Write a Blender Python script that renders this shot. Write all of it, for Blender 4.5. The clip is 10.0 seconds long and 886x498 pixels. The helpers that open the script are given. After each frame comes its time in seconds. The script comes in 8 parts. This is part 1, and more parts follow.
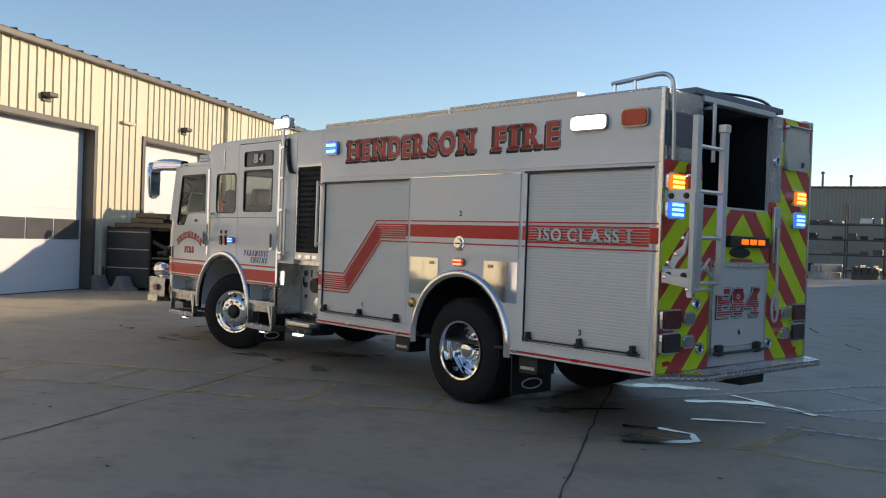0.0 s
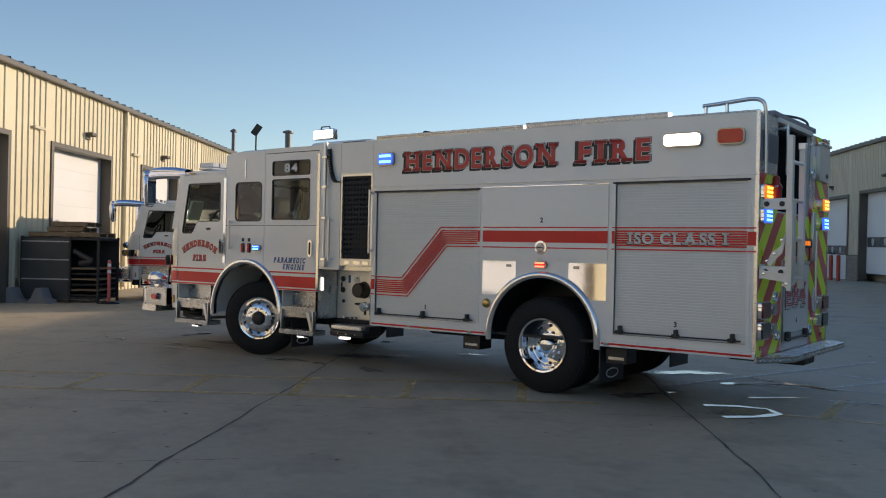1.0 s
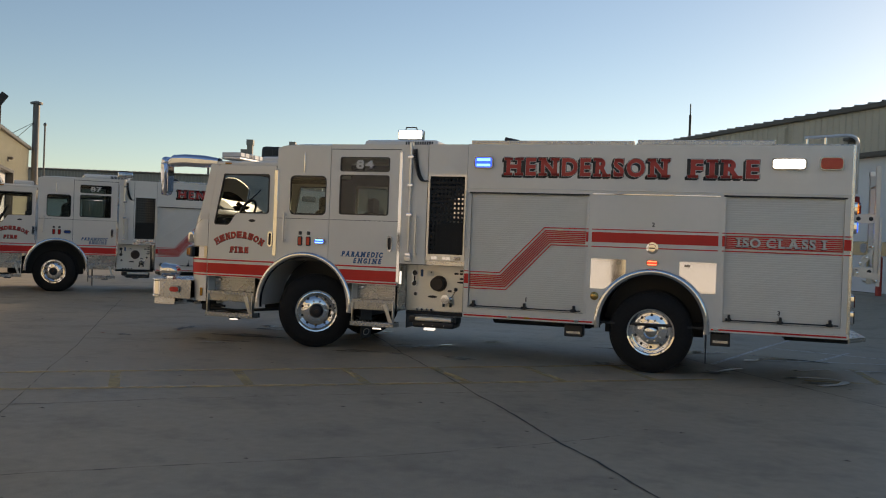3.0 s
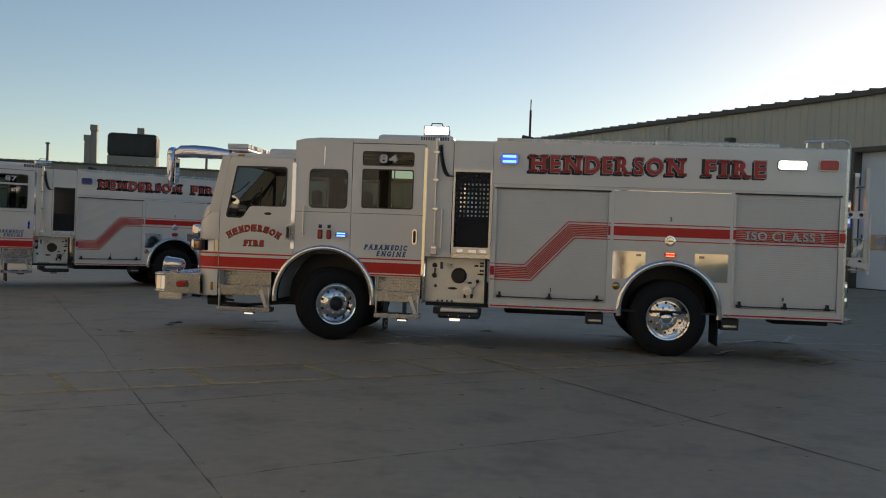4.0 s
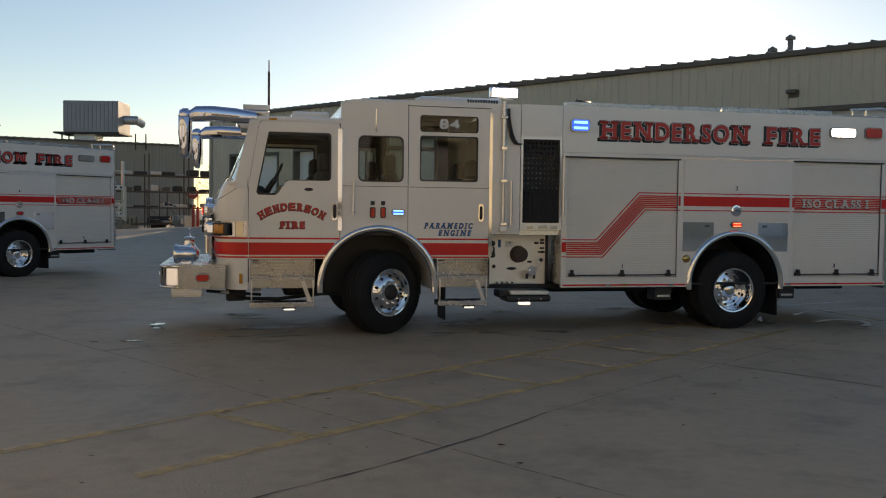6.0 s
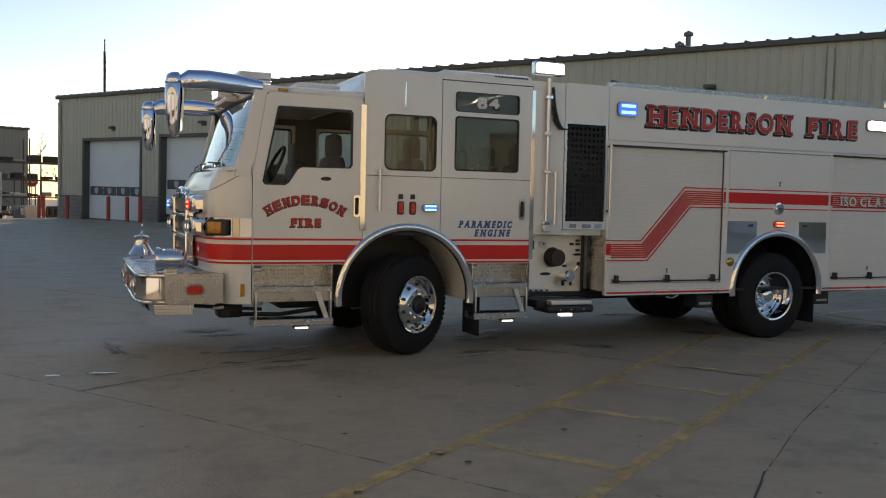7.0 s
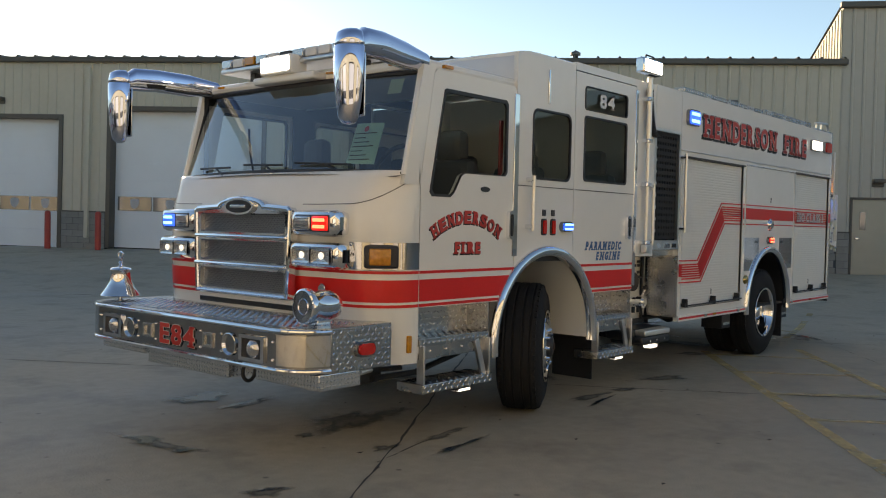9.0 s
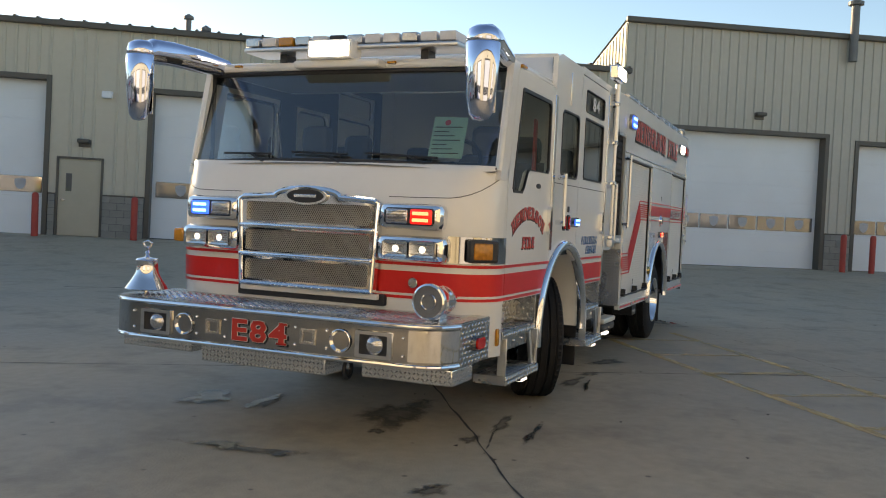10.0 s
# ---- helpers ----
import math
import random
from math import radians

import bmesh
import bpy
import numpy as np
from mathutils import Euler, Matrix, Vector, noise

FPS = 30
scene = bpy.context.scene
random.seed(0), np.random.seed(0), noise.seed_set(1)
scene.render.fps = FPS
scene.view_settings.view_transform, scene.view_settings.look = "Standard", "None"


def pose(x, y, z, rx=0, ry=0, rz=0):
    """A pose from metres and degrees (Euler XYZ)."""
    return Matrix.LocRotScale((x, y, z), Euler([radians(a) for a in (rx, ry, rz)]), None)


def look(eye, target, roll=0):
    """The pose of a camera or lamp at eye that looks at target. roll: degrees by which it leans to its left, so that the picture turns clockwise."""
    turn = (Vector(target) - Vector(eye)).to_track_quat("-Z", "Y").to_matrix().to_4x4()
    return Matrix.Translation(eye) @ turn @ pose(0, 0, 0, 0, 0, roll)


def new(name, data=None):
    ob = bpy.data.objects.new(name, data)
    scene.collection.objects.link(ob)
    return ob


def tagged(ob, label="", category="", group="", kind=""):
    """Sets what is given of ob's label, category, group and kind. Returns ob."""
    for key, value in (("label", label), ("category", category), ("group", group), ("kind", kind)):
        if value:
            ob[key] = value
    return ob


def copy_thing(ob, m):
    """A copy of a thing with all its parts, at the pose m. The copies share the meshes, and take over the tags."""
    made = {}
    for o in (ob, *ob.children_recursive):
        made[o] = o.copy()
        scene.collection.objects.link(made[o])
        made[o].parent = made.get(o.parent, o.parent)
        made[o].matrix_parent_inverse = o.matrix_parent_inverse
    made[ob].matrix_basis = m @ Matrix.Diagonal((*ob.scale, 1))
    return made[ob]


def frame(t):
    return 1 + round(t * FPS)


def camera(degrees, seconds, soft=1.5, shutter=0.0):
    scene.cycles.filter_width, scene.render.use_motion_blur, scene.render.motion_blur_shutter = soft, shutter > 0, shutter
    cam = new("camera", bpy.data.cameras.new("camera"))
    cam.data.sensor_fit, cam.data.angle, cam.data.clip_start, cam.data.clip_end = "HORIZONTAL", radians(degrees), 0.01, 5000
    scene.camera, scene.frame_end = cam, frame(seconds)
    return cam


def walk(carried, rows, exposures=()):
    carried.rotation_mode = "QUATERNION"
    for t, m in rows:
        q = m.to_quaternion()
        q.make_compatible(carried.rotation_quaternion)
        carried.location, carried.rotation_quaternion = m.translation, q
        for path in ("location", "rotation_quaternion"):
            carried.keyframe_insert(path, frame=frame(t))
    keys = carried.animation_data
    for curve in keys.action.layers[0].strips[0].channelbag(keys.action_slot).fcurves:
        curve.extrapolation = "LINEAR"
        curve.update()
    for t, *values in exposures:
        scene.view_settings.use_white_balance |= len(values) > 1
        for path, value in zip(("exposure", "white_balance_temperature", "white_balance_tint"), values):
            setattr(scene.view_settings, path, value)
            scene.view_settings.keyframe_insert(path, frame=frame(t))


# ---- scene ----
# ---- camera and its walk ----
cam = camera(53.0, 10.0, soft=1.1)
PATH = [
    (0, (6.497, -6.163, 1.637), (5.018, -4.817, 1.617), 2.0),
    (0.5, (5.768, -7.35, 1.59), (4.427, -5.867, 1.595), 1.2),
    (1, (4.986, -8.501, 1.566), (3.788, -6.899, 1.567), 1.2),
    (1.5, (4.056, -9.507, 1.556), (2.97, -7.828, 1.554), 1.6),
    (2, (2.975, -10.301, 1.574), (2.06, -8.523, 1.559), 1.6),
    (2.5, (1.861, -11.009, 1.583), (1.126, -9.149, 1.567), 1.8),
    (4, (-1.96, -12.578, 1.497), (-2.152, -10.587, 1.479), 2.1),
    (4.5, (-3.191, -12.632, 1.522), (-3.162, -10.633, 1.469), 1.6),
    (5, (-4.483, -12.391, 1.516), (-4.269, -10.403, 1.453), 1.8),
    (5.5, (-5.566, -11.819, 1.537), (-5.248, -9.846, 1.466), 1.1),
    (7, (-8.08, -8.473, 1.56), (-7.299, -6.634, 1.463), 1.2),
    (7.5, (-8.765, -7.34, 1.541), (-7.762, -5.612, 1.455), 1.3),
    (8, (-9.505, -6.249, 1.543), (-8.263, -4.684, 1.45), 0.9),
    (8.5, (-10.271, -5.139, 1.537), (-8.897, -3.687, 1.483), 0.9),
    (9, (-10.955, -4.035, 1.54), (-9.432, -2.741, 1.483), 1.2),
    (9.5, (-11.684, -3.035, 1.532), (-10.005, -1.949, 1.49), 2.2),
    (10, (-12.315, -1.992, 1.535), (-10.472, -1.218, 1.462), 2.6),
]
EXPOSURES = [
    (0.0, 0.6, 7150, 14), (1.0, 0.42, 7150, 14), (2.5, 0.25, 7850, 15), (4.0, -0.05, 8150, 15), (5.0, -0.05, 8350, 16), (5.5, -0.02, 8350, 16),
    (7.0, 0.38, 8300, 16), (7.5, 0.42, 8500, 17), (8.0, 0.72, 8800, 18), (8.5, 0.58, 8500, 15), (9.0, 0.72, 8300, 13), (10.0, 1.0, 8250, 13),
]
walk(cam, [(t, look(eye, target, roll)) for t, eye, target, roll in PATH], EXPOSURES)

# ---- world, sun, exposure ----
SUN_DIR = Vector((0.385, 0.898, 0.221)).normalized()
world = bpy.data.worlds.new("sky_world")
scene.world = world
world.use_nodes = True
wn = world.node_tree
wn.nodes.clear()
sky = wn.nodes.new("ShaderNodeTexSky")
sky.sky_type = "NISHITA"
sky.sun_disc = False
sky.sun_elevation = math.asin(SUN_DIR.z)
sky.sun_rotation = math.atan2(SUN_DIR.x, SUN_DIR.y)
sky.altitude = 200.0
sky.air_density, sky.dust_density, sky.ozone_density = 0.95, 0.18, 2.6
bg = wn.nodes.new("ShaderNodeBackground")
bg.inputs["Strength"].default_value = 0.14
wout = wn.nodes.new("ShaderNodeOutputWorld")
wn.links.new(sky.outputs["Color"], bg.inputs["Color"])
wn.links.new(bg.outputs["Background"], wout.inputs["Surface"])
sun_data = bpy.data.lights.new("sun", "SUN")
sun_data.energy, sun_data.angle, sun_data.color = 3.2, radians(0.53), (1.0, 0.83, 0.62)
sun = new("sun", sun_data)
sun.matrix_world = look((0, 0, 60), Vector((0, 0, 60)) - SUN_DIR)


# ---- materials ----
def material(name, color, rough=0.5, metal=0.0, vary=0.12, scale=3.0, fine=40.0, bump=0.0, bump_scale=60.0, rough_vary=0.1, coat=0.0, emit=None, power=0.0, spec=0.5, per_piece=0.0):
    """A surface with stains at a large scale, grain at a fine one, and relief."""
    m = bpy.data.materials.new(name)
    m.use_nodes = True
    nt = m.node_tree
    b = nt.nodes["Principled BSDF"]
    b.inputs["Metallic"].default_value = metal
    b.inputs["Specular IOR Level"].default_value = spec
    b.inputs["Coat Weight"].default_value = coat
    b.inputs["Coat Roughness"].default_value = 0.06
    tc = nt.nodes.new("ShaderNodeTexCoord")
    n1 = nt.nodes.new("ShaderNodeTexNoise")
    n1.inputs["Scale"].default_value, n1.inputs["Detail"].default_value = scale, 6.0
    n2 = nt.nodes.new("ShaderNodeTexNoise")
    n2.inputs["Scale"].default_value, n2.inputs["Detail"].default_value = fine, 3.0
    for n in (n1, n2):
        nt.links.new(tc.outputs["Object"], n.inputs["Vector"])
    add = nt.nodes.new("ShaderNodeMath")
    add.operation = "ADD"
    nt.links.new(n1.outputs["Fac"], add.inputs[0])
    half = nt.nodes.new("ShaderNodeMath")
    half.operation = "MULTIPLY"
    half.inputs[1].default_value = 0.5
    nt.links.new(n2.outputs["Fac"], half.inputs[0])
    nt.links.new(half.outputs[0], add.inputs[1])
    ramp = nt.nodes.new("ShaderNodeMapRange")
    ramp.inputs["From Min"].default_value, ramp.inputs["From Max"].default_value = 0.45, 1.05
    ramp.inputs["To Min"].default_value, ramp.inputs["To Max"].default_value = 1.0 - vary, 1.0 + vary
    nt.links.new(add.outputs[0], ramp.inputs["Value"])
    value = ramp.outputs["Result"]
    if per_piece:
        oi = nt.nodes.new("ShaderNodeObjectInfo")
        pr = nt.nodes.new("ShaderNodeMapRange")
        pr.inputs["To Min"].default_value, pr.inputs["To Max"].default_value = 1 - per_piece, 1 + per_piece
        nt.links.new(oi.outputs["Random"], pr.inputs["Value"])
        mu = nt.nodes.new("ShaderNodeMath")
        mu.operation = "MULTIPLY"
        nt.links.new(value, mu.inputs[0])
        nt.links.new(pr.outputs["Result"], mu.inputs[1])
        value = mu.outputs[0]
    mix = nt.nodes.new("ShaderNodeVectorMath")
    mix.operation = "SCALE"
    mix.inputs[0].default_value = color
    nt.links.new(value, mix.inputs["Scale"])
    nt.links.new(mix.outputs["Vector"], b.inputs["Base Color"])
    rr = nt.nodes.new("ShaderNodeMapRange")
    rr.inputs["From Min"].default_value, rr.inputs["From Max"].default_value = 0.3, 0.7
    rr.inputs["To Min"].default_value, rr.inputs["To Max"].default_value = max(0.0, rough - rough_vary * rough), min(1.0, rough + rough_vary * rough)
    nt.links.new(n1.outputs["Fac"], rr.inputs["Value"])
    nt.links.new(rr.outputs["Result"], b.inputs["Roughness"])
    if bump:
        n3 = nt.nodes.new("ShaderNodeTexNoise")
        n3.inputs["Scale"].default_value, n3.inputs["Detail"].default_value = bump_scale, 4.0
        nt.links.new(tc.outputs["Object"], n3.inputs["Vector"])
        bn = nt.nodes.new("ShaderNodeBump")
        bn.inputs["Strength"].default_value, bn.inputs["Distance"].default_value = bump, 0.02
        nt.links.new(n3.outputs["Fac"], bn.inputs["Height"])
        nt.links.new(bn.outputs["Normal"], b.inputs["Normal"])
    if emit:
        b.inputs["Emission Color"].default_value = (*emit, 1)
        b.inputs["Emission Strength"].default_value = power
    return m


def math_node(nt, op, a, b=None, c=None):
    n = nt.nodes.new("ShaderNodeMath")
    n.operation = op
    for i, v in enumerate((a, b, c)):
        if v is None:
            continue
        if isinstance(v, (int, float)):
            n.inputs[i].default_value = v
        else:
            nt.links.new(v, n.inputs[i])
    return n.outputs[0]


def tread_plate(name, color, rough, pitch, long_=0.52, wide=0.15, depth=0.012, metal=1.0):
    """Rolled aluminium sheet with raised lens-shaped lugs, alternately turned."""
    m = material(name, color, rough, metal, vary=0.1, scale=4.0)
    nt = m.node_tree
    b = nt.nodes["Principled BSDF"]
    tc = nt.nodes.new("ShaderNodeTexCoord")
    p, n = nt.nodes.new("ShaderNodeSeparateXYZ"), nt.nodes.new("ShaderNodeSeparateXYZ")
    nt.links.new(tc.outputs["Object"], p.inputs[0])
    nt.links.new(tc.outputs["Normal"], n.inputs[0])
    flat = math_node(nt, "GREATER_THAN", math_node(nt, "ABSOLUTE", n.outputs["Z"]), 0.6)
    across = math_node(nt, "GREATER_THAN", math_node(nt, "ABSOLUTE", n.outputs["X"]), 0.6)

    def blend(f, one, two):
        return math_node(nt, "ADD", math_node(nt, "MULTIPLY", f, one), math_node(nt, "MULTIPLY", math_node(nt, "SUBTRACT", 1.0, f), two))

    u = math_node(nt, "DIVIDE", blend(across, p.outputs["Y"], p.outputs["X"]), pitch)
    v = math_node(nt, "DIVIDE", blend(flat, p.outputs["Y"], p.outputs["Z"]), pitch)
    par = math_node(nt, "FLOORED_MODULO", math_node(nt, "ADD", math_node(nt, "FLOOR", u), math_node(nt, "FLOOR", v)), 2.0)
    fu = math_node(nt, "SUBTRACT", math_node(nt, "FRACT", u), 0.5)
    fv = math_node(nt, "SUBTRACT", math_node(nt, "FRACT", v), 0.5)
    a, c = math_node(nt, "ADD", fu, fv), math_node(nt, "SUBTRACT", fu, fv)
    e = blend(par, a, c)
    f = blend(par, c, a)
    r = math_node(nt, "ADD", math_node(nt, "POWER", math_node(nt, "DIVIDE", math_node(nt, "ABSOLUTE", e), long_ * 1.4), 2.0), math_node(nt, "POWER", math_node(nt, "DIVIDE", math_node(nt, "ABSOLUTE", f), wide * 1.4), 2.0))
    h = math_node(nt, "MAXIMUM", math_node(nt, "SUBTRACT", 1.0, r), 0.0)
    bn = nt.nodes.new("ShaderNodeBump")
    bn.inputs["Strength"].default_value, bn.inputs["Distance"].default_value = 1.0, depth
    nt.links.new(h, bn.inputs["Height"])
    nt.links.new(bn.outputs["Normal"], b.inputs["Normal"])
    return m


def mesh_sheet(name, color, pitch, rough=0.3):
    """Woven or punched metal: small holes, darker than the bars between."""
    m = material(name, color, rough, 1.0, vary=0.05)
    nt = m.node_tree
    b = nt.nodes["Principled BSDF"]
    tc, p = nt.nodes.new("ShaderNodeTexCoord"), nt.nodes.new("ShaderNodeSeparateXYZ")
    nt.links.new(tc.outputs["Object"], p.inputs[0])
    u = math_node(nt, "FRACT", math_node(nt, "DIVIDE", math_node(nt, "ADD", p.outputs["Y"], p.outputs["Z"]), pitch))
    v = math_node(nt, "FRACT", math_node(nt, "DIVIDE", math_node(nt, "SUBTRACT", p.outputs["Y"], p.outputs["Z"]), pitch))
    bar = math_node(nt, "MAXIMUM", math_node(nt, "GREATER_THAN", u, 0.66), math_node(nt, "GREATER_THAN", v, 0.66))
    mixn = nt.nodes.new("ShaderNodeMix")
    mixn.data_type = "RGBA"
    nt.links.new(bar, mixn.inputs["Factor"])
    mixn.inputs["A"].default_value = (0.05, 0.05, 0.05, 1)
    mixn.inputs["B"].default_value = (*color, 1)
    nt.links.new(mixn.outputs["Result"], b.inputs["Base Color"])
    bn = nt.nodes.new("ShaderNodeBump")
    bn.inputs["Distance"].default_value = 0.006
    nt.links.new(bar, bn.inputs["Height"])
    nt.links.new(bn.outputs["Normal"], b.inputs["Normal"])
    return m


def glass(name, tint, rough=0.02, see=0.7, ior=1.5, faces=1.0):
    """A thin pane: part of the light passes straight, tinted, the rest is mirrored."""
    m = bpy.data.materials.new(name)
    m.use_nodes = True
    nt = m.node_tree
    nt.nodes.clear()
    out = nt.nodes.new("ShaderNodeOutputMaterial")
    tr = nt.nodes.new("ShaderNodeBsdfTransparent")
    tr.inputs["Color"].default_value = (*tint, 1)
    gl = nt.nodes.new("ShaderNodeBsdfGlossy")
    gl.inputs["Color"].default_value = (0.9, 0.93, 0.95, 1)
    gl.inputs["Roughness"].default_value = rough
    fr = nt.nodes.new("ShaderNodeFresnel")
    fr.inputs["IOR"].default_value = ior
    k = math_node(nt, "MULTIPLY_ADD", fr.outputs["Fac"], faces, 1.0 - see)
    mx = nt.nodes.new("ShaderNodeMixShader")
    nt.links.new(math_node(nt, "MINIMUM", k, 1.0), mx.inputs[0])
    nt.links.new(tr.outputs[0], mx.inputs[1])
    nt.links.new(gl.outputs[0], mx.inputs[2])
    nt.links.new(mx.outputs[0], out.inputs["Surface"])
    return m


PAINT = material("white_truck_paint", (0.81, 0.795, 0.75), 0.22, vary=0.03, scale=1.2, fine=9.0, coat=0.6, bump=0.004, bump_scale=3.0)
RED = material("red_reflective_stripe", (0.72, 0.022, 0.02), 0.34, vary=0.06, coat=0.12, spec=0.35)
LETTER_RED = material("red_lettering_vinyl", (0.56, 0.045, 0.035), 0.35, vary=0.08)
BLACK_VINYL = material("black_lettering_vinyl", (0.02, 0.02, 0.022), 0.4, vary=0.1)
BLUE_VINYL = material("blue_lettering_vinyl", (0.02, 0.11, 0.28), 0.35, vary=0.08)
SILVER_VINYL = material("silver_lettering_vinyl", (0.72, 0.72, 0.70), 0.35, vary=0.05)
LIME = material("lime_chevron_film", (0.78, 0.98, 0.012), 0.3, vary=0.05, coat=0.1, spec=0.3)
CHEVRON_RED = material("red_chevron_film", (0.66, 0.04, 0.03), 0.3, vary=0.05, coat=0.3)
CHROME = material("polished_chrome", (0.82, 0.83, 0.85), 0.05, 1.0, vary=0.03, scale=5.0, rough_vary=0.5)
# plain chrome; its blue tint paints in the reflection of the upper sky
SKY_TINTED = material("sky_tinted_chrome", (0.66, 0.72, 0.88), 0.04, 1.0, vary=0.03, rough_vary=0.4)
POLISHED = material("polished_stainless", (0.45, 0.445, 0.44), 0.06, 1.0, vary=0.06, scale=5.0, rough_vary=0.4)
STEEL = material("brushed_stainless", (0.72, 0.71, 0.68), 0.24, 1.0, vary=0.08, scale=6.0, fine=120.0, bump=0.05, bump_scale=200.0)
ALU = material("satin_aluminium", (0.70, 0.70, 0.69), 0.32, 1.0, vary=0.07, scale=5.0)
PLATE = tread_plate("aluminium_tread_plate", (0.80, 0.80, 0.79), 0.25, 0.030, 0.40, 0.13)
SHEET = material("tread_plate_sheet", (0.48, 0.475, 0.46), 0.27, 1.0, vary=0.08, scale=5.0, fine=60.0)
SATIN = material("satin_stainless", (0.86, 0.83, 0.76), 0.48, 1.0, vary=0.07, scale=5.0, fine=60.0, bump=0.03, bump_scale=150.0)
LUG = material("bright_tread_lugs", (0.88, 0.88, 0.87), 0.20, 1.0, vary=0.05)
CAP_BROWN = material("brown_outlet_cap", (0.045, 0.028, 0.02), 0.5, vary=0.3)
LADDER = material("off_white_coated_aluminium", (0.74, 0.72, 0.66), 0.35, 0.15, vary=0.06)
NOZZLE = material("dark_red_nozzle", (0.25, 0.02, 0.02), 0.3, vary=0.15)
LIME_CARD = material("pale_lime_sticker", (0.55, 0.62, 0.42), 0.7, vary=0.05)
SHUTTER = material("satin_roller_shutter", (0.76, 0.745, 0.69), 0.36, 0.0, vary=0.04, scale=2.0, fine=25.0)
RUBBER = material("tyre_rubber", (0.018, 0.018, 0.019), 0.78, vary=0.3, scale=6.0, bump=0.15, bump_scale=40.0, spec=0.25)
BLACK = material("black_plastic", (0.022, 0.022, 0.024), 0.45, vary=0.2)
DARK = material("dark_underbody_steel", (0.03, 0.03, 0.032), 0.6, 0.2, vary=0.4, bump=0.2)
NET = material("black_webbing_net", (0.02, 0.02, 0.02), 0.8, vary=0.25, fine=150.0, bump=0.2, bump_scale=300.0)
HOSE_BED = material("black_vinyl_cover", (0.012, 0.012, 0.014), 0.7, vary=0.3, bump=0.1)
SEAT = material("grey_seat_vinyl", (0.06, 0.062, 0.068), 0.65, vary=0.2, bump=0.1)
CABIN = material("grey_cab_lining", (0.055, 0.055, 0.058), 0.75, vary=0.15)
GRILLE = mesh_sheet("grille_wire_mesh", (0.70, 0.70, 0.70), 0.011)
PANE = glass("clear_cab_glass", (0.86, 0.90, 0.88), see=1.0, ior=1.22)
SCREEN = glass("windscreen_glass", (0.78, 0.87, 0.90), see=0.985, ior=1.72, faces=1.5)
PANE_DARK = glass("tinted_cab_glass", (0.56, 0.62, 0.57), see=0.98, ior=1.4)
GLOSS_BLACK = material("gloss_black_panel", (0.012, 0.012, 0.013), 0.12, vary=0.2)
DARK_CHROME = material("dark_lamp_bezel", (0.28, 0.28, 0.29), 0.15, 1.0, vary=0.1)
WIRE = material("grille_steel_wire", (0.50, 0.50, 0.50), 0.3, 1.0, vary=0.08)
LENS = glass("clear_lamp_lens", (0.9, 0.9, 0.9), see=0.95)
RED_LENS = material("red_lamp_lens", (0.66, 0.018, 0.010), 0.2, vary=0.15, coat=0.4)
RED_LIT = material("lit_red_lamp", (0.5, 0.02, 0.02), 0.15, coat=0.6, emit=(1.0, 0.02, 0.012), power=0.5)
SMOKED = material("smoked_lamp_lens", (0.022, 0.020, 0.018), 0.12, vary=0.3, coat=0.6)
DARK_RED = material("dark_red_lamp_lens", (0.14, 0.008, 0.006), 0.16, vary=0.2, coat=0.6)
BLUE_LENS = material("blue_lamp_lens", (0.02, 0.06, 0.28), 0.12, vary=0.15, coat=0.8)
BLUE_LIT = material("lit_blue_lamp", (0.05, 0.15, 0.6), 0.15, coat=0.6, emit=(0.01, 0.10, 1.0), power=1.2)
AMBER_LENS = material("amber_lamp_lens", (0.55, 0.22, 0.01), 0.15, vary=0.2, coat=0.7)
AMBER_DEEP = material("deep_amber_lens", (0.50, 0.19, 0.012), 0.18, vary=0.3, scale=30.0, coat=0.6)
AMBER_LIT = material("lit_amber_lamp", (0.7, 0.25, 0.02), 0.15, emit=(1.0, 0.22, 0.015), power=0.55)
WHITE_LIT = material("lit_white_lamp", (0.9, 0.9, 0.9), 0.2, emit=(1.0, 0.98, 0.95), power=4.0)
BLUE_CORE = material("blue_led_row", (0.2, 0.4, 0.9), 0.2, emit=(0.10, 0.34, 1.0), power=3.2)
RED_CORE = material("red_led_row", (0.9, 0.2, 0.1), 0.2, emit=(1.0, 0.16, 0.08), power=2.6)
AMBER_CORE = material("amber_led_row", (0.9, 0.5, 0.1), 0.2, emit=(1.0, 0.45, 0.06), power=3.0)
CLEAR_LED = material("clear_led_lens", (0.52, 0.53, 0.55), 0.14, 0.8, vary=0.2, coat=0.8)
HEAD_LIT = material("lit_headlamp", (0.9, 0.9, 0.88), 0.2, emit=(1.0, 0.97, 0.92), power=0.6)
STEP_LIT = material("lit_step_lamp", (0.9, 0.9, 0.9), 0.2, emit=(1.0, 0.98, 0.95), power=1.0)
MODULE = material("white_lamp_module", (0.72, 0.72, 0.72), 0.25, vary=0.1)
PAPER = material("white_paper", (0.75, 0.75, 0.72), 0.7, vary=0.05)
GREY_PANEL = material("blue_grey_panel", (0.20, 0.21, 0.23), 0.5, vary=0.1)
CARD = material("pale_green_card", (0.42, 0.66, 0.54), 0.7, vary=0.06)
CARD_RED = material("red_card_spot", (0.6, 0.08, 0.08), 0.7)
GOLD = material("brass_cap", (0.55, 0.38, 0.15), 0.25, 1.0)


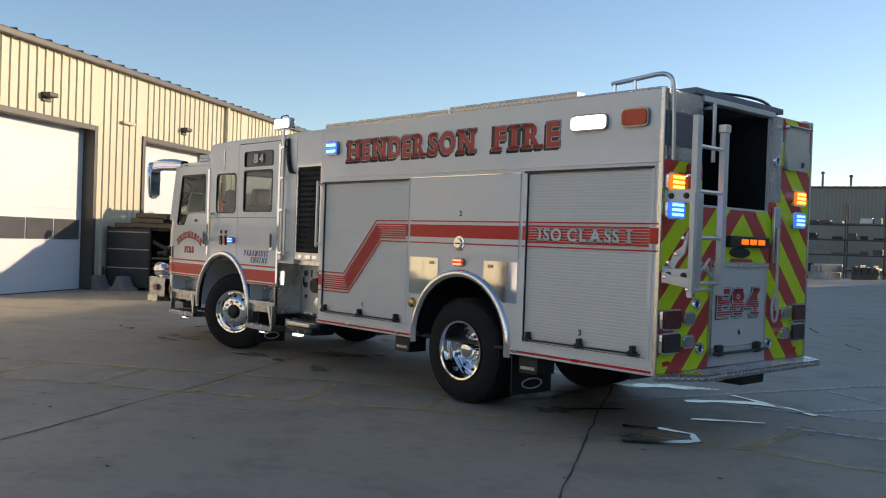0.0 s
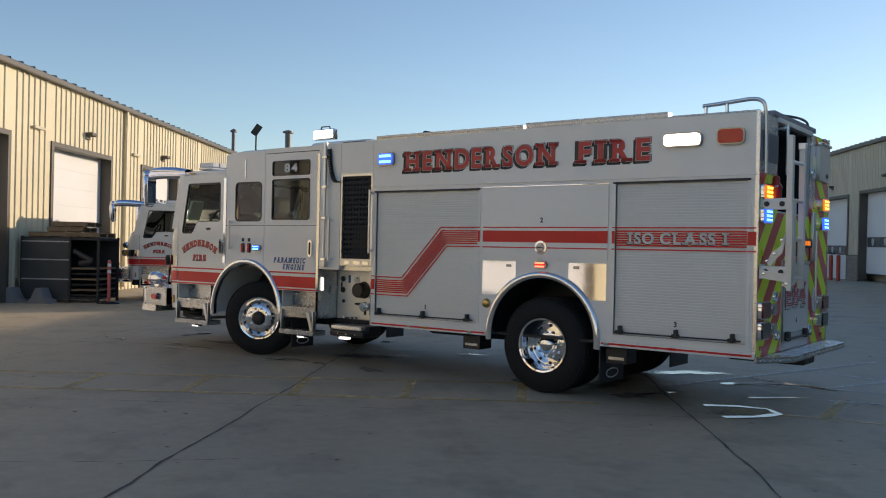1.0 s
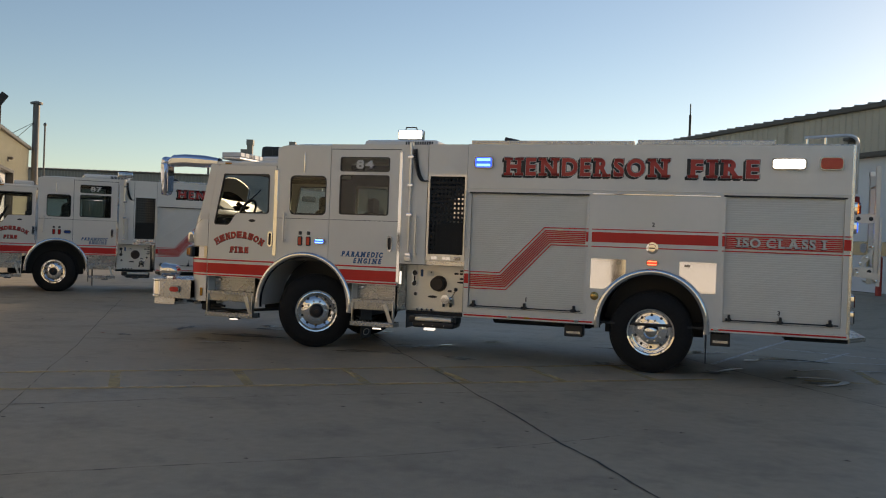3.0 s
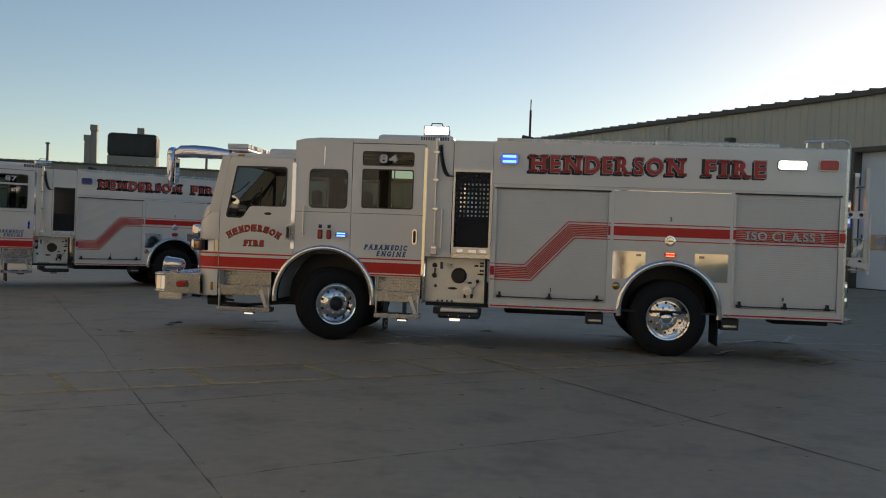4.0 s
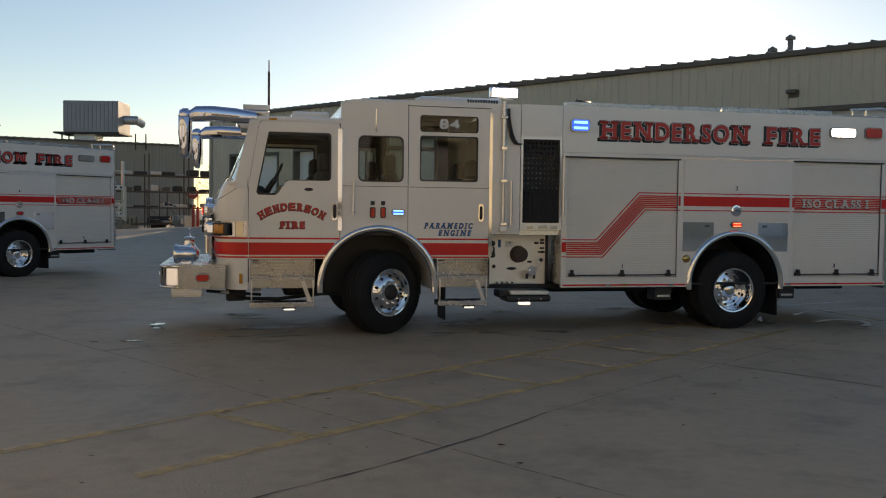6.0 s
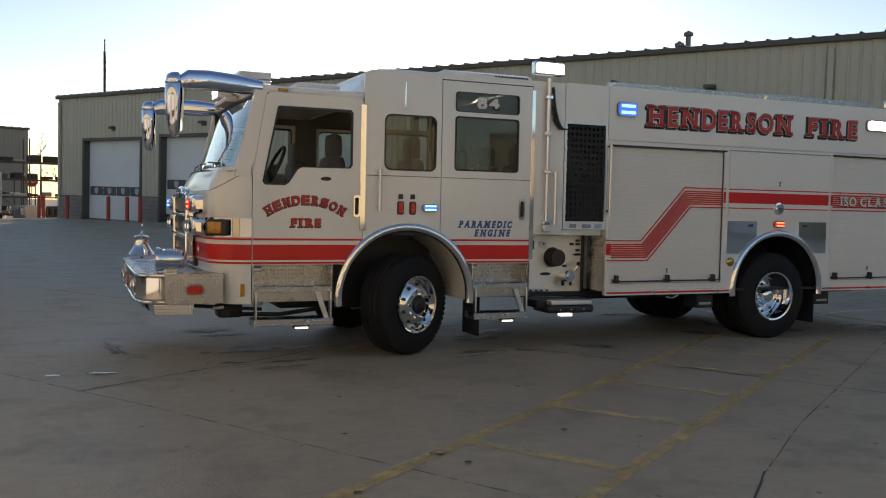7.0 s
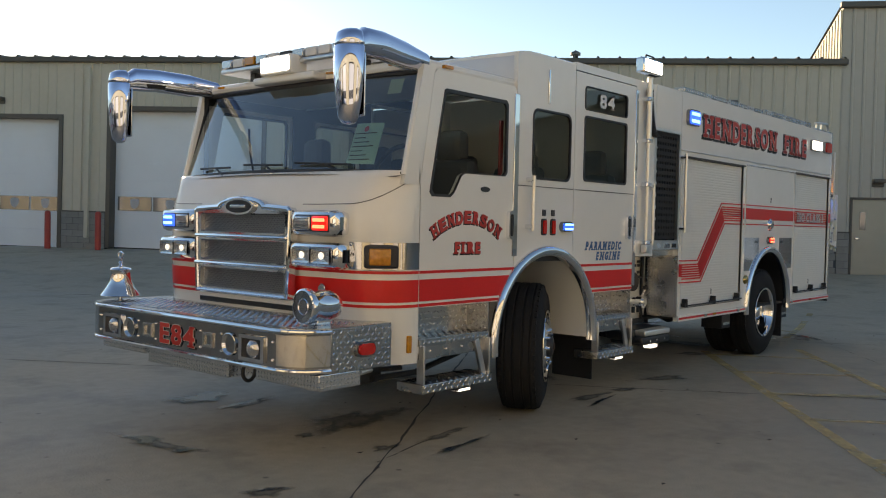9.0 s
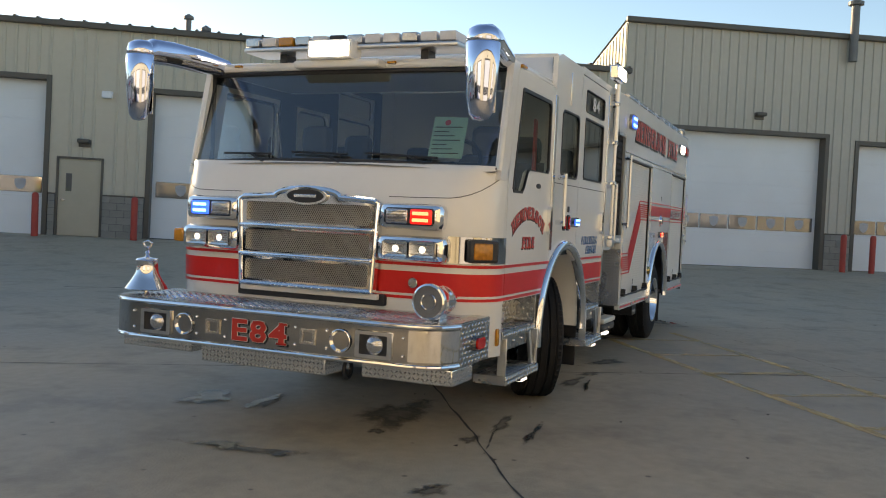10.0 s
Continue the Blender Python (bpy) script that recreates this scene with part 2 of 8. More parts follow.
# ---- geometry helpers ----
ROUND = {"mirror_head", "mirror_arm", "bell", "siren", "nose", "front_wheel", "rear_wheel", "rim", "hub", "arch_moulding", "wheel_housing", "fuel_cap", "outlet", "gauge", "air_horn", "lens", "finial", "bollard", "windscreen", "raised_roof", "stripe", "shore_plug", "rear_port"}


def finish(me, mat, angle=22):
    me.materials.append(mat)
    me.polygons.foreach_set("use_smooth", [True] * len(me.polygons))
    me.set_sharp_from_angle(angle=radians(angle))
    return me


def part(name, geo, mat, parent=None, label=""):
    """Links a bmesh or a mesh as one mesh object under a thing or under a part."""
    if isinstance(geo, bmesh.types.BMesh):
        me = bpy.data.meshes.new(name)
        geo.normal_update()
        geo.to_mesh(me)
        geo.free()
    else:
        me = geo
        me.name = name
    finish(me, mat, 50 if name in ROUND else 22)
    ob = new(name, me)
    if name == "tread_pattern":
        tagged(ob, kind="stuff")
    if parent:
        ob.parent = parent
    if label:
        ob["label"] = label
    return ob


def thing(name, label, category, m=None, group="", kind=""):
    ob = new(name)
    ob.empty_display_size = 0.3
    if m is not None:
        ob.matrix_basis = m
    return tagged(ob, label, category, group, kind)


def box(bm, x0, x1, y0, y1, z0, z1, bevel=0.0, m=None, seg=2):
    """Adds a box with bevelled edges to a bmesh."""
    b2 = bmesh.new()
    bmesh.ops.create_cube(b2, size=1.0)
    for v in b2.verts:
        v.co = Vector((x0 + (v.co.x + 0.5) * (x1 - x0), y0 + (v.co.y + 0.5) * (y1 - y0), z0 + (v.co.z + 0.5) * (z1 - z0)))
    if bevel > 0:
        bmesh.ops.bevel(b2, geom=b2.edges[:], offset=min(bevel, 0.45 * min(abs(x1 - x0), abs(y1 - y0), abs(z1 - z0))), segments=seg, profile=0.5, affect="EDGES")
    if m is not None:
        bmesh.ops.transform(b2, matrix=m, verts=b2.verts[:])
    me = bpy.data.meshes.new("tmp")
    b2.to_mesh(me)
    b2.free()
    bm.from_mesh(me)
    bpy.data.meshes.remove(me)
    return bm


def one_box(x0, x1, y0, y1, z0, z1, bevel=0.004, m=None):
    return box(bmesh.new(), x0, x1, y0, y1, z0, z1, bevel, m)


def lugs(a0, a1, b0, b1, m, pitch=0.035, size=0.0148, wide=0.0046, high=0.0035):
    """Raised lens-shaped lugs of a tread plate, alternately turned, over a rectangle of m's x and y; they rise along its z."""
    verts, faces = [], []
    na, nb = max(1, int((a1 - a0) / pitch)), max(1, int((b1 - b0) / pitch))
    for i in range(na):
        for j in range(nb):
            ca, cb = a0 + (a1 - a0) * (i + 0.5) / na, b0 + (b1 - b0) * (j + 0.5) / nb
            s = 1 if (i + j) % 2 else -1
            d, n = Vector((0.7071, 0.7071 * s, 0)), Vector((-0.7071 * s, 0.7071, 0))
            c, k = Vector((ca, cb, 0)), len(verts)
            up = Vector((0, 0, high))
            ring = [c + d * size, c + d * size * 0.5 + n * wide, c - d * size * 0.5 + n * wide, c - d * size, c - d * size * 0.5 - n * wide, c + d * size * 0.5 - n * wide]
            verts += [tuple(m @ p) for p in ring + [c + d * size * 0.45 + up, c - d * size * 0.45 + up]]
            faces += [(k, k + 1, k + 6), (k + 1, k + 2, k + 7, k + 6), (k + 2, k + 3, k + 7), (k + 3, k + 4, k + 7), (k + 4, k + 5, k + 6, k + 7), (k + 5, k, k + 6)]
    me = bpy.data.meshes.new("tmp")
    me.from_pydata(verts, [], faces)
    return me


FACE_Y = Matrix(((1, 0, 0, 0), (0, 0, -1, 0), (0, 1, 0, 0), (0, 0, 0, 1)))  # x and z, facing -y


def curve_mesh(cu):
    ob = bpy.data.objects.new("tmp", cu)
    me = bpy.data.meshes.new_from_object(ob)
    bpy.data.objects.remove(ob)
    bpy.data.curves.remove(cu)
    return me


# flat outlines stand in one of these planes: the two axes of the outline, and the way of the thickness
PLANES = {
    "xz": Matrix(((1, 0, 0, 0), (0, 0, -1, 0), (0, 1, 0, 0), (0, 0, 0, 1))),
    "yz": Matrix(((0, 0, -1, 0), (-1, 0, 0, 0), (0, 1, 0, 0), (0, 0, 0, 1))),
    "xy": Matrix.Identity(4),
}


def plate(outline, holes=(), thick=0.03, level=0.0, plane="xz", bevel=0.0):
    """A flat sheet with an outline and holes. Its outer face is at level: y for xz, x for yz (outline given in y, z), z for xy."""
    cu = bpy.data.curves.new("tmp", "CURVE")
    cu.dimensions, cu.fill_mode = "2D", "BOTH"
    cu.extrude = max(thick / 2 - bevel, 0.0005)
    cu.bevel_depth, cu.bevel_resolution = bevel, 1
    cu.offset = -bevel
    for pts in (outline, *holes):
        sp = cu.splines.new("POLY")
        sp.points.add(len(pts) - 1)
        for q, (a, b) in zip(sp.points, pts):
            q.co = (-a if plane == "yz" else a, b, 0, 1)
        sp.use_cyclic_u = True
    me = curve_mesh(cu)
    me.transform(PLANES[plane])
    if plane == "xz":
        me.transform(Matrix.Translation((0, level + thick / 2, 0)))
    elif plane == "yz":
        me.transform(Matrix.Translation((level, 0, 0)))
    else:
        me.transform(Matrix.Translation((0, 0, level - thick / 2)))
    return me


def rect(a0, a1, b0, b1, r=0.0, n=5):
    """A rectangle's outline with rounded corners."""
    if r <= 0:
        return [(a0, b0), (a1, b0), (a1, b1), (a0, b1)]
    out = []
    for ca, cb, s in ((a1 - r, b0 + r, -90), (a1 - r, b1 - r, 0), (a0 + r, b1 - r, 90), (a0 + r, b0 + r, 180)):
        for i in range(n + 1):
            g = radians(s + 90 * i / n)
            out.append((ca + r * math.cos(g), cb + r * math.sin(g)))
    return out


def arc(ca, cb, r, d0, d1, n=24):
    return [(ca + r * math.cos(radians(d0 + (d1 - d0) * i / n)), cb + r * math.sin(radians(d0 + (d1 - d0) * i / n))) for i in range(n + 1)]


def tube(points, r, closed=False, res=4, smooth=False):
    """A round bar along a line of points."""
    cu = bpy.data.curves.new("tmp", "CURVE")
    cu.dimensions, cu.bevel_depth, cu.bevel_resolution, cu.use_fill_caps = "3D", r, res, True
    if smooth:
        sp = cu.splines.new("NURBS")
        sp.points.add(len(points) - 1)
        for q, p in zip(sp.points, points):
            q.co = (*p, 1)
        sp.use_endpoint_u, sp.order_u, sp.resolution_u = True, 3, 6
    else:
        sp = cu.splines.new("POLY")
        sp.points.add(len(points) - 1)
        for q, p in zip(sp.points, points):
            q.co = (*p, 1)
    sp.use_cyclic_u = closed
    return curve_mesh(cu)


def lathe(profile, steps=32, m=None):
    """Turns a profile of (radius, height) about z, then places it with m."""
    bm = bmesh.new()
    rings = []
    for r, h in profile:
        if r < 1e-5:
            rings.append([bm.verts.new((0, 0, h))])
        else:
            rings.append([bm.verts.new((r * math.cos(2 * math.pi * i / steps), r * math.sin(2 * math.pi * i / steps), h)) for i in range(steps)])
    for a, b in zip(rings, rings[1:]):
        for i in range(steps):
            j = (i + 1) % steps
            if len(a) == 1 and len(b) == 1:
                break
            if len(a) == 1:
                bm.faces.new((a[0], b[j], b[i]))
            elif len(b) == 1:
                bm.faces.new((a[i], a[j], b[0]))
            else:
                bm.faces.new((a[i], a[j], b[j], b[i]))
    bmesh.ops.recalc_face_normals(bm, faces=bm.faces[:])
    if m is not None:
        bmesh.ops.transform(bm, matrix=m, verts=bm.verts[:])
    return bm


def join(*meshes):
    """Several meshes as one bmesh."""
    bm = bmesh.new()
    for me in meshes:
        if isinstance(me, bmesh.types.BMesh):
            t = bpy.data.meshes.new("tmp")
            me.to_mesh(t)
            me.free()
            me = t
        bm.from_mesh(me)
        bpy.data.meshes.remove(me)
    return bm


def sheet(rows):
    """A skin through rows of points."""
    bm = bmesh.new()
    vs = [[bm.verts.new(p) for p in row] for row in rows]
    for a, b in zip(vs, vs[1:]):
        for i in range(len(a) - 1):
            bm.faces.new((a[i], a[i + 1], b[i + 1], b[i]))
    return bm


def pane_sheet(outline, level):
    """A single sheet of glass in x and z that faces -y."""
    bm = bmesh.new()
    turn = sum(a[0] * b[1] - b[0] * a[1] for a, b in zip(outline, outline[1:] + outline[:1]))
    bm.faces.new([bm.verts.new((a, level, b)) for a, b in (outline if turn > 0 else outline[::-1])])
    return bm


OUT = pose(0, 0, 0, 90, 0, 0)  # turns +z to -y, the way out of a left side


def lettering(body, height, width=None, bold=0.03, slab=0.0, depth=0.002, shear=0.0, space=1.0):
    """Words in the built-in font, as a flat mesh in x and z that faces -y, its lower left corner at the origin; slab adds serifs to the stems."""
    cu = bpy.data.curves.new("tmp", "FONT")
    cu.body, cu.size, cu.offset, cu.extrude, cu.shear, cu.space_character = body, 1.0, bold, 0.001, shear, space
    cu.resolution_u = 4
    bm = bmesh.new()
    me = curve_mesh(cu)
    bm.from_mesh(me)
    bpy.data.meshes.remove(me)
    ys = [v.co.y for v in bm.verts]
    lo, hi = min(ys), max(ys)
    if slab:
        base, cap = [], []
        cap_y = max(v.co.y for v in bm.verts)
        flat = {}
        for e in bm.edges:
            a, b = e.verts[0].co, e.verts[1].co
            if abs(a.y - b.y) < 0.004 and a.z > 0 and b.z > 0 and 0.05 < abs(a.x - b.x) < 0.3 * (hi - lo):
                key = round(a.y, 2)
                flat.setdefault(key, []).append((min(a.x, b.x), max(a.x, b.x)))
        for key, runs in flat.items():
            near_low, near_top = abs(key - (lo + bold * 0.0)) < 0.05, abs(key - cap_y) < 0.05
            if not (near_low or near_top):
                continue
            for x0, x1 in runs:
                y0, y1 = (key, key + slab) if near_low else (key - slab, key)
                box(bm, x0 - slab * 0.9, x1 + slab * 0.9, y0, y1, -0.001, 0.001)
    xs = [v.co.x for v in bm.verts]
    s = height / (hi - lo)
    sx = s if width is None else width / (max(xs) - min(xs))
    x0 = min(xs)
    for v in bm.verts:
        x, y, z = v.co
        v.co = ((x - x0) * sx, -depth if z > 0 else 0.0, (y - lo) * s)
    return bm


def letters(parent, body, height, width, m, layers, bold=0.03, slab=0.06, shear=0.0, gap=0.10):
    """Puts words letter by letter along x from the origin of m. layers: (shift along x, shift up, lift, material, growth), lowest first."""
    glyphs, x = [], 0.0
    for ch in body:
        if ch == " ":
            x += 0.42
            continue
        g = lettering(ch, 1.0, None, bold, slab, 0.001, shear)
        w = max(v.co.x for v in g.verts)
        g.free()
        glyphs.append((ch, x, w))
        x += w + gap
    total = x - gap
    for dx, dz, lift, mat, *more in layers:
        grow = more[0] if more else 0.0
        for ch, gx, w in glyphs:
            g = lettering(ch, height + 2 * grow, w * width / total + 2 * grow, bold + grow / height, slab + grow / height, 0.0012, shear)
            part("letter", moved(g, m @ Matrix.Translation((gx * width / total + dx - grow, -lift, dz - grow))), mat, parent)


def moved(bm, m):
    bmesh.ops.transform(bm, matrix=m, verts=bm.verts[:])
    return bm


def clip_poly(poly, a0, a1, b0, b1):
    """Cuts a flat polygon to a rectangle."""
    for axis, lim, sign in ((0, a0, 1), (0, a1, -1), (1, b0, 1), (1, b1, -1)):
        out = []
        for i, p in enumerate(poly):
            q = poly[(i + 1) % len(poly)]
            dp, dq = sign * (p[axis] - lim), sign * (q[axis] - lim)
            if dp >= 0:
                out.append(p)
            if dp * dq < 0:
                f = dp / (dp - dq)
                out.append((p[0] + f * (q[0] - p[0]), p[1] + f * (q[1] - p[1])))
        poly = out
        if len(poly) < 3:
            return []
    return poly
# ---- the fire engine: front towards -x, left side in the plane y = 0, rear axle at x = 0 ----
WIDE = 2.6  # overall width
MID = 1.3
AXF, AXR = -4.80, 0.0  # axles
LOW = 0.62  # lower edge of the wheel arches' circle


def lamp(name, x, z, w, h, y, lens, parent, bezel=DARK_CHROME, r=0.045, depth=0.035, label=""):
    """A lamp on the left side: a rounded bezel and a lens with ribs under it."""
    b = part(name, plate(rect(x - w / 2, x + w / 2, z - h / 2, z + h / 2, r), (), depth, y - depth), bezel, parent, label)
    bm = join(plate(rect(x - w / 2 + 0.014, x + w / 2 - 0.014, z - h / 2 + 0.014, z + h / 2 - 0.014, max(r - 0.01, 0.006)), (), depth, y - depth - 0.010))
    n = max(2, int(h / 0.03))
    for i in range(1, n):
        zz = z - h / 2 + h * i / n
        box(bm, x - w / 2 + 0.025, x + w / 2 - 0.025, y - depth - 0.014, y - depth - 0.006, zz - 0.003, zz + 0.003)
    part("lens", bm, lens, b)
    core = {BLUE_LIT: BLUE_CORE, RED_LIT: RED_CORE, AMBER_LIT: AMBER_CORE}.get(lens)
    if core:
        for q in (-0.22, 0.22):
            part("led_strip", one_box(x - w * 0.36, x + w * 0.36, y - depth - 0.016, y - depth - 0.008, z + h * q - h * 0.10, z + h * q + h * 0.10, 0.006), core, b)
    return b


def wheel(name, x, y, parent, width, dish, steer=0.0, flip=False):
    """A truck wheel: tread with grooves and shoulder blocks, polished disc with hand holes, nuts and hub. dish < 0: a sunken rear disc."""
    R = 0.53
    m = Matrix.Translation((x, y, R)) @ pose(0, 0, 0, 0, 0, (180 if flip else 0) + steer) @ OUT
    h = width / 2
    prof = [(0.292, -h + 0.015), (0.31, -h), (0.36, -h - 0.006), (0.44, -h + 0.004), (0.490, -h + 0.028), (0.518, -h + 0.06), (R - 0.004, -h + 0.075)]
    for g in (-0.5, -0.18, 0.18, 0.5):
        c = g * (h - 0.02) * 1.3
        prof += [(R, c - 0.012), (R - 0.014, c - 0.006), (R - 0.014, c + 0.006), (R, c + 0.012)]
    prof += [(R - 0.004, h - 0.075), (0.518, h - 0.06), (0.490, h - 0.028), (0.44, h - 0.004), (0.36, h + 0.006), (0.31, h), (0.292, h - 0.015)]
    bm = lathe(prof, 56)
    for i in range(56):
        for s in (-1, 1):
            box(bm, -0.019, 0.019, 0.492, 0.5155, s * (h - 0.055) - 0.021, s * (h - 0.055) + 0.021, 0, pose(0, 0, 0, 0, 0, i * 360 / 56 + (3.2 if s > 0 else 0)))
    tyre = part(name, moved(bm, m), RUBBER, parent)
    rim = [(0.300, -h + 0.02), (0.262, -h + 0.05), (0.262, h - 0.05), (0.286, h - 0.012), (0.302, h + 0.006), (0.300, h + 0.012), (0.280, h + 0.008), (0.268, h - 0.02)]
    if dish > 0:  # front: the disc stands out
        rim += [(0.258, h - 0.05), (0.235, h - 0.035), (0.20, h + 0.0), (0.165, h + 0.018), (0.10, h + 0.020), (0.098, h + 0.0)]
    else:
        rim += [(0.262, h - 0.07), (0.250, h - 0.09), (0.250, h - 0.15), (0.240, h - 0.185), (0.205, h - 0.185), (0.165, h - 0.165), (0.10, h - 0.165)]
    disc = part("rim", moved(lathe(rim, 48), m), CHROME, tyre, "polished aluminium rim")
    face = h - 0.0 if dish > 0 else h - 0.180
    for i in range(10):
        a = radians(36 * i + 18)
        c = Matrix.Translation((0.210 * math.cos(a), 0.210 * math.sin(a), face - 0.012))
        hole = bmesh.new()
        bmesh.ops.create_cone(hole, cap_ends=True, segments=14, radius1=0.018, radius2=0.018, depth=0.03, matrix=c)
        part("hand_hole", moved(hole, m), BLACK, tyre)
    top = h + 0.022 if dish > 0 else h - 0.155
    for i in range(10):
        a = radians(36 * i)
        c = Matrix.Translation((0.142 * math.cos(a), 0.142 * math.sin(a), top))
        nut = bmesh.new()
        bmesh.ops.create_cone(nut, cap_ends=True, segments=8, radius1=0.019, radius2=0.013, depth=0.05, matrix=c)
        part("wheel_nut", moved(nut, m), CHROME, tyre)
    if dish > 0:
        hub = lathe([(0.098, h - 0.03), (0.098, h + 0.02), (0.088, h + 0.035), (0.085, h + 0.05), (0.07, h + 0.062), (0.045, h + 0.066), (0.0, h + 0.066)], 28)
        part("hub", moved(hub, m), BLACK, tyre, "dark oil-filled hub cap")
        part("hub_plug", moved(lathe([(0.03, h + 0.064), (0.03, h + 0.074), (0.0, h + 0.076)], 16), m), CAP_BROWN, tyre)
    else:
        hub = lathe([(0.105, h - 0.18), (0.102, h - 0.11), (0.096, h - 0.088), (0.078, h - 0.068), (0.05, h - 0.056), (0.0, h - 0.052)], 32)
        part("hub", moved(hub, m), CHROME, tyre, "chromed hub cover")
    return tyre


def arch_ring(x, r, parent, y0=-0.035, inner=CABIN, depth=0.72, from_side=1):
    """A rolled polished wheel-arch moulding and the liner behind it."""
    sect = [(r - 0.06, 0.03)] + [(r - 0.018 - 0.042 * math.cos(radians(g)), -0.004 - 0.036 * math.sin(radians(g))) for g in range(0, 181, 20)] + [(r + 0.024, 0.004)]
    rows = []
    for a in [-6 + 192 * i / 40 for i in range(41)]:
        c, s = math.cos(radians(a)), math.sin(radians(a))
        rows.append([(x + q * c, y if from_side == 1 else WIDE - y, LOW + q * s) for q, y in sect])
    part("arch_moulding", sheet(rows), CHROME, parent)
    rows = []
    for a in [-4 + 188 * i / 32 for i in range(33)]:
        c, s = math.cos(radians(a)), math.sin(radians(a))
        q = r - 0.05
        rows.append([(x + q * c, y if from_side == 1 else WIDE - y, LOW + q * s) for y in (0.028, 0.2, depth)])
    part("wheel_housing", sheet(rows), inner, parent)
    back = arc(x, LOW, r - 0.055, 0, 180, 24) + [(x - r + 0.055, 0.44), (x + r - 0.055, 0.44)]
    part("housing_back", plate(back, (), 0.02, depth + 0.01 if from_side == 1 else WIDE - depth - 0.03), BLACK, parent)


def nose_plan(front, side=-6.46, r=0.34, bow=0.05, grow=0.0, n=8):
    """The plan outline of the cab's nose, from the left side round the front to the right."""
    r = min(r, max(0.02, side - front - bow - 0.01))
    out = [(side, -grow), (front + r + bow, -grow)]
    for i in range(n + 1):
        a = radians(90 * i / n)
        out.append((front + bow + r - (r + grow) * math.sin(a), r - (r + grow) * math.cos(a)))
    for i in range(1, 8):
        y = r + (WIDE - 2 * r) * i / 8
        out.append((front + bow * (1 - math.sin(math.pi * i / 8)) - grow, y))
    for x, y in reversed(out[: n + 3]):
        out.append((x, WIDE - y))
    return out


def nose_skin(levels, **k):
    return sheet([[(x, y, z) for x, y in nose_plan(f, **k)] for z, f in levels])


def windscreen_point(s, h):
    """A point of the windscreen; s from 0 (left) to 1, h from 0 (base) to 1."""
    e = abs(2 * s - 1)
    lo = Vector((-6.72 + 0.13 * e ** 3, 0.03 + (WIDE - 0.06) * s, 1.90 - 0.03 * e ** 2))
    hi = Vector((-6.44 + 0.07 * e ** 3, 0.04 + (WIDE - 0.08) * s, 2.585))
    return lo.lerp(hi, h)


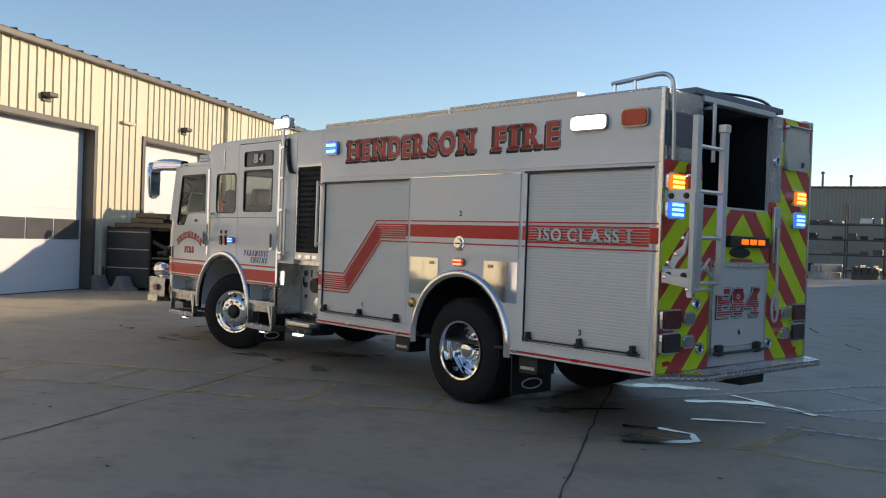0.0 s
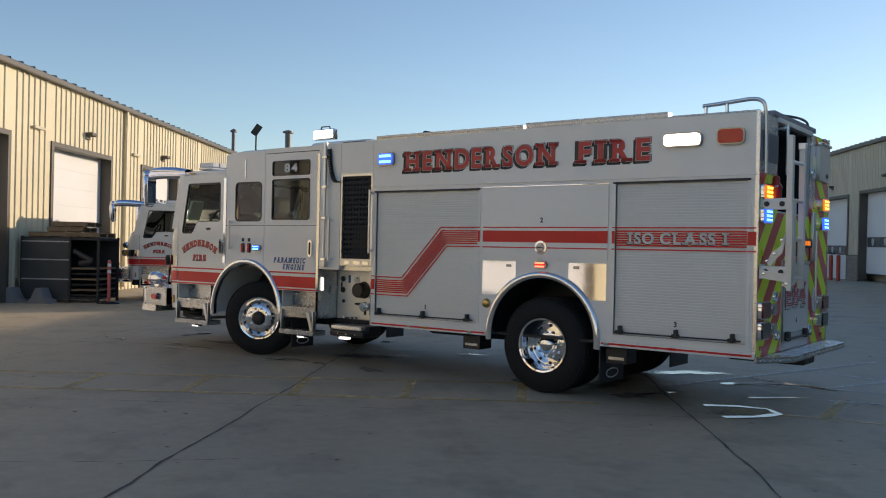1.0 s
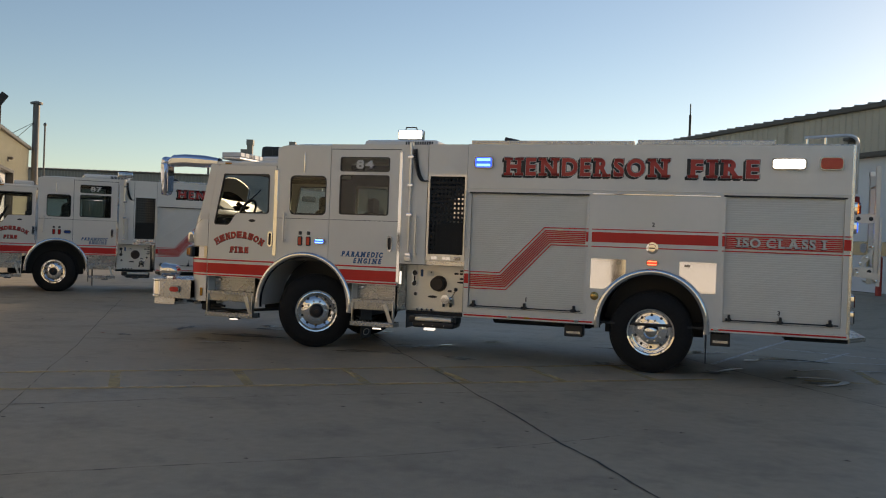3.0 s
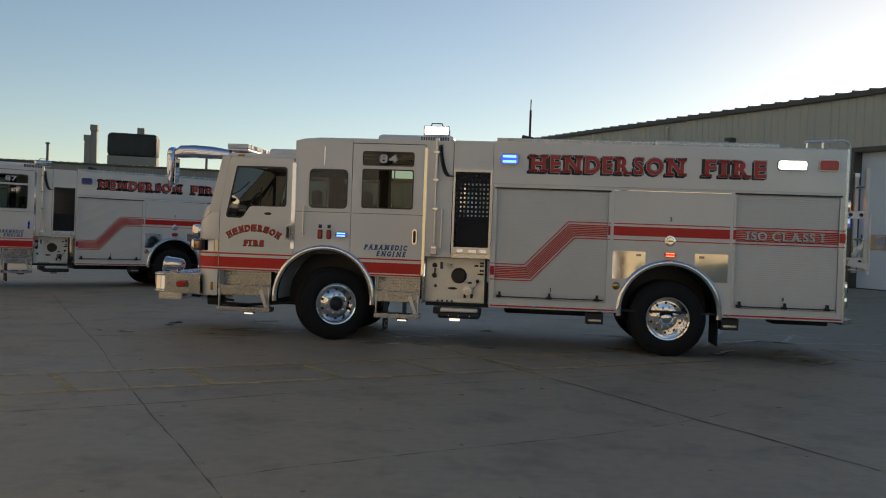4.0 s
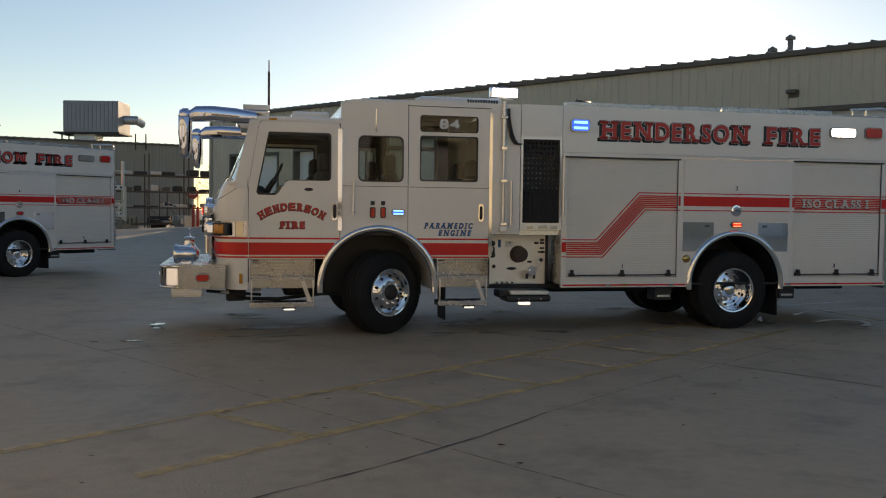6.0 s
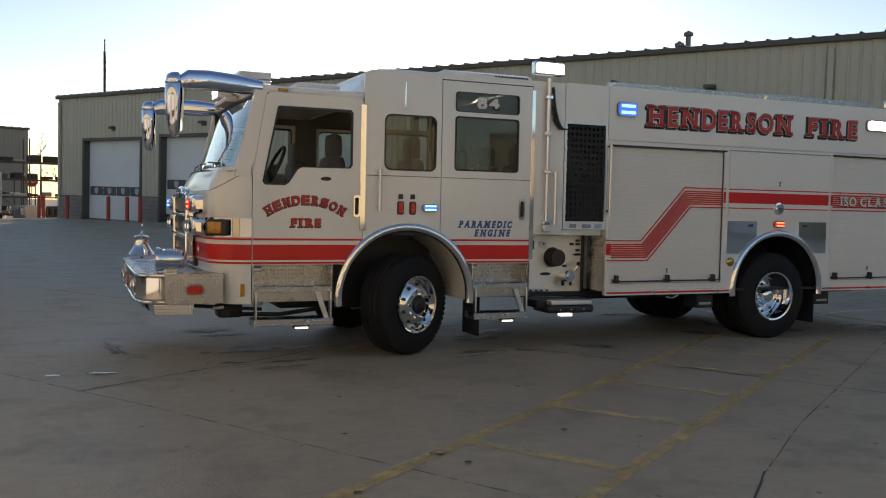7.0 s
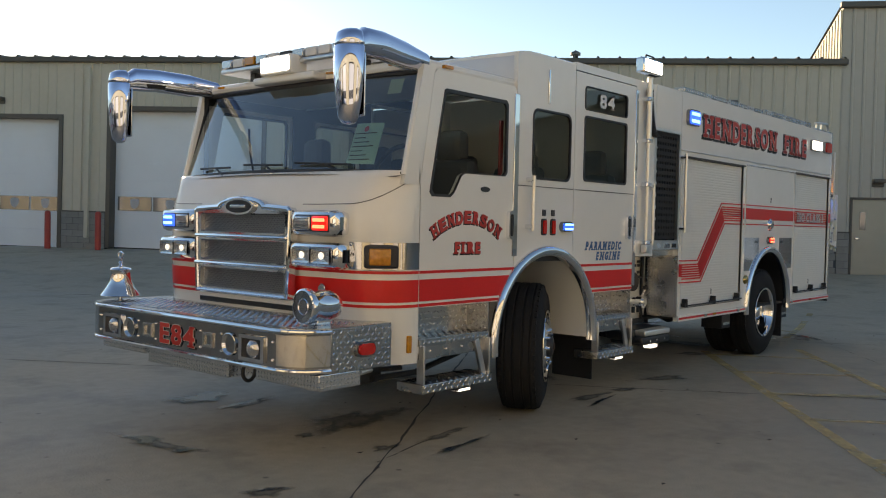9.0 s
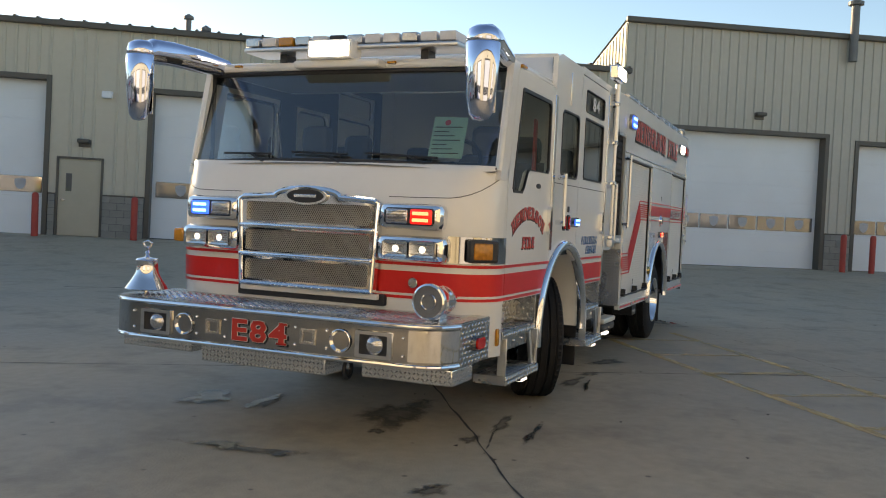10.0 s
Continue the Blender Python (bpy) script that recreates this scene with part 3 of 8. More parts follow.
def cab_side(truck, right=False):
    """Doors and panels of one side of the cab, with their windows."""
    def flip(me):
        if right:
            if isinstance(me, bmesh.types.BMesh):
                t = bpy.data.meshes.new("tmp")
                me.to_mesh(t)
                me.free()
                me = t
            me.transform(Matrix.Translation((0, WIDE, 0)) @ Matrix.Diagonal((1, -1, 1, 1)))
            me.flip_normals()
        return me

    r = 0.735
    cx = AXF - 0.08
    a1 = math.degrees(math.acos((-5.365 - cx) / r))
    a0 = 180 - math.degrees(math.asin((0.96 - LOW) / r))
    b1 = math.degrees(math.acos((-4.515 - cx) / r))
    b0 = math.degrees(math.asin((0.96 - LOW) / r))
    win1 = [(-6.22, 2.47), (-6.36, 1.76), (-6.335, 1.73), (-6.14, 1.73), (-6.10, 1.76), (-6.02, 1.885), (-5.98, 1.905), (-5.50, 1.91), (-5.475, 1.94), (-5.475, 2.45), (-5.50, 2.48), (-6.20, 2.48)]
    win2 = rect(-5.14, -4.58, 1.91, 2.47, 0.07)
    win3 = rect(-4.37, -3.63, 1.93, 2.49, 0.035)
    win4 = rect(-4.37, -3.63, 2.54, 2.745, 0.035)
    door1 = [(-6.455, 0.962), *arc(cx, LOW, r, a0, a1, 8), (-5.365, 2.58), (-5.39, 2.605), (-6.30, 2.605), (-6.33, 2.575), (-6.452, 1.84)]
    d1 = part("front_door", flip(plate(door1, (win1,), 0.04, 0.0)), PAINT, truck)
    mid = [(-5.355, 2.87), (-5.355, LOW + math.sqrt(r * r - (-5.355 - cx) ** 2)), *arc(cx, LOW, r, a1 - 0.6, b1 + 0.6, 14), (-4.525, 2.905), (-5.22, 2.905)]
    md = part("cab_panel", flip(plate(mid, (win2,), 0.04, 0.0)), PAINT, truck)
    door2 = [*arc(cx, LOW, r, b1, b0, 10), (-3.468, 0.962), (-3.468, 2.85), (-4.515, 2.85)]
    d2 = part("rear_door", flip(plate(door2, (win3, win4), 0.04, 0.0)), PAINT, truck)
    back = [(-3.46, 1.27), (-3.07, 1.27), (-3.07, 2.92), (-4.515, 2.925), (-4.515, 2.86), (-3.46, 2.86)]
    bk = part("cab_corner", flip(plate(back, (), 0.04, 0.0)), PAINT, truck)
    part("door_seal", flip(plate([(-6.43, 1.25), (-3.44, 1.25), (-3.44, 2.86), (-5.33, 2.86), (-5.33, 2.6), (-6.43, 2.6)], [rect(-6.38, -5.44, 1.70, 2.52), rect(-5.17, -4.55, 1.88, 2.50), rect(-4.40, -3.60, 1.90, 2.77)], 0.01, 0.041)), BLACK, truck)
    for hole, own, pane in ((win1, d1, PANE), (win2, md, PANE_DARK), (win3, d2, PANE_DARK), (win4, d2, PANE_DARK)):
        ca = sum(p[0] for p in hole) / len(hole)
        cb = sum(p[1] for p in hole) / len(hole)
        inner = [(ca + (a - ca) * 0.962, cb + (b - cb) * 0.95) for a, b in hole]
        outer = [(ca + (a - ca) * 1.008, cb + (b - cb) * 1.010) for a, b in hole]
        w = part("window", flip(plate(outer, (inner,), 0.02, -0.006)), BLACK, own, "black rubber window surround")
        part("pane", flip(pane_sheet([(ca + (a - ca) * 0.98, cb + (b - cb) * 0.97) for a, b in hole], 0.010)), pane, w)
    return d1, md, d2, bk


def build_engine(name, label, lit=True):
    truck = thing(name, label, "fire engine")
    # -- cab shell
    d1, md, d2, bk = cab_side(truck)
    cab_side(truck, True)
    levels = [(0.585, -6.82), (0.62, -6.86), (0.95, -6.885), (1.25, -6.90), (1.5, -6.90), (1.6, -6.895), (1.66, -6.885), (1.72, -6.865), (1.78, -6.84), (1.84, -6.81), (1.87, -6.79), (1.89, -6.765), (1.895, -6.60)]
    part("nose", nose_skin(levels), PAINT, truck)
    part("cowl", sheet([[windscreen_point(s / 16, 0) + Vector((0.05 * k, 0, -0.012 * (1 - k) + 0.005)) for s in range(17)] for k in (-1.6, -0.5, 0.4)]), BLACK, truck)
    for k in range(2):
        y = [0.012, WIDE - 0.012][k]
        pil = [(-6.62, 1.80), (-6.457, 1.80), (-6.455, 1.84), (-6.333, 2.575), (-6.31, 2.62), (-6.44, 2.62), (-6.60, 1.88)]
        part("windscreen_pillar", plate(pil, (), 0.05, 0.0 if k == 0 else WIDE - 0.05), PAINT, truck)
        part("pillar_edge", tube([(-6.60, y + (0.010 if k == 0 else -0.010), 1.86), (-6.42, y + (0.012 if k == 0 else -0.012), 2.61)], 0.021), PAINT, truck)
    rows = [[windscreen_point(s / 20, h / 6) for s in range(21)] for h in range(6, -1, -1)]
    part("windscreen", sheet(rows), SCREEN, truck, "curved clear windscreen")
    edge = [windscreen_point(s / 20, 0) for s in range(21)] + [windscreen_point(1, h / 6) for h in range(1, 6)] + [windscreen_point(s / 20, 1) for s in range(20, -1, -1)] + [windscreen_point(0, h / 6) for h in range(5, 0, -1)]
    part("windscreen_seal", tube([p + Vector((-0.004, 0, 0)) for p in edge], 0.018, True, 2), BLACK, truck)
    # -- roofs
    roof = bmesh.new()
    box(roof, -6.43, -5.30, 0.03, WIDE - 0.03, 2.60, 2.675, 0.03)
    part("cab_roof", roof, PAINT, truck)
    prof = [(-5.36, 2.66), (-5.28, 2.87), (-5.20, 2.915), (-5.0, 2.93), (-3.08, 2.93)]
    rows = []
    for x, z in prof:
        rows.append([(x, 0.0, min(z, 2.87)), (x, 0.02, z - 0.02), (x, 0.06, z), (x + 0.0, 0.5, z + 0.01), (x, WIDE - 0.5, z + 0.01), (x, WIDE - 0.06, z), (x, WIDE - 0.02, z - 0.02), (x, WIDE, min(z, 2.87))])
    part("raised_roof", sheet(rows), PAINT, truck)
    part("roof_front", plate(rect(0.03, WIDE - 0.03, 2.60, 2.90), (), 0.02, -5.27, "yz"), PAINT, truck)
    part("cab_back", plate(rect(0.03, WIDE - 0.03, 1.275, 2.92), (), 0.04, -3.09, "yz"), PAINT, truck)
    for x0, x1, z in ((-6.6, -5.62, 1.0), (-4.12, -3.47, 1.0), (-5.64, -4.10, 1.385)):
        part("cab_floor", one_box(x0, x1, 0.08, WIDE - 0.08, z, z + 0.04), CABIN, truck)
    part("hatch_box", one_box(-5.92, -5.44, 0.55, 1.9, 2.675, 2.80, 0.04), PAINT, truck)
    ac = bmesh.new()
    box(ac, -4.28, -3.12, 0.62, 1.98, 2.93, 3.07, 0.06)
    acp = part("air_conditioner", ac, PAINT, truck)
    vent = bmesh.new()
    for i in range(12):
        box(vent, -3.62 + i * 0.036, -3.60 + i * 0.036, 0.612, 0.63, 2.97, 3.04)
    part("vent_slot", vent, BLACK, acp)
    # -- stripes on cab side and nose
    nr = 0.735
    for z0, z1 in ((1.195, 1.215), (1.005, 1.155), (0.968, 0.988)):
        rows = [(z0, z1)]
        zc = (z0 + z1) / 2
        dx0, dx1 = math.sqrt(nr ** 2 - (z0 - LOW) ** 2), math.sqrt(nr ** 2 - (z1 - LOW) ** 2)
        cx = AXF - 0.08
        part("stripe", plate([(-6.45, z0), (cx - dx0 - 0.01, z0), (cx - dx1 - 0.01, z1), (-6.45, z1)], (), 0.003, -0.003), RED, truck)
        part("stripe", plate([(cx + dx0 + 0.01, z0), (-3.47, z0), (-3.47, z1), (cx + dx1 + 0.01, z1)], (), 0.003, -0.003), RED, truck)
        fr = lambda z: -6.885 - 0.015 * (z - 0.95) / 0.3
        part("stripe", nose_skin([(z0, fr(z0)), (z1, fr(z1))], grow=0.004), RED, truck)
    # -- headlamp housings
    part("bezel_panel", sheet([[(x, y, z) for x, y in nose_plan(-6.90, grow=0.007)][:10] for z in (1.225, 1.235, 1.395, 1.405)]), POLISHED, truck, "polished corner trim")
    for k in range(2):
        for zc, wide, low in ((1.525, 0.46, False), (1.31, 0.50, True)):
            y0 = 0.27 if not low else 0.24
            yy = (y0, y0 + wide)
            if k:
                yy = (WIDE - y0 - wide, WIDE - y0)
            body = one_box(-6.985, -6.83, yy[0], yy[1], zc - 0.088, zc + 0.088, 0.045)
            pod = part("headlamp" if low else "warning_lamp", body, CHROME, truck)
            part("lamp_recess", one_box(-6.992, -6.95, yy[0] + 0.05, yy[1] - 0.05, zc - 0.06, zc + 0.06, 0.02), DARK_CHROME if low else BLACK, pod)
            mid = (yy[0] + yy[1]) / 2
            for j in range(2):
                ya, yb = ((yy[0] + 0.062, mid - 0.008), (mid + 0.008, yy[1] - 0.062))[j]
                outer = (j == 0) != (k == 1)
                if low:
                    rings = []
                    for f, dx in ((1.0, -7.004), (0.8, -6.999), (0.55, -6.995), (0.3, -6.9935)):
                        cy, hy = (ya + yb) / 2, (yb - ya) / 2 * f
                        rings.append([(dx, y, z) for y, z in rect(cy - hy, cy + hy, zc - 0.052 * f, zc + 0.052 * f, 0.012 * f, 2)])
                        rings[-1].append(rings[-1][0])
                    part("reflector", sheet(rings[::-1]), STEEL, pod)
                    part("lens", moved(lathe([(0.0, 0.0), (0.016, 0.003), (0.024, 0.010), (0.026, 0.016)], 16), Matrix.Translation((-7.006, (ya + yb) / 2, zc)) @ pose(0, 0, 0, 0, 90, 0)), HEAD_LIT if lit else CLEAR_LED, pod, "lit round headlamp")
                    for q in (-0.032, 0.032):
                        part("lens_bar", one_box(-7.003, -6.998, ya + 0.01, yb - 0.01, zc + q - 0.002, zc + q + 0.002, 0), CLEAR_LED, pod)
                else:
                    lens = (BLUE_LIT if k else RED_LIT) if outer else CLEAR_LED
                    if not lit and outer:
                        lens = RED_LENS
                    bm = one_box(-7.0, -6.97, ya, yb, zc - 0.05, zc + 0.05, 0.012)
                    for i in range(1, 5):
                        box(bm, -7.004, -6.99, ya + 0.01, yb - 0.01, zc - 0.05 + 0.02 * i - 0.003, zc - 0.05 + 0.02 * i + 0.003)
                    part("lens", bm, lens, pod)
                    if outer and lit:
                        for q in (-0.022, 0.022):
                            part("led_strip", one_box(-7.008, -7.0, ya + 0.022, yb - 0.022, zc + q - 0.011, zc + q + 0.011, 0.004), BLUE_CORE if k else RED_CORE, pod)
    # corner turn lamp on the left and a stub of the right one
    turn = part("turn_lamp", one_box(-6.845, -6.615, -0.012, 0.05, 1.235, 1.39, 0.02), BLACK, truck)
    turn.matrix_basis = Matrix.Translation((-6.755, 0.07, 0)) @ pose(0, 0, 0, 0, 0, -38) @ Matrix.Translation((6.73, -0.045, 0))
    part("lens", one_box(-6.815, -6.67, -0.022, 0.0, 1.257, 1.368, 0.02), AMBER_DEEP, turn, "amber lens")
    part("side_marker", one_box(-6.56, -6.52, -0.012, 0.01, 0.66, 0.78, 0.008), AMBER_LENS, truck)
    part("side_marker", one_box(-6.86, -6.72, WIDE - 0.155, WIDE - 0.06, 1.255, 1.36, 0.02), AMBER_LENS, truck)
    # -- grille
    def gr_outline(grow):
        top = [(0.73 - grow, 1.60), (0.76 - grow, 1.63 + grow), (1.0, 1.645 + grow)]
        bump = [(MID + 0.26 * math.cos(radians(a)), 1.645 + grow + 0.055 * math.sin(radians(a))) for a in range(180, -1, -15)]
        return [(0.76 - grow, 0.99 - grow), (WIDE - 0.76 + grow, 0.99 - grow), (WIDE - 0.73 + grow, 1.60), (WIDE - 0.76 + grow, 1.63 + grow)] + [(WIDE - y, z) for y, z in bump] + top[2:1:-1] + [(0.76 - grow, 1.63 + grow), (0.73 - grow, 1.60)]

    holes = [rect(0.80, 1.80, 1.445, 1.585, 0.02), rect(0.80, 1.80, 1.235, 1.385, 0.02), rect(0.80, 1.80, 1.03, 1.175, 0.02)]
    g = part("grille_frame", plate(gr_outline(0.0), holes, 0.06, -6.935, "yz"), CHROME, truck, "polished chrome grille frame")
    part("grille_edge", tube([(-6.96, y, z) for y, z in gr_outline(-0.012)], 0.022, True, 3), CHROME, g)
    for z in (1.21, 1.415):
        part("grille_bar", one_box(-7.0, -6.95, 0.76, 1.84, z - 0.016, z + 0.016, 0.014), CHROME, g)
    for y0, y1, z0, z1 in ((0.79, 1.81, 1.43, 1.60), (0.79, 1.81, 1.22, 1.40), (0.79, 1.81, 1.02, 1.19)):
        part("grille_back", one_box(-6.91, -6.90, y0, y1, z0, z1, 0), BLACK, g)
        wires = bmesh.new()
        for s in (-1, 1):
            hz, step = z1 - z0, 0.0165
            for i in range(int((y1 - y0 + hz * 0.6) / step)):
                a = y0 - hz * 0.6 + i * step
                ya, yb = (a, a + hz * 0.6) if s > 0 else (a + hz * 0.6, a)
                ends = []
                for f in (0.0, 1.0):
                    ends.append((ya + (yb - ya) * f, z0 + hz * f))
                (p, q), (u_, w_) = ends
                # keep the wire between the sides
                t0, t1 = 0.0, 1.0
                for lim, sign in ((y0, 1), (y1, -1)):
                    d0, d1_ = sign * (p - lim), sign * (u_ - lim)
                    if d0 <= 0 and d1_ <= 0:
                        t1 = -1.0
                    elif d0 < 0 and d1_ > 0:
                        t0 = max(t0, d0 / (d0 - d1_))
                    elif d1_ < 0 and d0 > 0:
                        t1 = min(t1, d0 / (d0 - d1_))
                if t1 - t0 < 0.02:
                    continue
                A = Vector((0, p + (u_ - p) * t0, q + (w_ - q) * t0))
                B = Vector((0, p + (u_ - p) * t1, q + (w_ - q) * t1))
                n_ = (B - A).cross(Vector((1, 0, 0))).normalized() * 0.0024
                x_ = -6.928 - 0.002 * s
                quad = [wires.verts.new((x_, *(c + n_ * k)[1:])) for c, k in ((A, 1), (B, 1), (B, -1), (A, -1))]
                back = [wires.verts.new((x_ + 0.005, v.co.y, v.co.z)) for v in quad]
                wires.faces.new(quad)
                for e in range(0, 4, 2):
                    wires.faces.new((quad[e], back[e], back[(e + 1) % 4], quad[(e + 1) % 4]))
        bmesh.ops.recalc_face_normals(wires, faces=wires.faces[:])
        part("grille_mesh", wires, WIRE, g, "woven bright steel mesh")
    for zz in (0.945,):
        part("intake", one_box(-6.90, -6.80, 0.70, 1.90, 0.905, 0.985, 0.01), BLACK, truck)
        part("nose_lip", one_box(-6.93, -6.86, 0.74, 1.86, 0.945, 0.985, 0.01), PAINT, truck)
    badge = plate([(MID + 0.165 * math.cos(radians(a)), 1.635 + 0.062 * math.sin(radians(a))) for a in range(0, 360, 12)], (), 0.03, -6.975, "yz")
    bd = part("badge", badge, CHROME, g)
    part("badge_field", plate([(MID + 0.145 * math.cos(radians(a)), 1.635 + 0.047 * math.sin(radians(a))) for a in range(0, 360, 12)], (), 0.006, -6.992, "yz"), BLACK, bd)
    part("badge_bar", one_box(-7.0, -6.99, MID - 0.09, MID + 0.09, 1.623, 1.647, 0.008), CHROME, bd)
    part("seal", moved(lathe([(0.0, 0.006), (0.03, 0.006), (0.036, 0.0)], 20), Matrix.Translation((-6.885, 0.50, 1.08)) @ pose(0, 0, 0, 0, -90, 0)), STEEL, truck)
    # -- wipers, card, dash
    for y0, y1, h in ((0.42, 0.98, 0.07), (1.12, 1.60, 0.07), (1.78, 2.25, 0.07)):
        a, b = windscreen_point(y0 / WIDE, h), windscreen_point(y1 / WIDE, h + 0.02)
        off = Vector((-0.03, 0, 0.0))
        w = part("wiper", tube([a + off, b + off], 0.009, res=1), BLACK, truck)
        c = windscreen_point((y0 * 0.6 + y1 * 0.4) / WIDE, h)
        part("wiper_arm", tube([c + off * 1.3, windscreen_point((y0 * 0.9 + y1 * 0.1) / WIDE, -0.02) + off * 1.4], 0.008, res=1), BLACK, w)
    cw = windscreen_point
    inn = Vector((0.025, 0, 0))
    card = part("inspection_card", sheet([[cw(0.52 / WIDE, h) + inn, cw(0.27 / WIDE, h) + inn] for h in (0.08, 0.5)]), CARD, truck, "pale green paper behind the windscreen")
    bars = bmesh.new()
    for i in range(7):
        h = 0.12 + i * 0.045
        a, b = cw(0.50 / WIDE, h) + inn * 0.8, cw((0.29 + 0.05 * (i % 3)) / WIDE, h) + inn * 0.8
        box(bars, a.x - 0.001, a.x + 0.001, min(a.y, b.y), max(a.y, b.y), a.z - 0.003, a.z + 0.003)
    part("print_bar", bars, CABIN, card)
    p = cw(0.41 / WIDE, 0.44) + inn * 0.7
    part("spot", moved(lathe([(0, 0), (0.022, 0)], 16), Matrix.Translation(p) @ pose(0, 0, 0, 0, -68, 0)), CARD_RED, card)
    part("sticker", sheet([[cw(0.32 / WIDE, h) + inn, cw(0.20 / WIDE, h) + inn] for h in (0.80, 0.95)]), LIME_CARD, truck, "pale lime windscreen sticker")
    def front_at(z):
        for (za, xa), (zb, xb) in zip(levels, levels[1:]):
            if za <= z <= zb:
                return xa + (xb - xa) * (z - za) / (zb - za)
    for k in range(2):
        line = []
        for z in (1.655, 1.655, 1.656, 1.66, 1.67, 1.69, 1.72, 1.76, 1.80, 1.83):
            pl = nose_plan(front_at(z), grow=0.001)
            i = len(line)
            if i < 3:
                line.append((front_at(z) - 0.003, (0.70, 0.55, 0.42)[i], z))
            else:
                x, y = pl[max(9 - (i - 3), 3)]
                line.append((x, y, z))
        if k:
            line = [(x, WIDE - y, z) for x, y, z in line]
        part("nose_seam", tube(line, 0.0028, res=1), BLACK, truck)
    part("dashboard", one_box(-6.62, -6.25, 0.15, WIDE - 0.15, 1.35, 1.84, 0.06), BLACK, truck)
    part("dash_papers", one_box(-6.56, -6.36, 1.15, 1.45, 1.845, 1.885, 0.012), PAPER, truck, "white folded papers on the dashboard")
    part("dash_radio", one_box(-6.50, -6.38, 1.72, 1.95, 1.845, 1.93, 0.02), BLACK, truck)
    part("gooseneck", tube([(-6.42, 1.86, 1.90), (-6.46, 1.88, 2.10), (-6.43, 1.92, 2.28)], 0.009, smooth=True), BLACK, truck)
    part("engine_cover", one_box(-6.2, -4.7, 0.85, 1.75, 1.06, 1.62, 0.1), CABIN, truck)
    sw = part("steering_wheel", tube([(-6.13 + 0.09 * math.sin(a), 0.55 + 0.21 * math.cos(a), 1.93 + 0.19 * math.sin(a)) for a in [i * math.pi / 12 for i in range(24)]], 0.018, True, 3), BLACK, truck)
    part("steering_column", tube([(-6.13, 0.55, 1.93), (-6.35, 0.55, 1.6)], 0.035), BLACK, sw)
    part("spoke", tube([(-6.13, 0.35, 1.93), (-6.13, 0.75, 1.93)], 0.015), BLACK, sw)
    for x, y in ((-5.75, 0.5), (-5.75, 2.1), (-4.9, 0.45), (-4.9, 2.15), (-3.6, 0.5), (-3.6, 1.3), (-3.6, 2.1)):
        bm = one_box(x - 0.26, x + 0.22, y - 0.24, y + 0.24, 1.28, 1.44, 0.06)
        box(bm, x + 0.12, x + 0.30, y - 0.24, y + 0.24, 1.40, 2.05, 0.07)
        box(bm, x + 0.15, x + 0.29, y - 0.14, y + 0.14, 2.02, 2.28, 0.06)
        part("seat", bm, SEAT, truck, "dark grey high-backed crew seat")
    part("belt", one_box(-5.34, -5.29, 0.165, 0.185, 1.5, 2.36, 0.0), CARD_RED, truck, "red seat belt")
    # -- roof light bar and flood lamp over the windscreen
    bar = part("light_bar", one_box(-6.52, -6.20, 0.40, 2.2, 2.735, 2.775, 0.015), ALU, truck)
    for i in range(12):
        y0 = 0.41 + i * 0.149
        mod = part("light_module", one_box(-6.52, -6.20, y0 + 0.008, y0 + 0.133, 2.778, 2.845, 0.008), (MODULE, MODULE, CLEAR_LED)[i % 3] if i not in (6, 9) else (BLACK if i == 6 else AMBER_LENS), bar)
    for y in (0.7, 1.9):
        part("foot", one_box(-6.42, -6.28, y - 0.03, y + 0.03, 2.66, 2.74, 0.006), BLACK, bar)
    fl = part("brow_lamp", one_box(-6.60, -6.44, 1.20, 1.58, 2.655, 2.80, 0.015), PAINT, truck)
    part("lens", one_box(-6.61, -6.59, 1.225, 1.555, 2.675, 2.785, 0.008), WHITE_LIT if lit else CLEAR_LED, fl, "bright white LED lens")
    part("brow", one_box(-6.56, -6.36, 1.0, 1.72, 2.60, 2.66, 0.02), PAINT, truck)
    for y in (0.30, 0.95, 1.62, 2.3):
        part("marker_lamp", one_box(-6.45, -6.41, y - 0.035, y + 0.035, 2.637, 2.656, 0.006), AMBER_LENS, truck)
    part("marker_lamp", one_box(-6.22, -6.12, 0.005, 0.035, 2.625, 2.65, 0.006), AMBER_LENS, truck)
    # -- mirrors on bowed arms
    for k in range(2):
        s = 1 if k == 0 else -1
        Y = (lambda y: y) if k == 0 else (lambda y: WIDE - y)
        path = [(-6.36, 0.10, 2.652), (-6.60, 0.06, 2.662), (-6.87, 0.0, 2.672), (-7.06, -0.03, 2.660), (-7.14, -0.035, 2.628)]
        rows = []
        for i, (x, y, z) in enumerate(path):
            w, h = (0.065, 0.092) if i else (0.075, 0.065)
            if i == len(path) - 1:
                w, h = 0.06, 0.06
            rows.append([(x, Y(y + w * math.cos(a)), z + h * math.copysign(abs(math.sin(a)) ** 0.7, math.sin(a))) for a in [j * math.pi / 16 for j in range(33)]])
        arm = part("mirror_arm", sheet(rows), SKY_TINTED, truck, "polished bowed mirror arm")
        c = Vector((-7.16, Y(-0.035), 2.405))
        rows = []
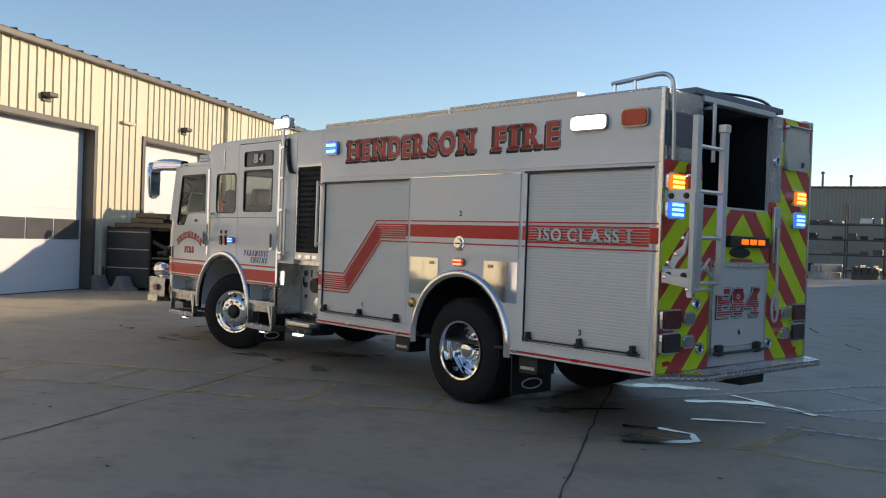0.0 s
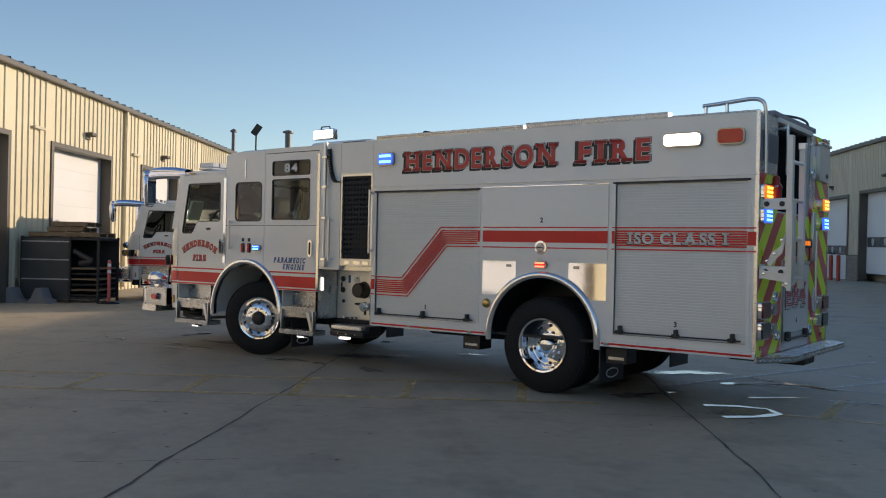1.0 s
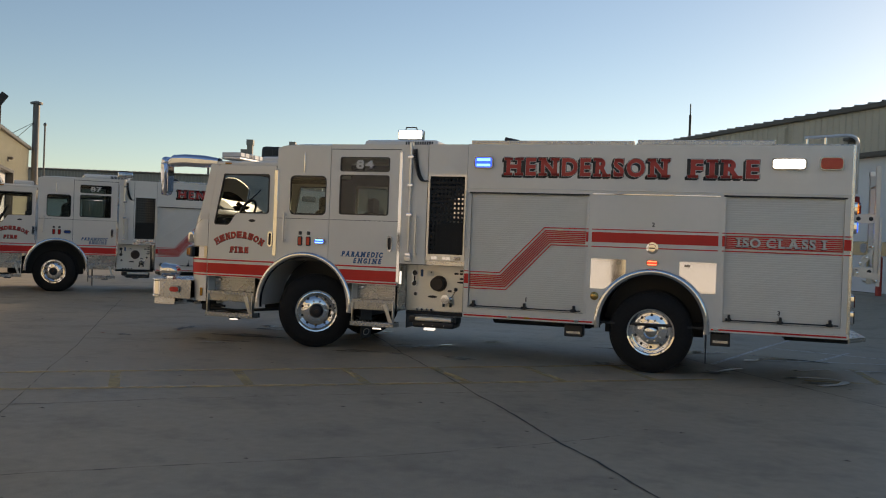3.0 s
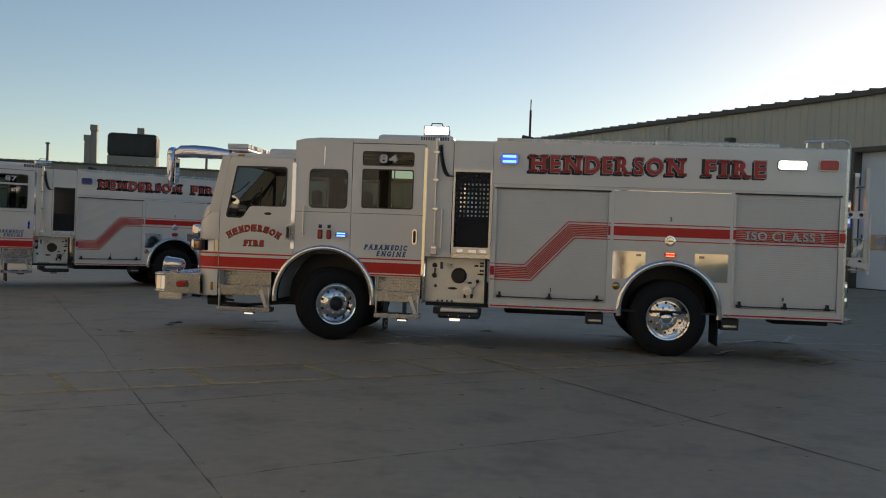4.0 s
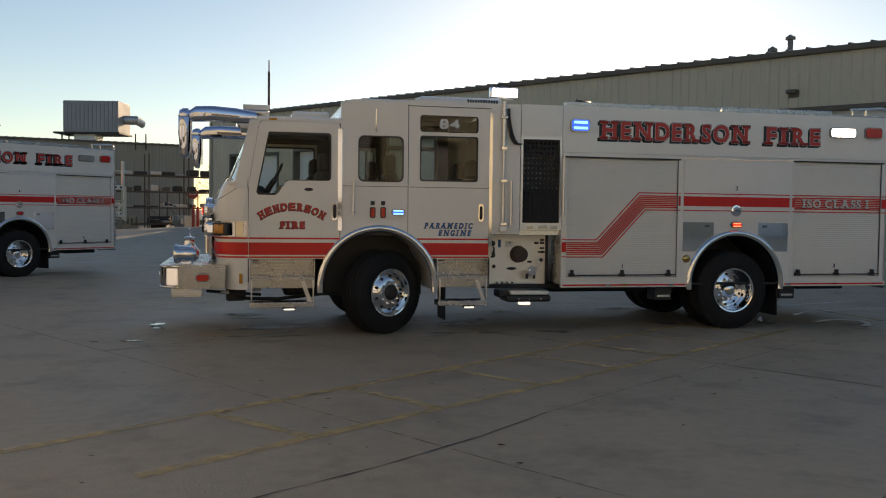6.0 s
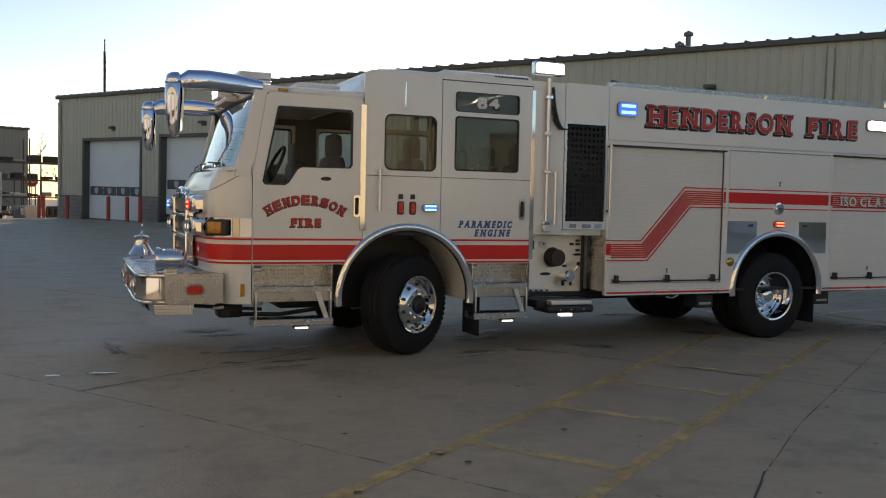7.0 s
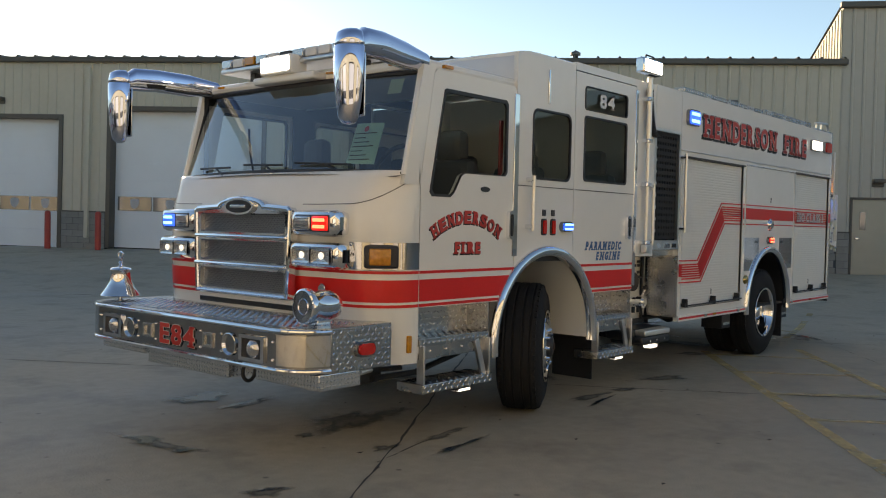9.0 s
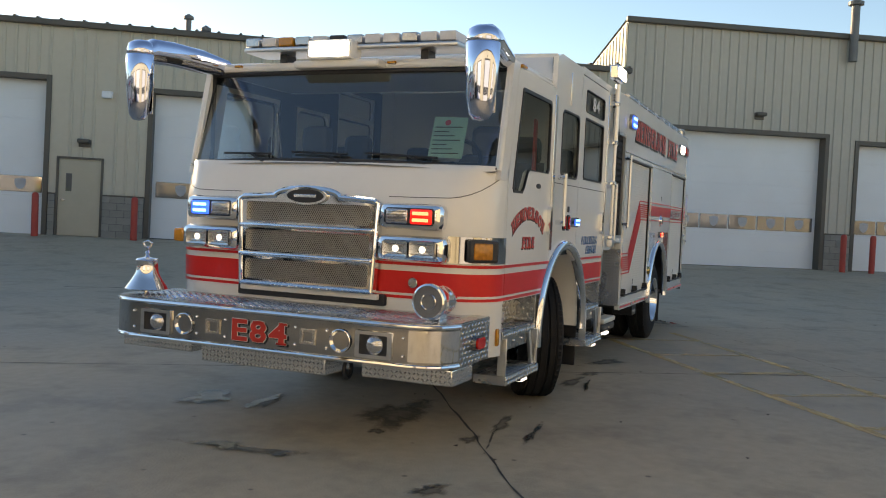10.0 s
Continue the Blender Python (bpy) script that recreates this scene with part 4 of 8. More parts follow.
        for z, rx, ry in ((0.315, 0.001, 0.001), (0.312, 0.05, 0.06), (0.29, 0.085, 0.095), (0.22, 0.10, 0.112), (0.21, 0.094, 0.106), (0.20, 0.10, 0.112), (0.05, 0.10, 0.110), (-0.12, 0.085, 0.095), (-0.23, 0.065, 0.075), (-0.262, 0.04, 0.05), (-0.27, 0.001, 0.001)):
            rows.append([(c.x + rx * math.cos(a) * (1.0 if math.cos(a) < 0 else 0.45), c.y + ry * math.sin(a), c.z + z) for a in [j * 2 * math.pi / 24 for j in range(25)]])
        head = part("mirror_head", sheet(rows), SKY_TINTED, arm, "mirror-polished drooping mirror head")
        part("mirror_glass", one_box(c.x + 0.045, c.x + 0.056, c.y - 0.08, c.y + 0.08, 2.19, 2.58, 0.004), CHROME, arm)
        part("mirror_lamp", moved(lathe([(0, 0), (0.07, 0.0), (0.09, 0.03)], 20), Matrix.Translation((-6.88, Y(0.02), 2.60)) @ Matrix.Diagonal((1.3, 0.7, 1, 1))), BLACK, arm)
    # -- front bumper
    bp = [(-6.72, 0.0), (-7.25, 0.0), (-7.31, 0.012), (-7.40, 0.06), (-7.455, 0.14), (-7.48, 0.24)]
    full = bp + [(-7.48, WIDE - 0.24)] + [(x, WIDE - y) for x, y in reversed(bp)]
    bumper = part("bumper", sheet([[(x, y, z) for x, y in full] for z in (0.615, 0.63, 0.85, 0.865)]), POLISHED, truck, "polished stainless extended front bumper")
    for z in (0.62, 0.862):
        part("bumper_roll", tube([(x, y, z) for x, y in full[1:-1]], 0.016, res=3), CHROME, bumper)
    for k in range(2):
        y0 = -0.005 if k == 0 else WIDE - 0.003
        sp = part("side_plate", one_box(-7.25, -6.72, y0, y0 + 0.008, 0.60, 0.875, 0.002), SHEET, bumper)
        if k == 0:
            part("tread_pattern", lugs(-7.245, -6.725, 0.61, 0.87, Matrix.Translation((0, y0, 0)) @ FACE_Y, 0.029, 0.0125, 0.0042), LUG, sp)
    part("bumper_corner", sheet([[(x - 0.003, y - 0.003, z) for x, y in bp[1:]] for z in (0.65, 0.84)]), CHROME, bumper)
    deck = [(x, y) for x, y in full]
    dk = part("bumper_deck", plate(deck, (), 0.012, 0.882, "xy"), SHEET, bumper, "bright tread-plate deck")
    part("tread_pattern", lugs(-7.40, -6.92, 0.12, WIDE - 0.12, Matrix.Translation((0, 0, 0.882)), 0.031), LUG, dk)
    for y in (0.72, 1.66):
        ht = part("hatch", plate(rect(-7.38, -7.02, y, y + 0.42), (), 0.005, 0.8875, "xy"), SHEET, dk)
        part("tread_pattern", lugs(-7.37, -7.03, y + 0.01, y + 0.41, Matrix.Translation((0, 0, 0.8875)), 0.031), LUG, ht)
    part("bumper_floor", plate([(x, y) for x, y in full], (), 0.01, 0.62, "xy"), DARK, bumper)
    for k in range(2):
        s = (lambda y: y) if k == 0 else (lambda y: WIDE - y)
        def pr(a, b):
            return (min(s(a), s(b)), max(s(a), s(b)))
        y0, y1 = pr(0.34, 0.59)
        fr = part("fog_lamp", plate(rect(y0, y1, 0.65, 0.815, 0.01), (rect(y0 + 0.03, y1 - 0.03, 0.672, 0.793),), 0.02, -7.49, "yz"), CHROME, bumper)
        part("recess", one_box(-7.483, -7.481, y0 + 0.02, y1 - 0.02, 0.66, 0.80, 0), BLACK, fr)
        part("lens", moved(lathe([(0, 0.03), (0.035, 0.024), (0.055, 0.006), (0.06, 0.0)], 20), Matrix.Translation((-7.484, (y0 + y1) / 2, 0.73)) @ pose(0, 0, 0, 0, -90, 0)), CLEAR_LED, fr)
        c = s(0.70)
        part("air_horn", moved(lathe([(0.075, 0.012), (0.07, 0.014), (0.06, 0.0), (0.03, -0.04), (0.0, -0.05)], 24), Matrix.Translation((-7.485, c, 0.735)) @ pose(0, 0, 0, 0, -90, 0)), CHROME, bumper)
        y0, y1 = pr(0.88, 0.99)
        part("winch_socket", plate(rect(y0, y1, 0.69, 0.785), (rect(y0 + 0.016, y1 - 0.016, 0.706, 0.769),), 0.015, -7.488, "yz"), STEEL, bumper)
        for y in (0.27, 0.80, 1.03):
            for z in (0.68, 0.79):
                bolt = bmesh.new()
                bmesh.ops.create_uvsphere(bolt, u_segments=8, v_segments=6, radius=0.010, matrix=Matrix.Translation((-7.482, s(y), z)))
                part("bolt", bolt, CHROME, bumper)
    for y0, y1, z0, z1, x in ((0.0, 0.62, 0.50, 0.60, -7.34), (0.86, 1.83, 0.48, 0.60, -7.38), (1.95, 2.55, 0.52, 0.60, -7.34)):
        part("under_plate", one_box(x, x + 0.35, y0, y1, z0, z1, 0.006), PLATE, bumper)
    part("tow_eye", tube([(-7.30 + 0.05 * math.cos(a), 0.74, 0.53 + 0.06 * math.sin(a)) for a in [i * math.pi / 8 for i in range(16)]], 0.013, True), BLACK, bumper)
    letters(bumper, "E84", 0.142, 0.42, Matrix.Translation((-7.484, 1.51, 0.665)) @ pose(0, 0, 0, 0, 0, -90), ((0.012, -0.010, 0.0, BLACK_VINYL), (0.004, -0.003, 0.002, SILVER_VINYL), (-0.004, 0.003, 0.002, SILVER_VINYL), (0.0, 0.0, 0.004, LETTER_RED)), 0.03, 0.08)
    lamp("side_warning_lamp", -6.98, 0.735, 0.17, 0.10, -0.006, RED_LENS, bumper)
    # bell and siren on the deck
    bell = part("bell", moved(lathe([(0.0, 0.0), (0.138, 0.0), (0.152, 0.006), (0.142, 0.022), (0.108, 0.07), (0.083, 0.115), (0.076, 0.165), (0.074, 0.2), (0.082, 0.208), (0.07, 0.22), (0.03, 0.228), (0.0, 0.23)], 36), Matrix.Translation((-7.27, 2.42, 0.92))), CHROME, truck, "chromed brass bell on the bumper deck")
    part("bell_post", moved(lathe([(0.04, 0.0), (0.018, 0.015), (0.018, 0.06)], 16), Matrix.Translation((-7.27, 2.42, 0.88))), CHROME, bell)
    part("finial", join(moved(lathe([(0.022, 0.0), (0.01, 0.02), (0.02, 0.035), (0.008, 0.05), (0.014, 0.07), (0.0, 0.085)], 12), Matrix.Translation((-7.27, 2.42, 1.145))), tube([(-7.27, 2.40, 1.22), (-7.27, 2.38, 1.25), (-7.27, 2.42, 1.265), (-7.27, 2.46, 1.25), (-7.27, 2.44, 1.22)], 0.008)), CHROME, bell)
    sm = Matrix.Translation((-7.27, 0.19, 1.005)) @ pose(0, 0, 0, 0, -90, -4) @ Matrix.Scale(0.8, 4)
    siren = part("siren", moved(lathe([(0.0, -0.30), (0.06, -0.295), (0.10, -0.26), (0.118, -0.20), (0.125, -0.12), (0.128, -0.02), (0.140, 0.0), (0.145, 0.03), (0.140, 0.052), (0.126, 0.058)], 36), sm), CHROME, truck, "large chromed siren")
    part("siren_mesh", moved(lathe([(0.0, 0.046), (0.128, 0.05)], 36), sm), GRILLE, siren)
    part("siren_ring", moved(lathe([(0.056, 0.05), (0.062, 0.058), (0.068, 0.05)], 30), sm), CHROME, siren)
    part("siren_foot", one_box(-7.24, -7.12, 0.14, 0.24, 0.88, 0.94, 0.01), CHROME, siren)
    # -- door furniture
    for dr, x in ((d1, -5.43), (d2, -3.585)):
        h = part("door_handle", plate(rect(x - 0.034, x + 0.034, 1.43, 1.65, 0.03), (rect(x - 0.019, x + 0.019, 1.455, 1.625, 0.018),), 0.03, -0.03), CHROME, dr)
        part("handle_well", one_box(x - 0.022, x + 0.022, -0.008, -0.004, 1.45, 1.63, 0), BLACK, h)
        part("grip", one_box(x - 0.008, x + 0.014, -0.034, -0.016, 1.465, 1.60, 0.007), BLACK, h)
    part("chrome_strip", one_box(-5.395, -5.333, -0.012, 0.0, 1.30, 2.55, 0.005), CHROME, truck)
    part("chrome_strip", one_box(-3.482, -3.432, -0.012, 0.0, 1.00, 2.82, 0.005), CHROME, truck)
    for x in (-5.20, -3.20):
        zs = (1.50, 1.93) if x < -4 else (1.38, 1.95)
        g = part("grab_rail", tube([(x, -0.065, zs[0]), (x, -0.065, zs[1])], 0.016), ALU, truck)
        for z in (zs[0] + 0.03, zs[1] - 0.03):
            part("stanchion", tube([(x, 0.0, z), (x, -0.068, z)], 0.02), CHROME, g)
    part("grab_recess", one_box(-4.935, -4.915, -0.012, 0.0, 2.52, 2.80, 0.006), CHROME, truck)
    for dr, x in ((d1, -5.74),):
        part("badge", plate([(x + 0.055 * math.cos(radians(a)), 1.80 + 0.02 * math.sin(radians(a))) for a in range(0, 360, 20)], (), 0.006, -0.006), BLACK_VINYL, dr)
    for x in (-4.96, -4.83):
        lamp("marker_light", x, 1.53, 0.07, 0.135, 0.0, RED_LENS, md, BLACK, 0.02, 0.012)
        part("reflector", one_box(x - 0.025, x + 0.025, -0.008, 0, 1.62, 1.67, 0.004), CABIN, md)
    lamp("side_warning_lamp", -4.645, 1.535, 0.17, 0.085, 0.0, BLUE_LIT if lit else BLUE_LENS, md)
    part("seam_line", one_box(-5.34, -4.53, -0.004, 0.0, 1.848, 1.854, 0), CABIN, md)
    part("seam_line", one_box(-4.50, -3.48, -0.004, 0.0, 1.848, 1.854, 0), CABIN, d2)
    # -- lettering
    shade = ((-0.008, -0.008, 0.0, BLACK_VINYL, 0.001), (0.0, 0.0, 0.0015, LETTER_RED))
    for i, ch in enumerate("HENDERSON"):
        a = radians(90 + 31 - 62 * i / 8)
        m = Matrix.Translation((-5.935 + 0.708 * math.cos(a), 0, 0.885 + 0.708 * math.sin(a))) @ pose(0, 0, 0, 0, 90 - math.degrees(a), 0) @ Matrix.Translation((-0.042, 0, -0.05))
        letters(d1, ch, 0.095, 0.082, m, shade, 0.05, 0.12)
    letters(d1, "FIRE", 0.088, 0.31, Matrix.Translation((-6.09, 0, 1.325)), shade, 0.055, 0.13)
    blue = ((0.0, 0.0, 0.001, BLUE_VINYL),)
    letters(d2, "PARAMEDIC", 0.076, 0.64, Matrix.Translation((-4.32, 0, 1.335)), blue, 0.06, 0.13, 0.25, 0.05)
    letters(d2, "ENGINE", 0.076, 0.43, Matrix.Translation((-4.13, 0, 1.245)), blue, 0.06, 0.13, 0.25, 0.05)
    letters(d2, "84", 0.125, 0.26, Matrix.Translation((-4.13, -0.003, 2.58)), ((0.0, 0.0, 0.002, SILVER_VINYL),), 0.035, 0.08)
    return truck, d1, md, d2, bk
def steps(truck, x0, x1):
    """Two tread-plate steps under a door, with the lit recess above and the brackets."""
    rc = part("step_recess", one_box(x0, x1, 0.20, 0.24, 0.74, 0.965, 0.004), SHEET, truck)
    part("tread_pattern", lugs(x0 + 0.01, x1 - 0.01, 0.75, 0.955, Matrix.Translation((0, 0.2, 0)) @ FACE_Y), LUG, rc)
    part("tread_pattern", lugs(0.01, 0.19, 0.75, 0.955, Matrix.Translation((x1 - 0.012, 0, 0)) @ Matrix(((0, 0, -1, 0), (-1, 0, 0, 0.2), (0, 1, 0, 0), (0, 0, 0, 1)))), LUG, rc)
    part("recess_end", one_box(x1 - 0.012, x1, 0.0, 0.2, 0.745, 0.965, 0.002), SHEET, rc)
    part("recess_cheek", one_box(x0 - 0.008, x0 + 0.004, 0.01, 0.22, 0.60, 0.96, 0.004), PAINT, truck)
    up = part("step", one_box(x0, x1, -0.005, 0.24, 0.69, 0.745, 0.004), SHEET, truck, "tread-plate cab step")
    for a, b, m in ((-0.005, 0.2, Matrix.Translation((0, 0, 0.745))), (0.692, 0.744, Matrix.Translation((0, -0.005, 0)) @ FACE_Y)):
        part("tread_pattern", lugs(x0 + 0.01, x1 - 0.01, a, b, m, 0.027 if b > 0.7 else 0.035), LUG, up)
    part("step_apron", one_box(x0, x1, 0.01, 0.035, 0.60, 0.70, 0.004), SHEET, up)
    for i in range(4):
        bolt = bmesh.new()
        bmesh.ops.create_uvsphere(bolt, u_segments=8, v_segments=6, radius=0.009, matrix=Matrix.Translation((x0 + (x1 - x0) * (i + 0.7) / 4.4, 0.008, 0.655)))
        part("bolt", bolt, CHROME, up)
    lo = part("step", one_box(x0, x1, -0.045, 0.20, 0.37, 0.435, 0.004), SHEET, truck, "lower tread-plate cab step")
    for a, b, m in ((-0.04, 0.19, Matrix.Translation((0, 0, 0.435))), (0.372, 0.434, Matrix.Translation((0, -0.045, 0)) @ FACE_Y)):
        part("tread_pattern", lugs(x0 + 0.01, x1 - 0.01, a, b, m, 0.031 if b > 0.4 else 0.035), LUG, lo)
    for x, dx in ((x0 + 0.015, -0.0), (x1 - 0.03, 0.0)):
        part("bracket", one_box(x, x + 0.018, -0.035, 0.03, 0.42, 0.70, 0.004), ALU, lo)
        if x > (x0 + x1) / 2:
            m = Matrix.Translation((x - 0.07, 0.0, 0.55)) @ pose(0, 0, 0, 0, -20, 0)
            part("brace", one_box(-0.025, 0.025, -0.012, 0.012, -0.14, 0.15, 0.003, m), ALU, lo)
    part("step_lamp", one_box((x0 + x1) / 2 + 0.0, (x0 + x1) / 2 + 0.16, -0.03, 0.05, 0.340, 0.380, 0.012), BLACK, lo)
    part("lens", one_box((x0 + x1) / 2 + 0.015, (x0 + x1) / 2 + 0.145, -0.036, 0.03, 0.336, 0.356, 0.006), STEP_LIT, lo)
    part("latch_light", one_box(x0 + 0.03, x0 + 0.12, 0.17, 0.2, 0.88, 0.93, 0.015), CHROME, up)


def shutter(truck, x0, x1, z0, z1, label):
    """A roller shutter: frame, ribbed curtain and lift bar."""
    f = part("roller_shutter", plate(rect(x0 - 0.035, x1 + 0.035, z0 - 0.02, z1 + 0.03), (rect(x0, x1, z0, z1),), 0.05, -0.008), PAINT, truck, label)
    rows, n = [], int((z1 - z0) / 0.028)
    for i in range(n):
        za = z0 + (z1 - z0) * i / n
        dz = (z1 - z0) / n
        for q, y in ((0.03, 0.0225), (0.12, 0.0207), (0.5, 0.0195), (0.88, 0.0207), (0.97, 0.0225)):
            rows.append([(x1, y, za + dz * q), (x0, y, za + dz * q)])
    part("curtain", sheet(rows), SHUTTER, f, "satin silver ribbed curtain")
    part("hood", one_box(x0 - 0.03, x1 + 0.03, -0.02, 0.012, z1 + 0.002, z1 + 0.022, 0.005), BLACK, f)
    bar = part("lift_bar", tube([(x0 + 0.03, -0.035, z0 + 0.025), (x1 - 0.03, -0.035, z0 + 0.030)], 0.008), BLACK, f)
    for x in (x0 + 0.08, (x0 + x1) / 2, x1 - 0.12):
        part("catch", one_box(x - 0.016, x + 0.016, -0.045, 0.015, z0 + 0.01, z0 + 0.095, 0.006), BLACK, bar)
        part("catch_foot", one_box(x - 0.042, x + 0.030, -0.040, 0.015, z0 + 0.012, z0 + 0.048, 0.006), DARK, bar)
    return f


def chevrons(parent, regions, x, apex=MID):
    """Lime and red stripes that climb towards the middle, cut to the given rectangles of the rear (y0, y1, z0, z1)."""
    w = 0.2355
    for y0, y1, z0, z1 in regions:
        for k in range(-14, 24):
            for side in (-1, 1):
                slope = 0.97 * side * -1  # rises towards the apex from both sides
                # band between lines z = c + slope * (y - apex)
                c0, c1 = (k + 0.376) * w, (k + 1.376) * w
                poly = []
                ya, yb = (apex - 3, apex) if side < 0 else (apex, apex + 3)
                poly = [(ya, c0 + slope * (ya - apex)), (yb, c0 + slope * (yb - apex)), (yb, c1 + slope * (yb - apex)), (ya, c1 + slope * (ya - apex))]
                poly = clip_poly(poly, y0, y1, z0, z1)
                if len(poly) < 3:
                    continue
                area = sum(a[0] * b[1] - b[0] * a[1] for a, b in zip(poly, poly[1:] + poly[:1]))
                if abs(area) < 1e-4:
                    continue
                part("stripe", plate(poly, (), 0.003, x, "yz"), LIME if k % 2 else CHEVRON_RED, parent)


def rear_lamp(parent, y, z, w, h, lens, x=2.345):
    b = part("rear_lamp", plate(rect(y - w / 2, y + w / 2, z - h / 2, z + h / 2, 0.03), (), 0.05, x + 0.012, "yz"), CHROME, parent)
    bm = join(plate(rect(y - w / 2 + 0.014, y + w / 2 - 0.014, z - h / 2 + 0.014, z + h / 2 - 0.014, 0.025), (), 0.02, x + 0.042, "yz"))
    for i in range(1, 4):
        zz = z - h / 2 + h * i / 4
        box(bm, x + 0.045, x + 0.056, y - w / 2 + 0.03, y + w / 2 - 0.03, zz - 0.004, zz + 0.004)
    part("lens", bm, lens, b)
    core = {BLUE_LIT: BLUE_CORE, RED_LIT: RED_CORE, AMBER_LIT: AMBER_CORE}.get(lens)
    if core:
        for q in (-0.25, 0.0, 0.25):
            part("led_strip", one_box(x + 0.05, x + 0.060, y - w * 0.33, y + w * 0.33, z + h * q - h * 0.07, z + h * q + h * 0.07, 0.006), core, b)
    return b


def build_body(truck, bk, lit=True):
    steps(truck, -6.44, -5.66)
    steps(truck, -4.13, -3.48)
    arch_ring(AXF - 0.08, 0.735, truck, inner=PAINT)
    arch_ring(AXF - 0.08, 0.735, truck, inner=PAINT, from_side=-1)
    # -- wheels and chassis
    wheel("front_wheel", AXF, 0.27, truck, 0.36, 1, 28)
    wheel("front_wheel", AXF, WIDE - 0.27, truck, 0.36, 1, 28, True)
    wheel("rear_wheel", AXR, 0.17, truck, 0.27, -1)
    wheel("rear_wheel", AXR, 0.50, truck, 0.27, -1)
    wheel("rear_wheel", AXR, WIDE - 0.17, truck, 0.27, -1, 0, True)
    wheel("rear_wheel", AXR, WIDE - 0.50, truck, 0.27, -1, 0, True)
    ch = bmesh.new()
    for y in (0.87, 1.65):
        box(ch, -7.0, 2.25, y, y + 0.08, 0.60, 0.86, 0.01)
    part("chassis_rail", ch, DARK, truck)
    part("axle", tube([(AXF, 0.45, 0.53), (AXF, WIDE - 0.45, 0.53)], 0.07), DARK, truck)
    part("axle", join(tube([(AXR, 0.2, 0.53), (AXR, WIDE - 0.2, 0.53)], 0.09), moved(lathe([(0, -0.2), (0.2, -0.12), (0.24, 0), (0.2, 0.12), (0, 0.2)], 20), Matrix.Translation((0, MID, 0.53)) @ OUT)), DARK, truck)
    part("driveshaft", tube([(-2.6, MID, 0.62), (0, MID, 0.56)], 0.06), DARK, truck)
    part("engine_sump", one_box(-6.0, -4.2, 0.95, 1.65, 0.42, 0.75, 0.05), DARK, truck)
    part("tank", one_box(-2.3, -0.85, 0.95, 1.65, 0.44, 0.66, 0.04), DARK, truck)
    for x, y0, y1, z0, z1 in ((-4.02, 0.08, 0.50, 0.17, 0.62), (0.68, 0.06, 0.64, 0.17, 0.62), (-4.02, 2.10, 2.52, 0.17, 0.62), (0.68, 1.96, 2.54, 0.17, 0.62)):
        part("mud_flap", one_box(x, x + 0.015, y0, y1, z0, z1, 0.005), BLACK, truck)
    part("flap_badge", plate([(0.35 + 0.15 * math.cos(radians(a)), 0.27 + 0.055 * math.sin(radians(a))) for a in range(0, 360, 15)], ([(0.35 + 0.13 * math.cos(radians(a)), 0.27 + 0.04 * math.sin(radians(a))) for a in range(0, 360, 15)],), 0.004, 0.698, "yz"), SILVER_VINYL, truck)
    part("flap_badge", plate([(0.29 + 0.12 * math.cos(radians(a)), 0.26 + 0.05 * math.sin(radians(a))) for a in range(0, 360, 15)], ([(0.29 + 0.10 * math.cos(radians(a)), 0.26 + 0.036 * math.sin(radians(a))) for a in range(0, 360, 15)],), 0.004, -4.002, "yz"), SILVER_VINYL, truck)
    part("steering_gear", join(one_box(-6.72, -6.48, 0.30, 0.52, 0.42, 0.60, 0.03), tube([(-6.95, 0.30, 0.55), (-6.5, 0.24, 0.52), (-6.3, 0.30, 0.50)], 0.018), tube([(-6.6, 0.28, 0.46), (-6.1, 0.34, 0.44), (-5.4, 0.5, 0.50)], 0.022)), DARK, truck)
    for x, z in ((-6.78, 0.53), (-6.40, 0.56)):
        part("hose_fitting", tube([(x, 0.22, z), (x + 0.10, 0.22, z + 0.01)], 0.02), ALU, truck)
    # -- pump compartment
    part("pump_panel", one_box(-3.45, -2.56, 0.38, 0.42, 0.60, 1.26, 0.01), SATIN, truck, "satin stainless pump panel with capped outlet")
    pp = truck.children[-1]
    part("pump_floor", one_box(-3.44, -2.5, 0.36, 2.4, 0.55, 0.60, 0.01), DARK, pp)
    part("pump_head", one_box(-3.44, -2.5, 0.06, 0.5, 1.26, 1.33, 0.006), STEEL, pp)
    o = Matrix.Translation((-2.96, 0.38, 1.0)) @ OUT
    ol = part("outlet", moved(lathe([(0.0, 0.140), (0.065, 0.142), (0.090, 0.14), (0.096, 0.13), (0.096, 0.075), (0.102, 0.07), (0.106, 0.02), (0.115, 0.0)], 28), o), CAP_BROWN, pp, "large brown capped outlet")
    for x, z, r in ((-3.32, 1.14, 0.045), (-3.32, 0.99, 0.045), (-3.30, 0.84, 0.03)):
        g = part("gauge", moved(lathe([(0.0, 0.03), (r * 0.85, 0.03), (r, 0.02), (r, 0.0)], 24), Matrix.Translation((x, 0.38, z)) @ OUT), CHROME, pp)
        part("dial", moved(lathe([(0.0, 0.032), (r * 0.78, 0.032)], 20), Matrix.Translation((x, 0.38, z)) @ OUT), BLACK if r < 0.05 else CLEAR_LED, g)
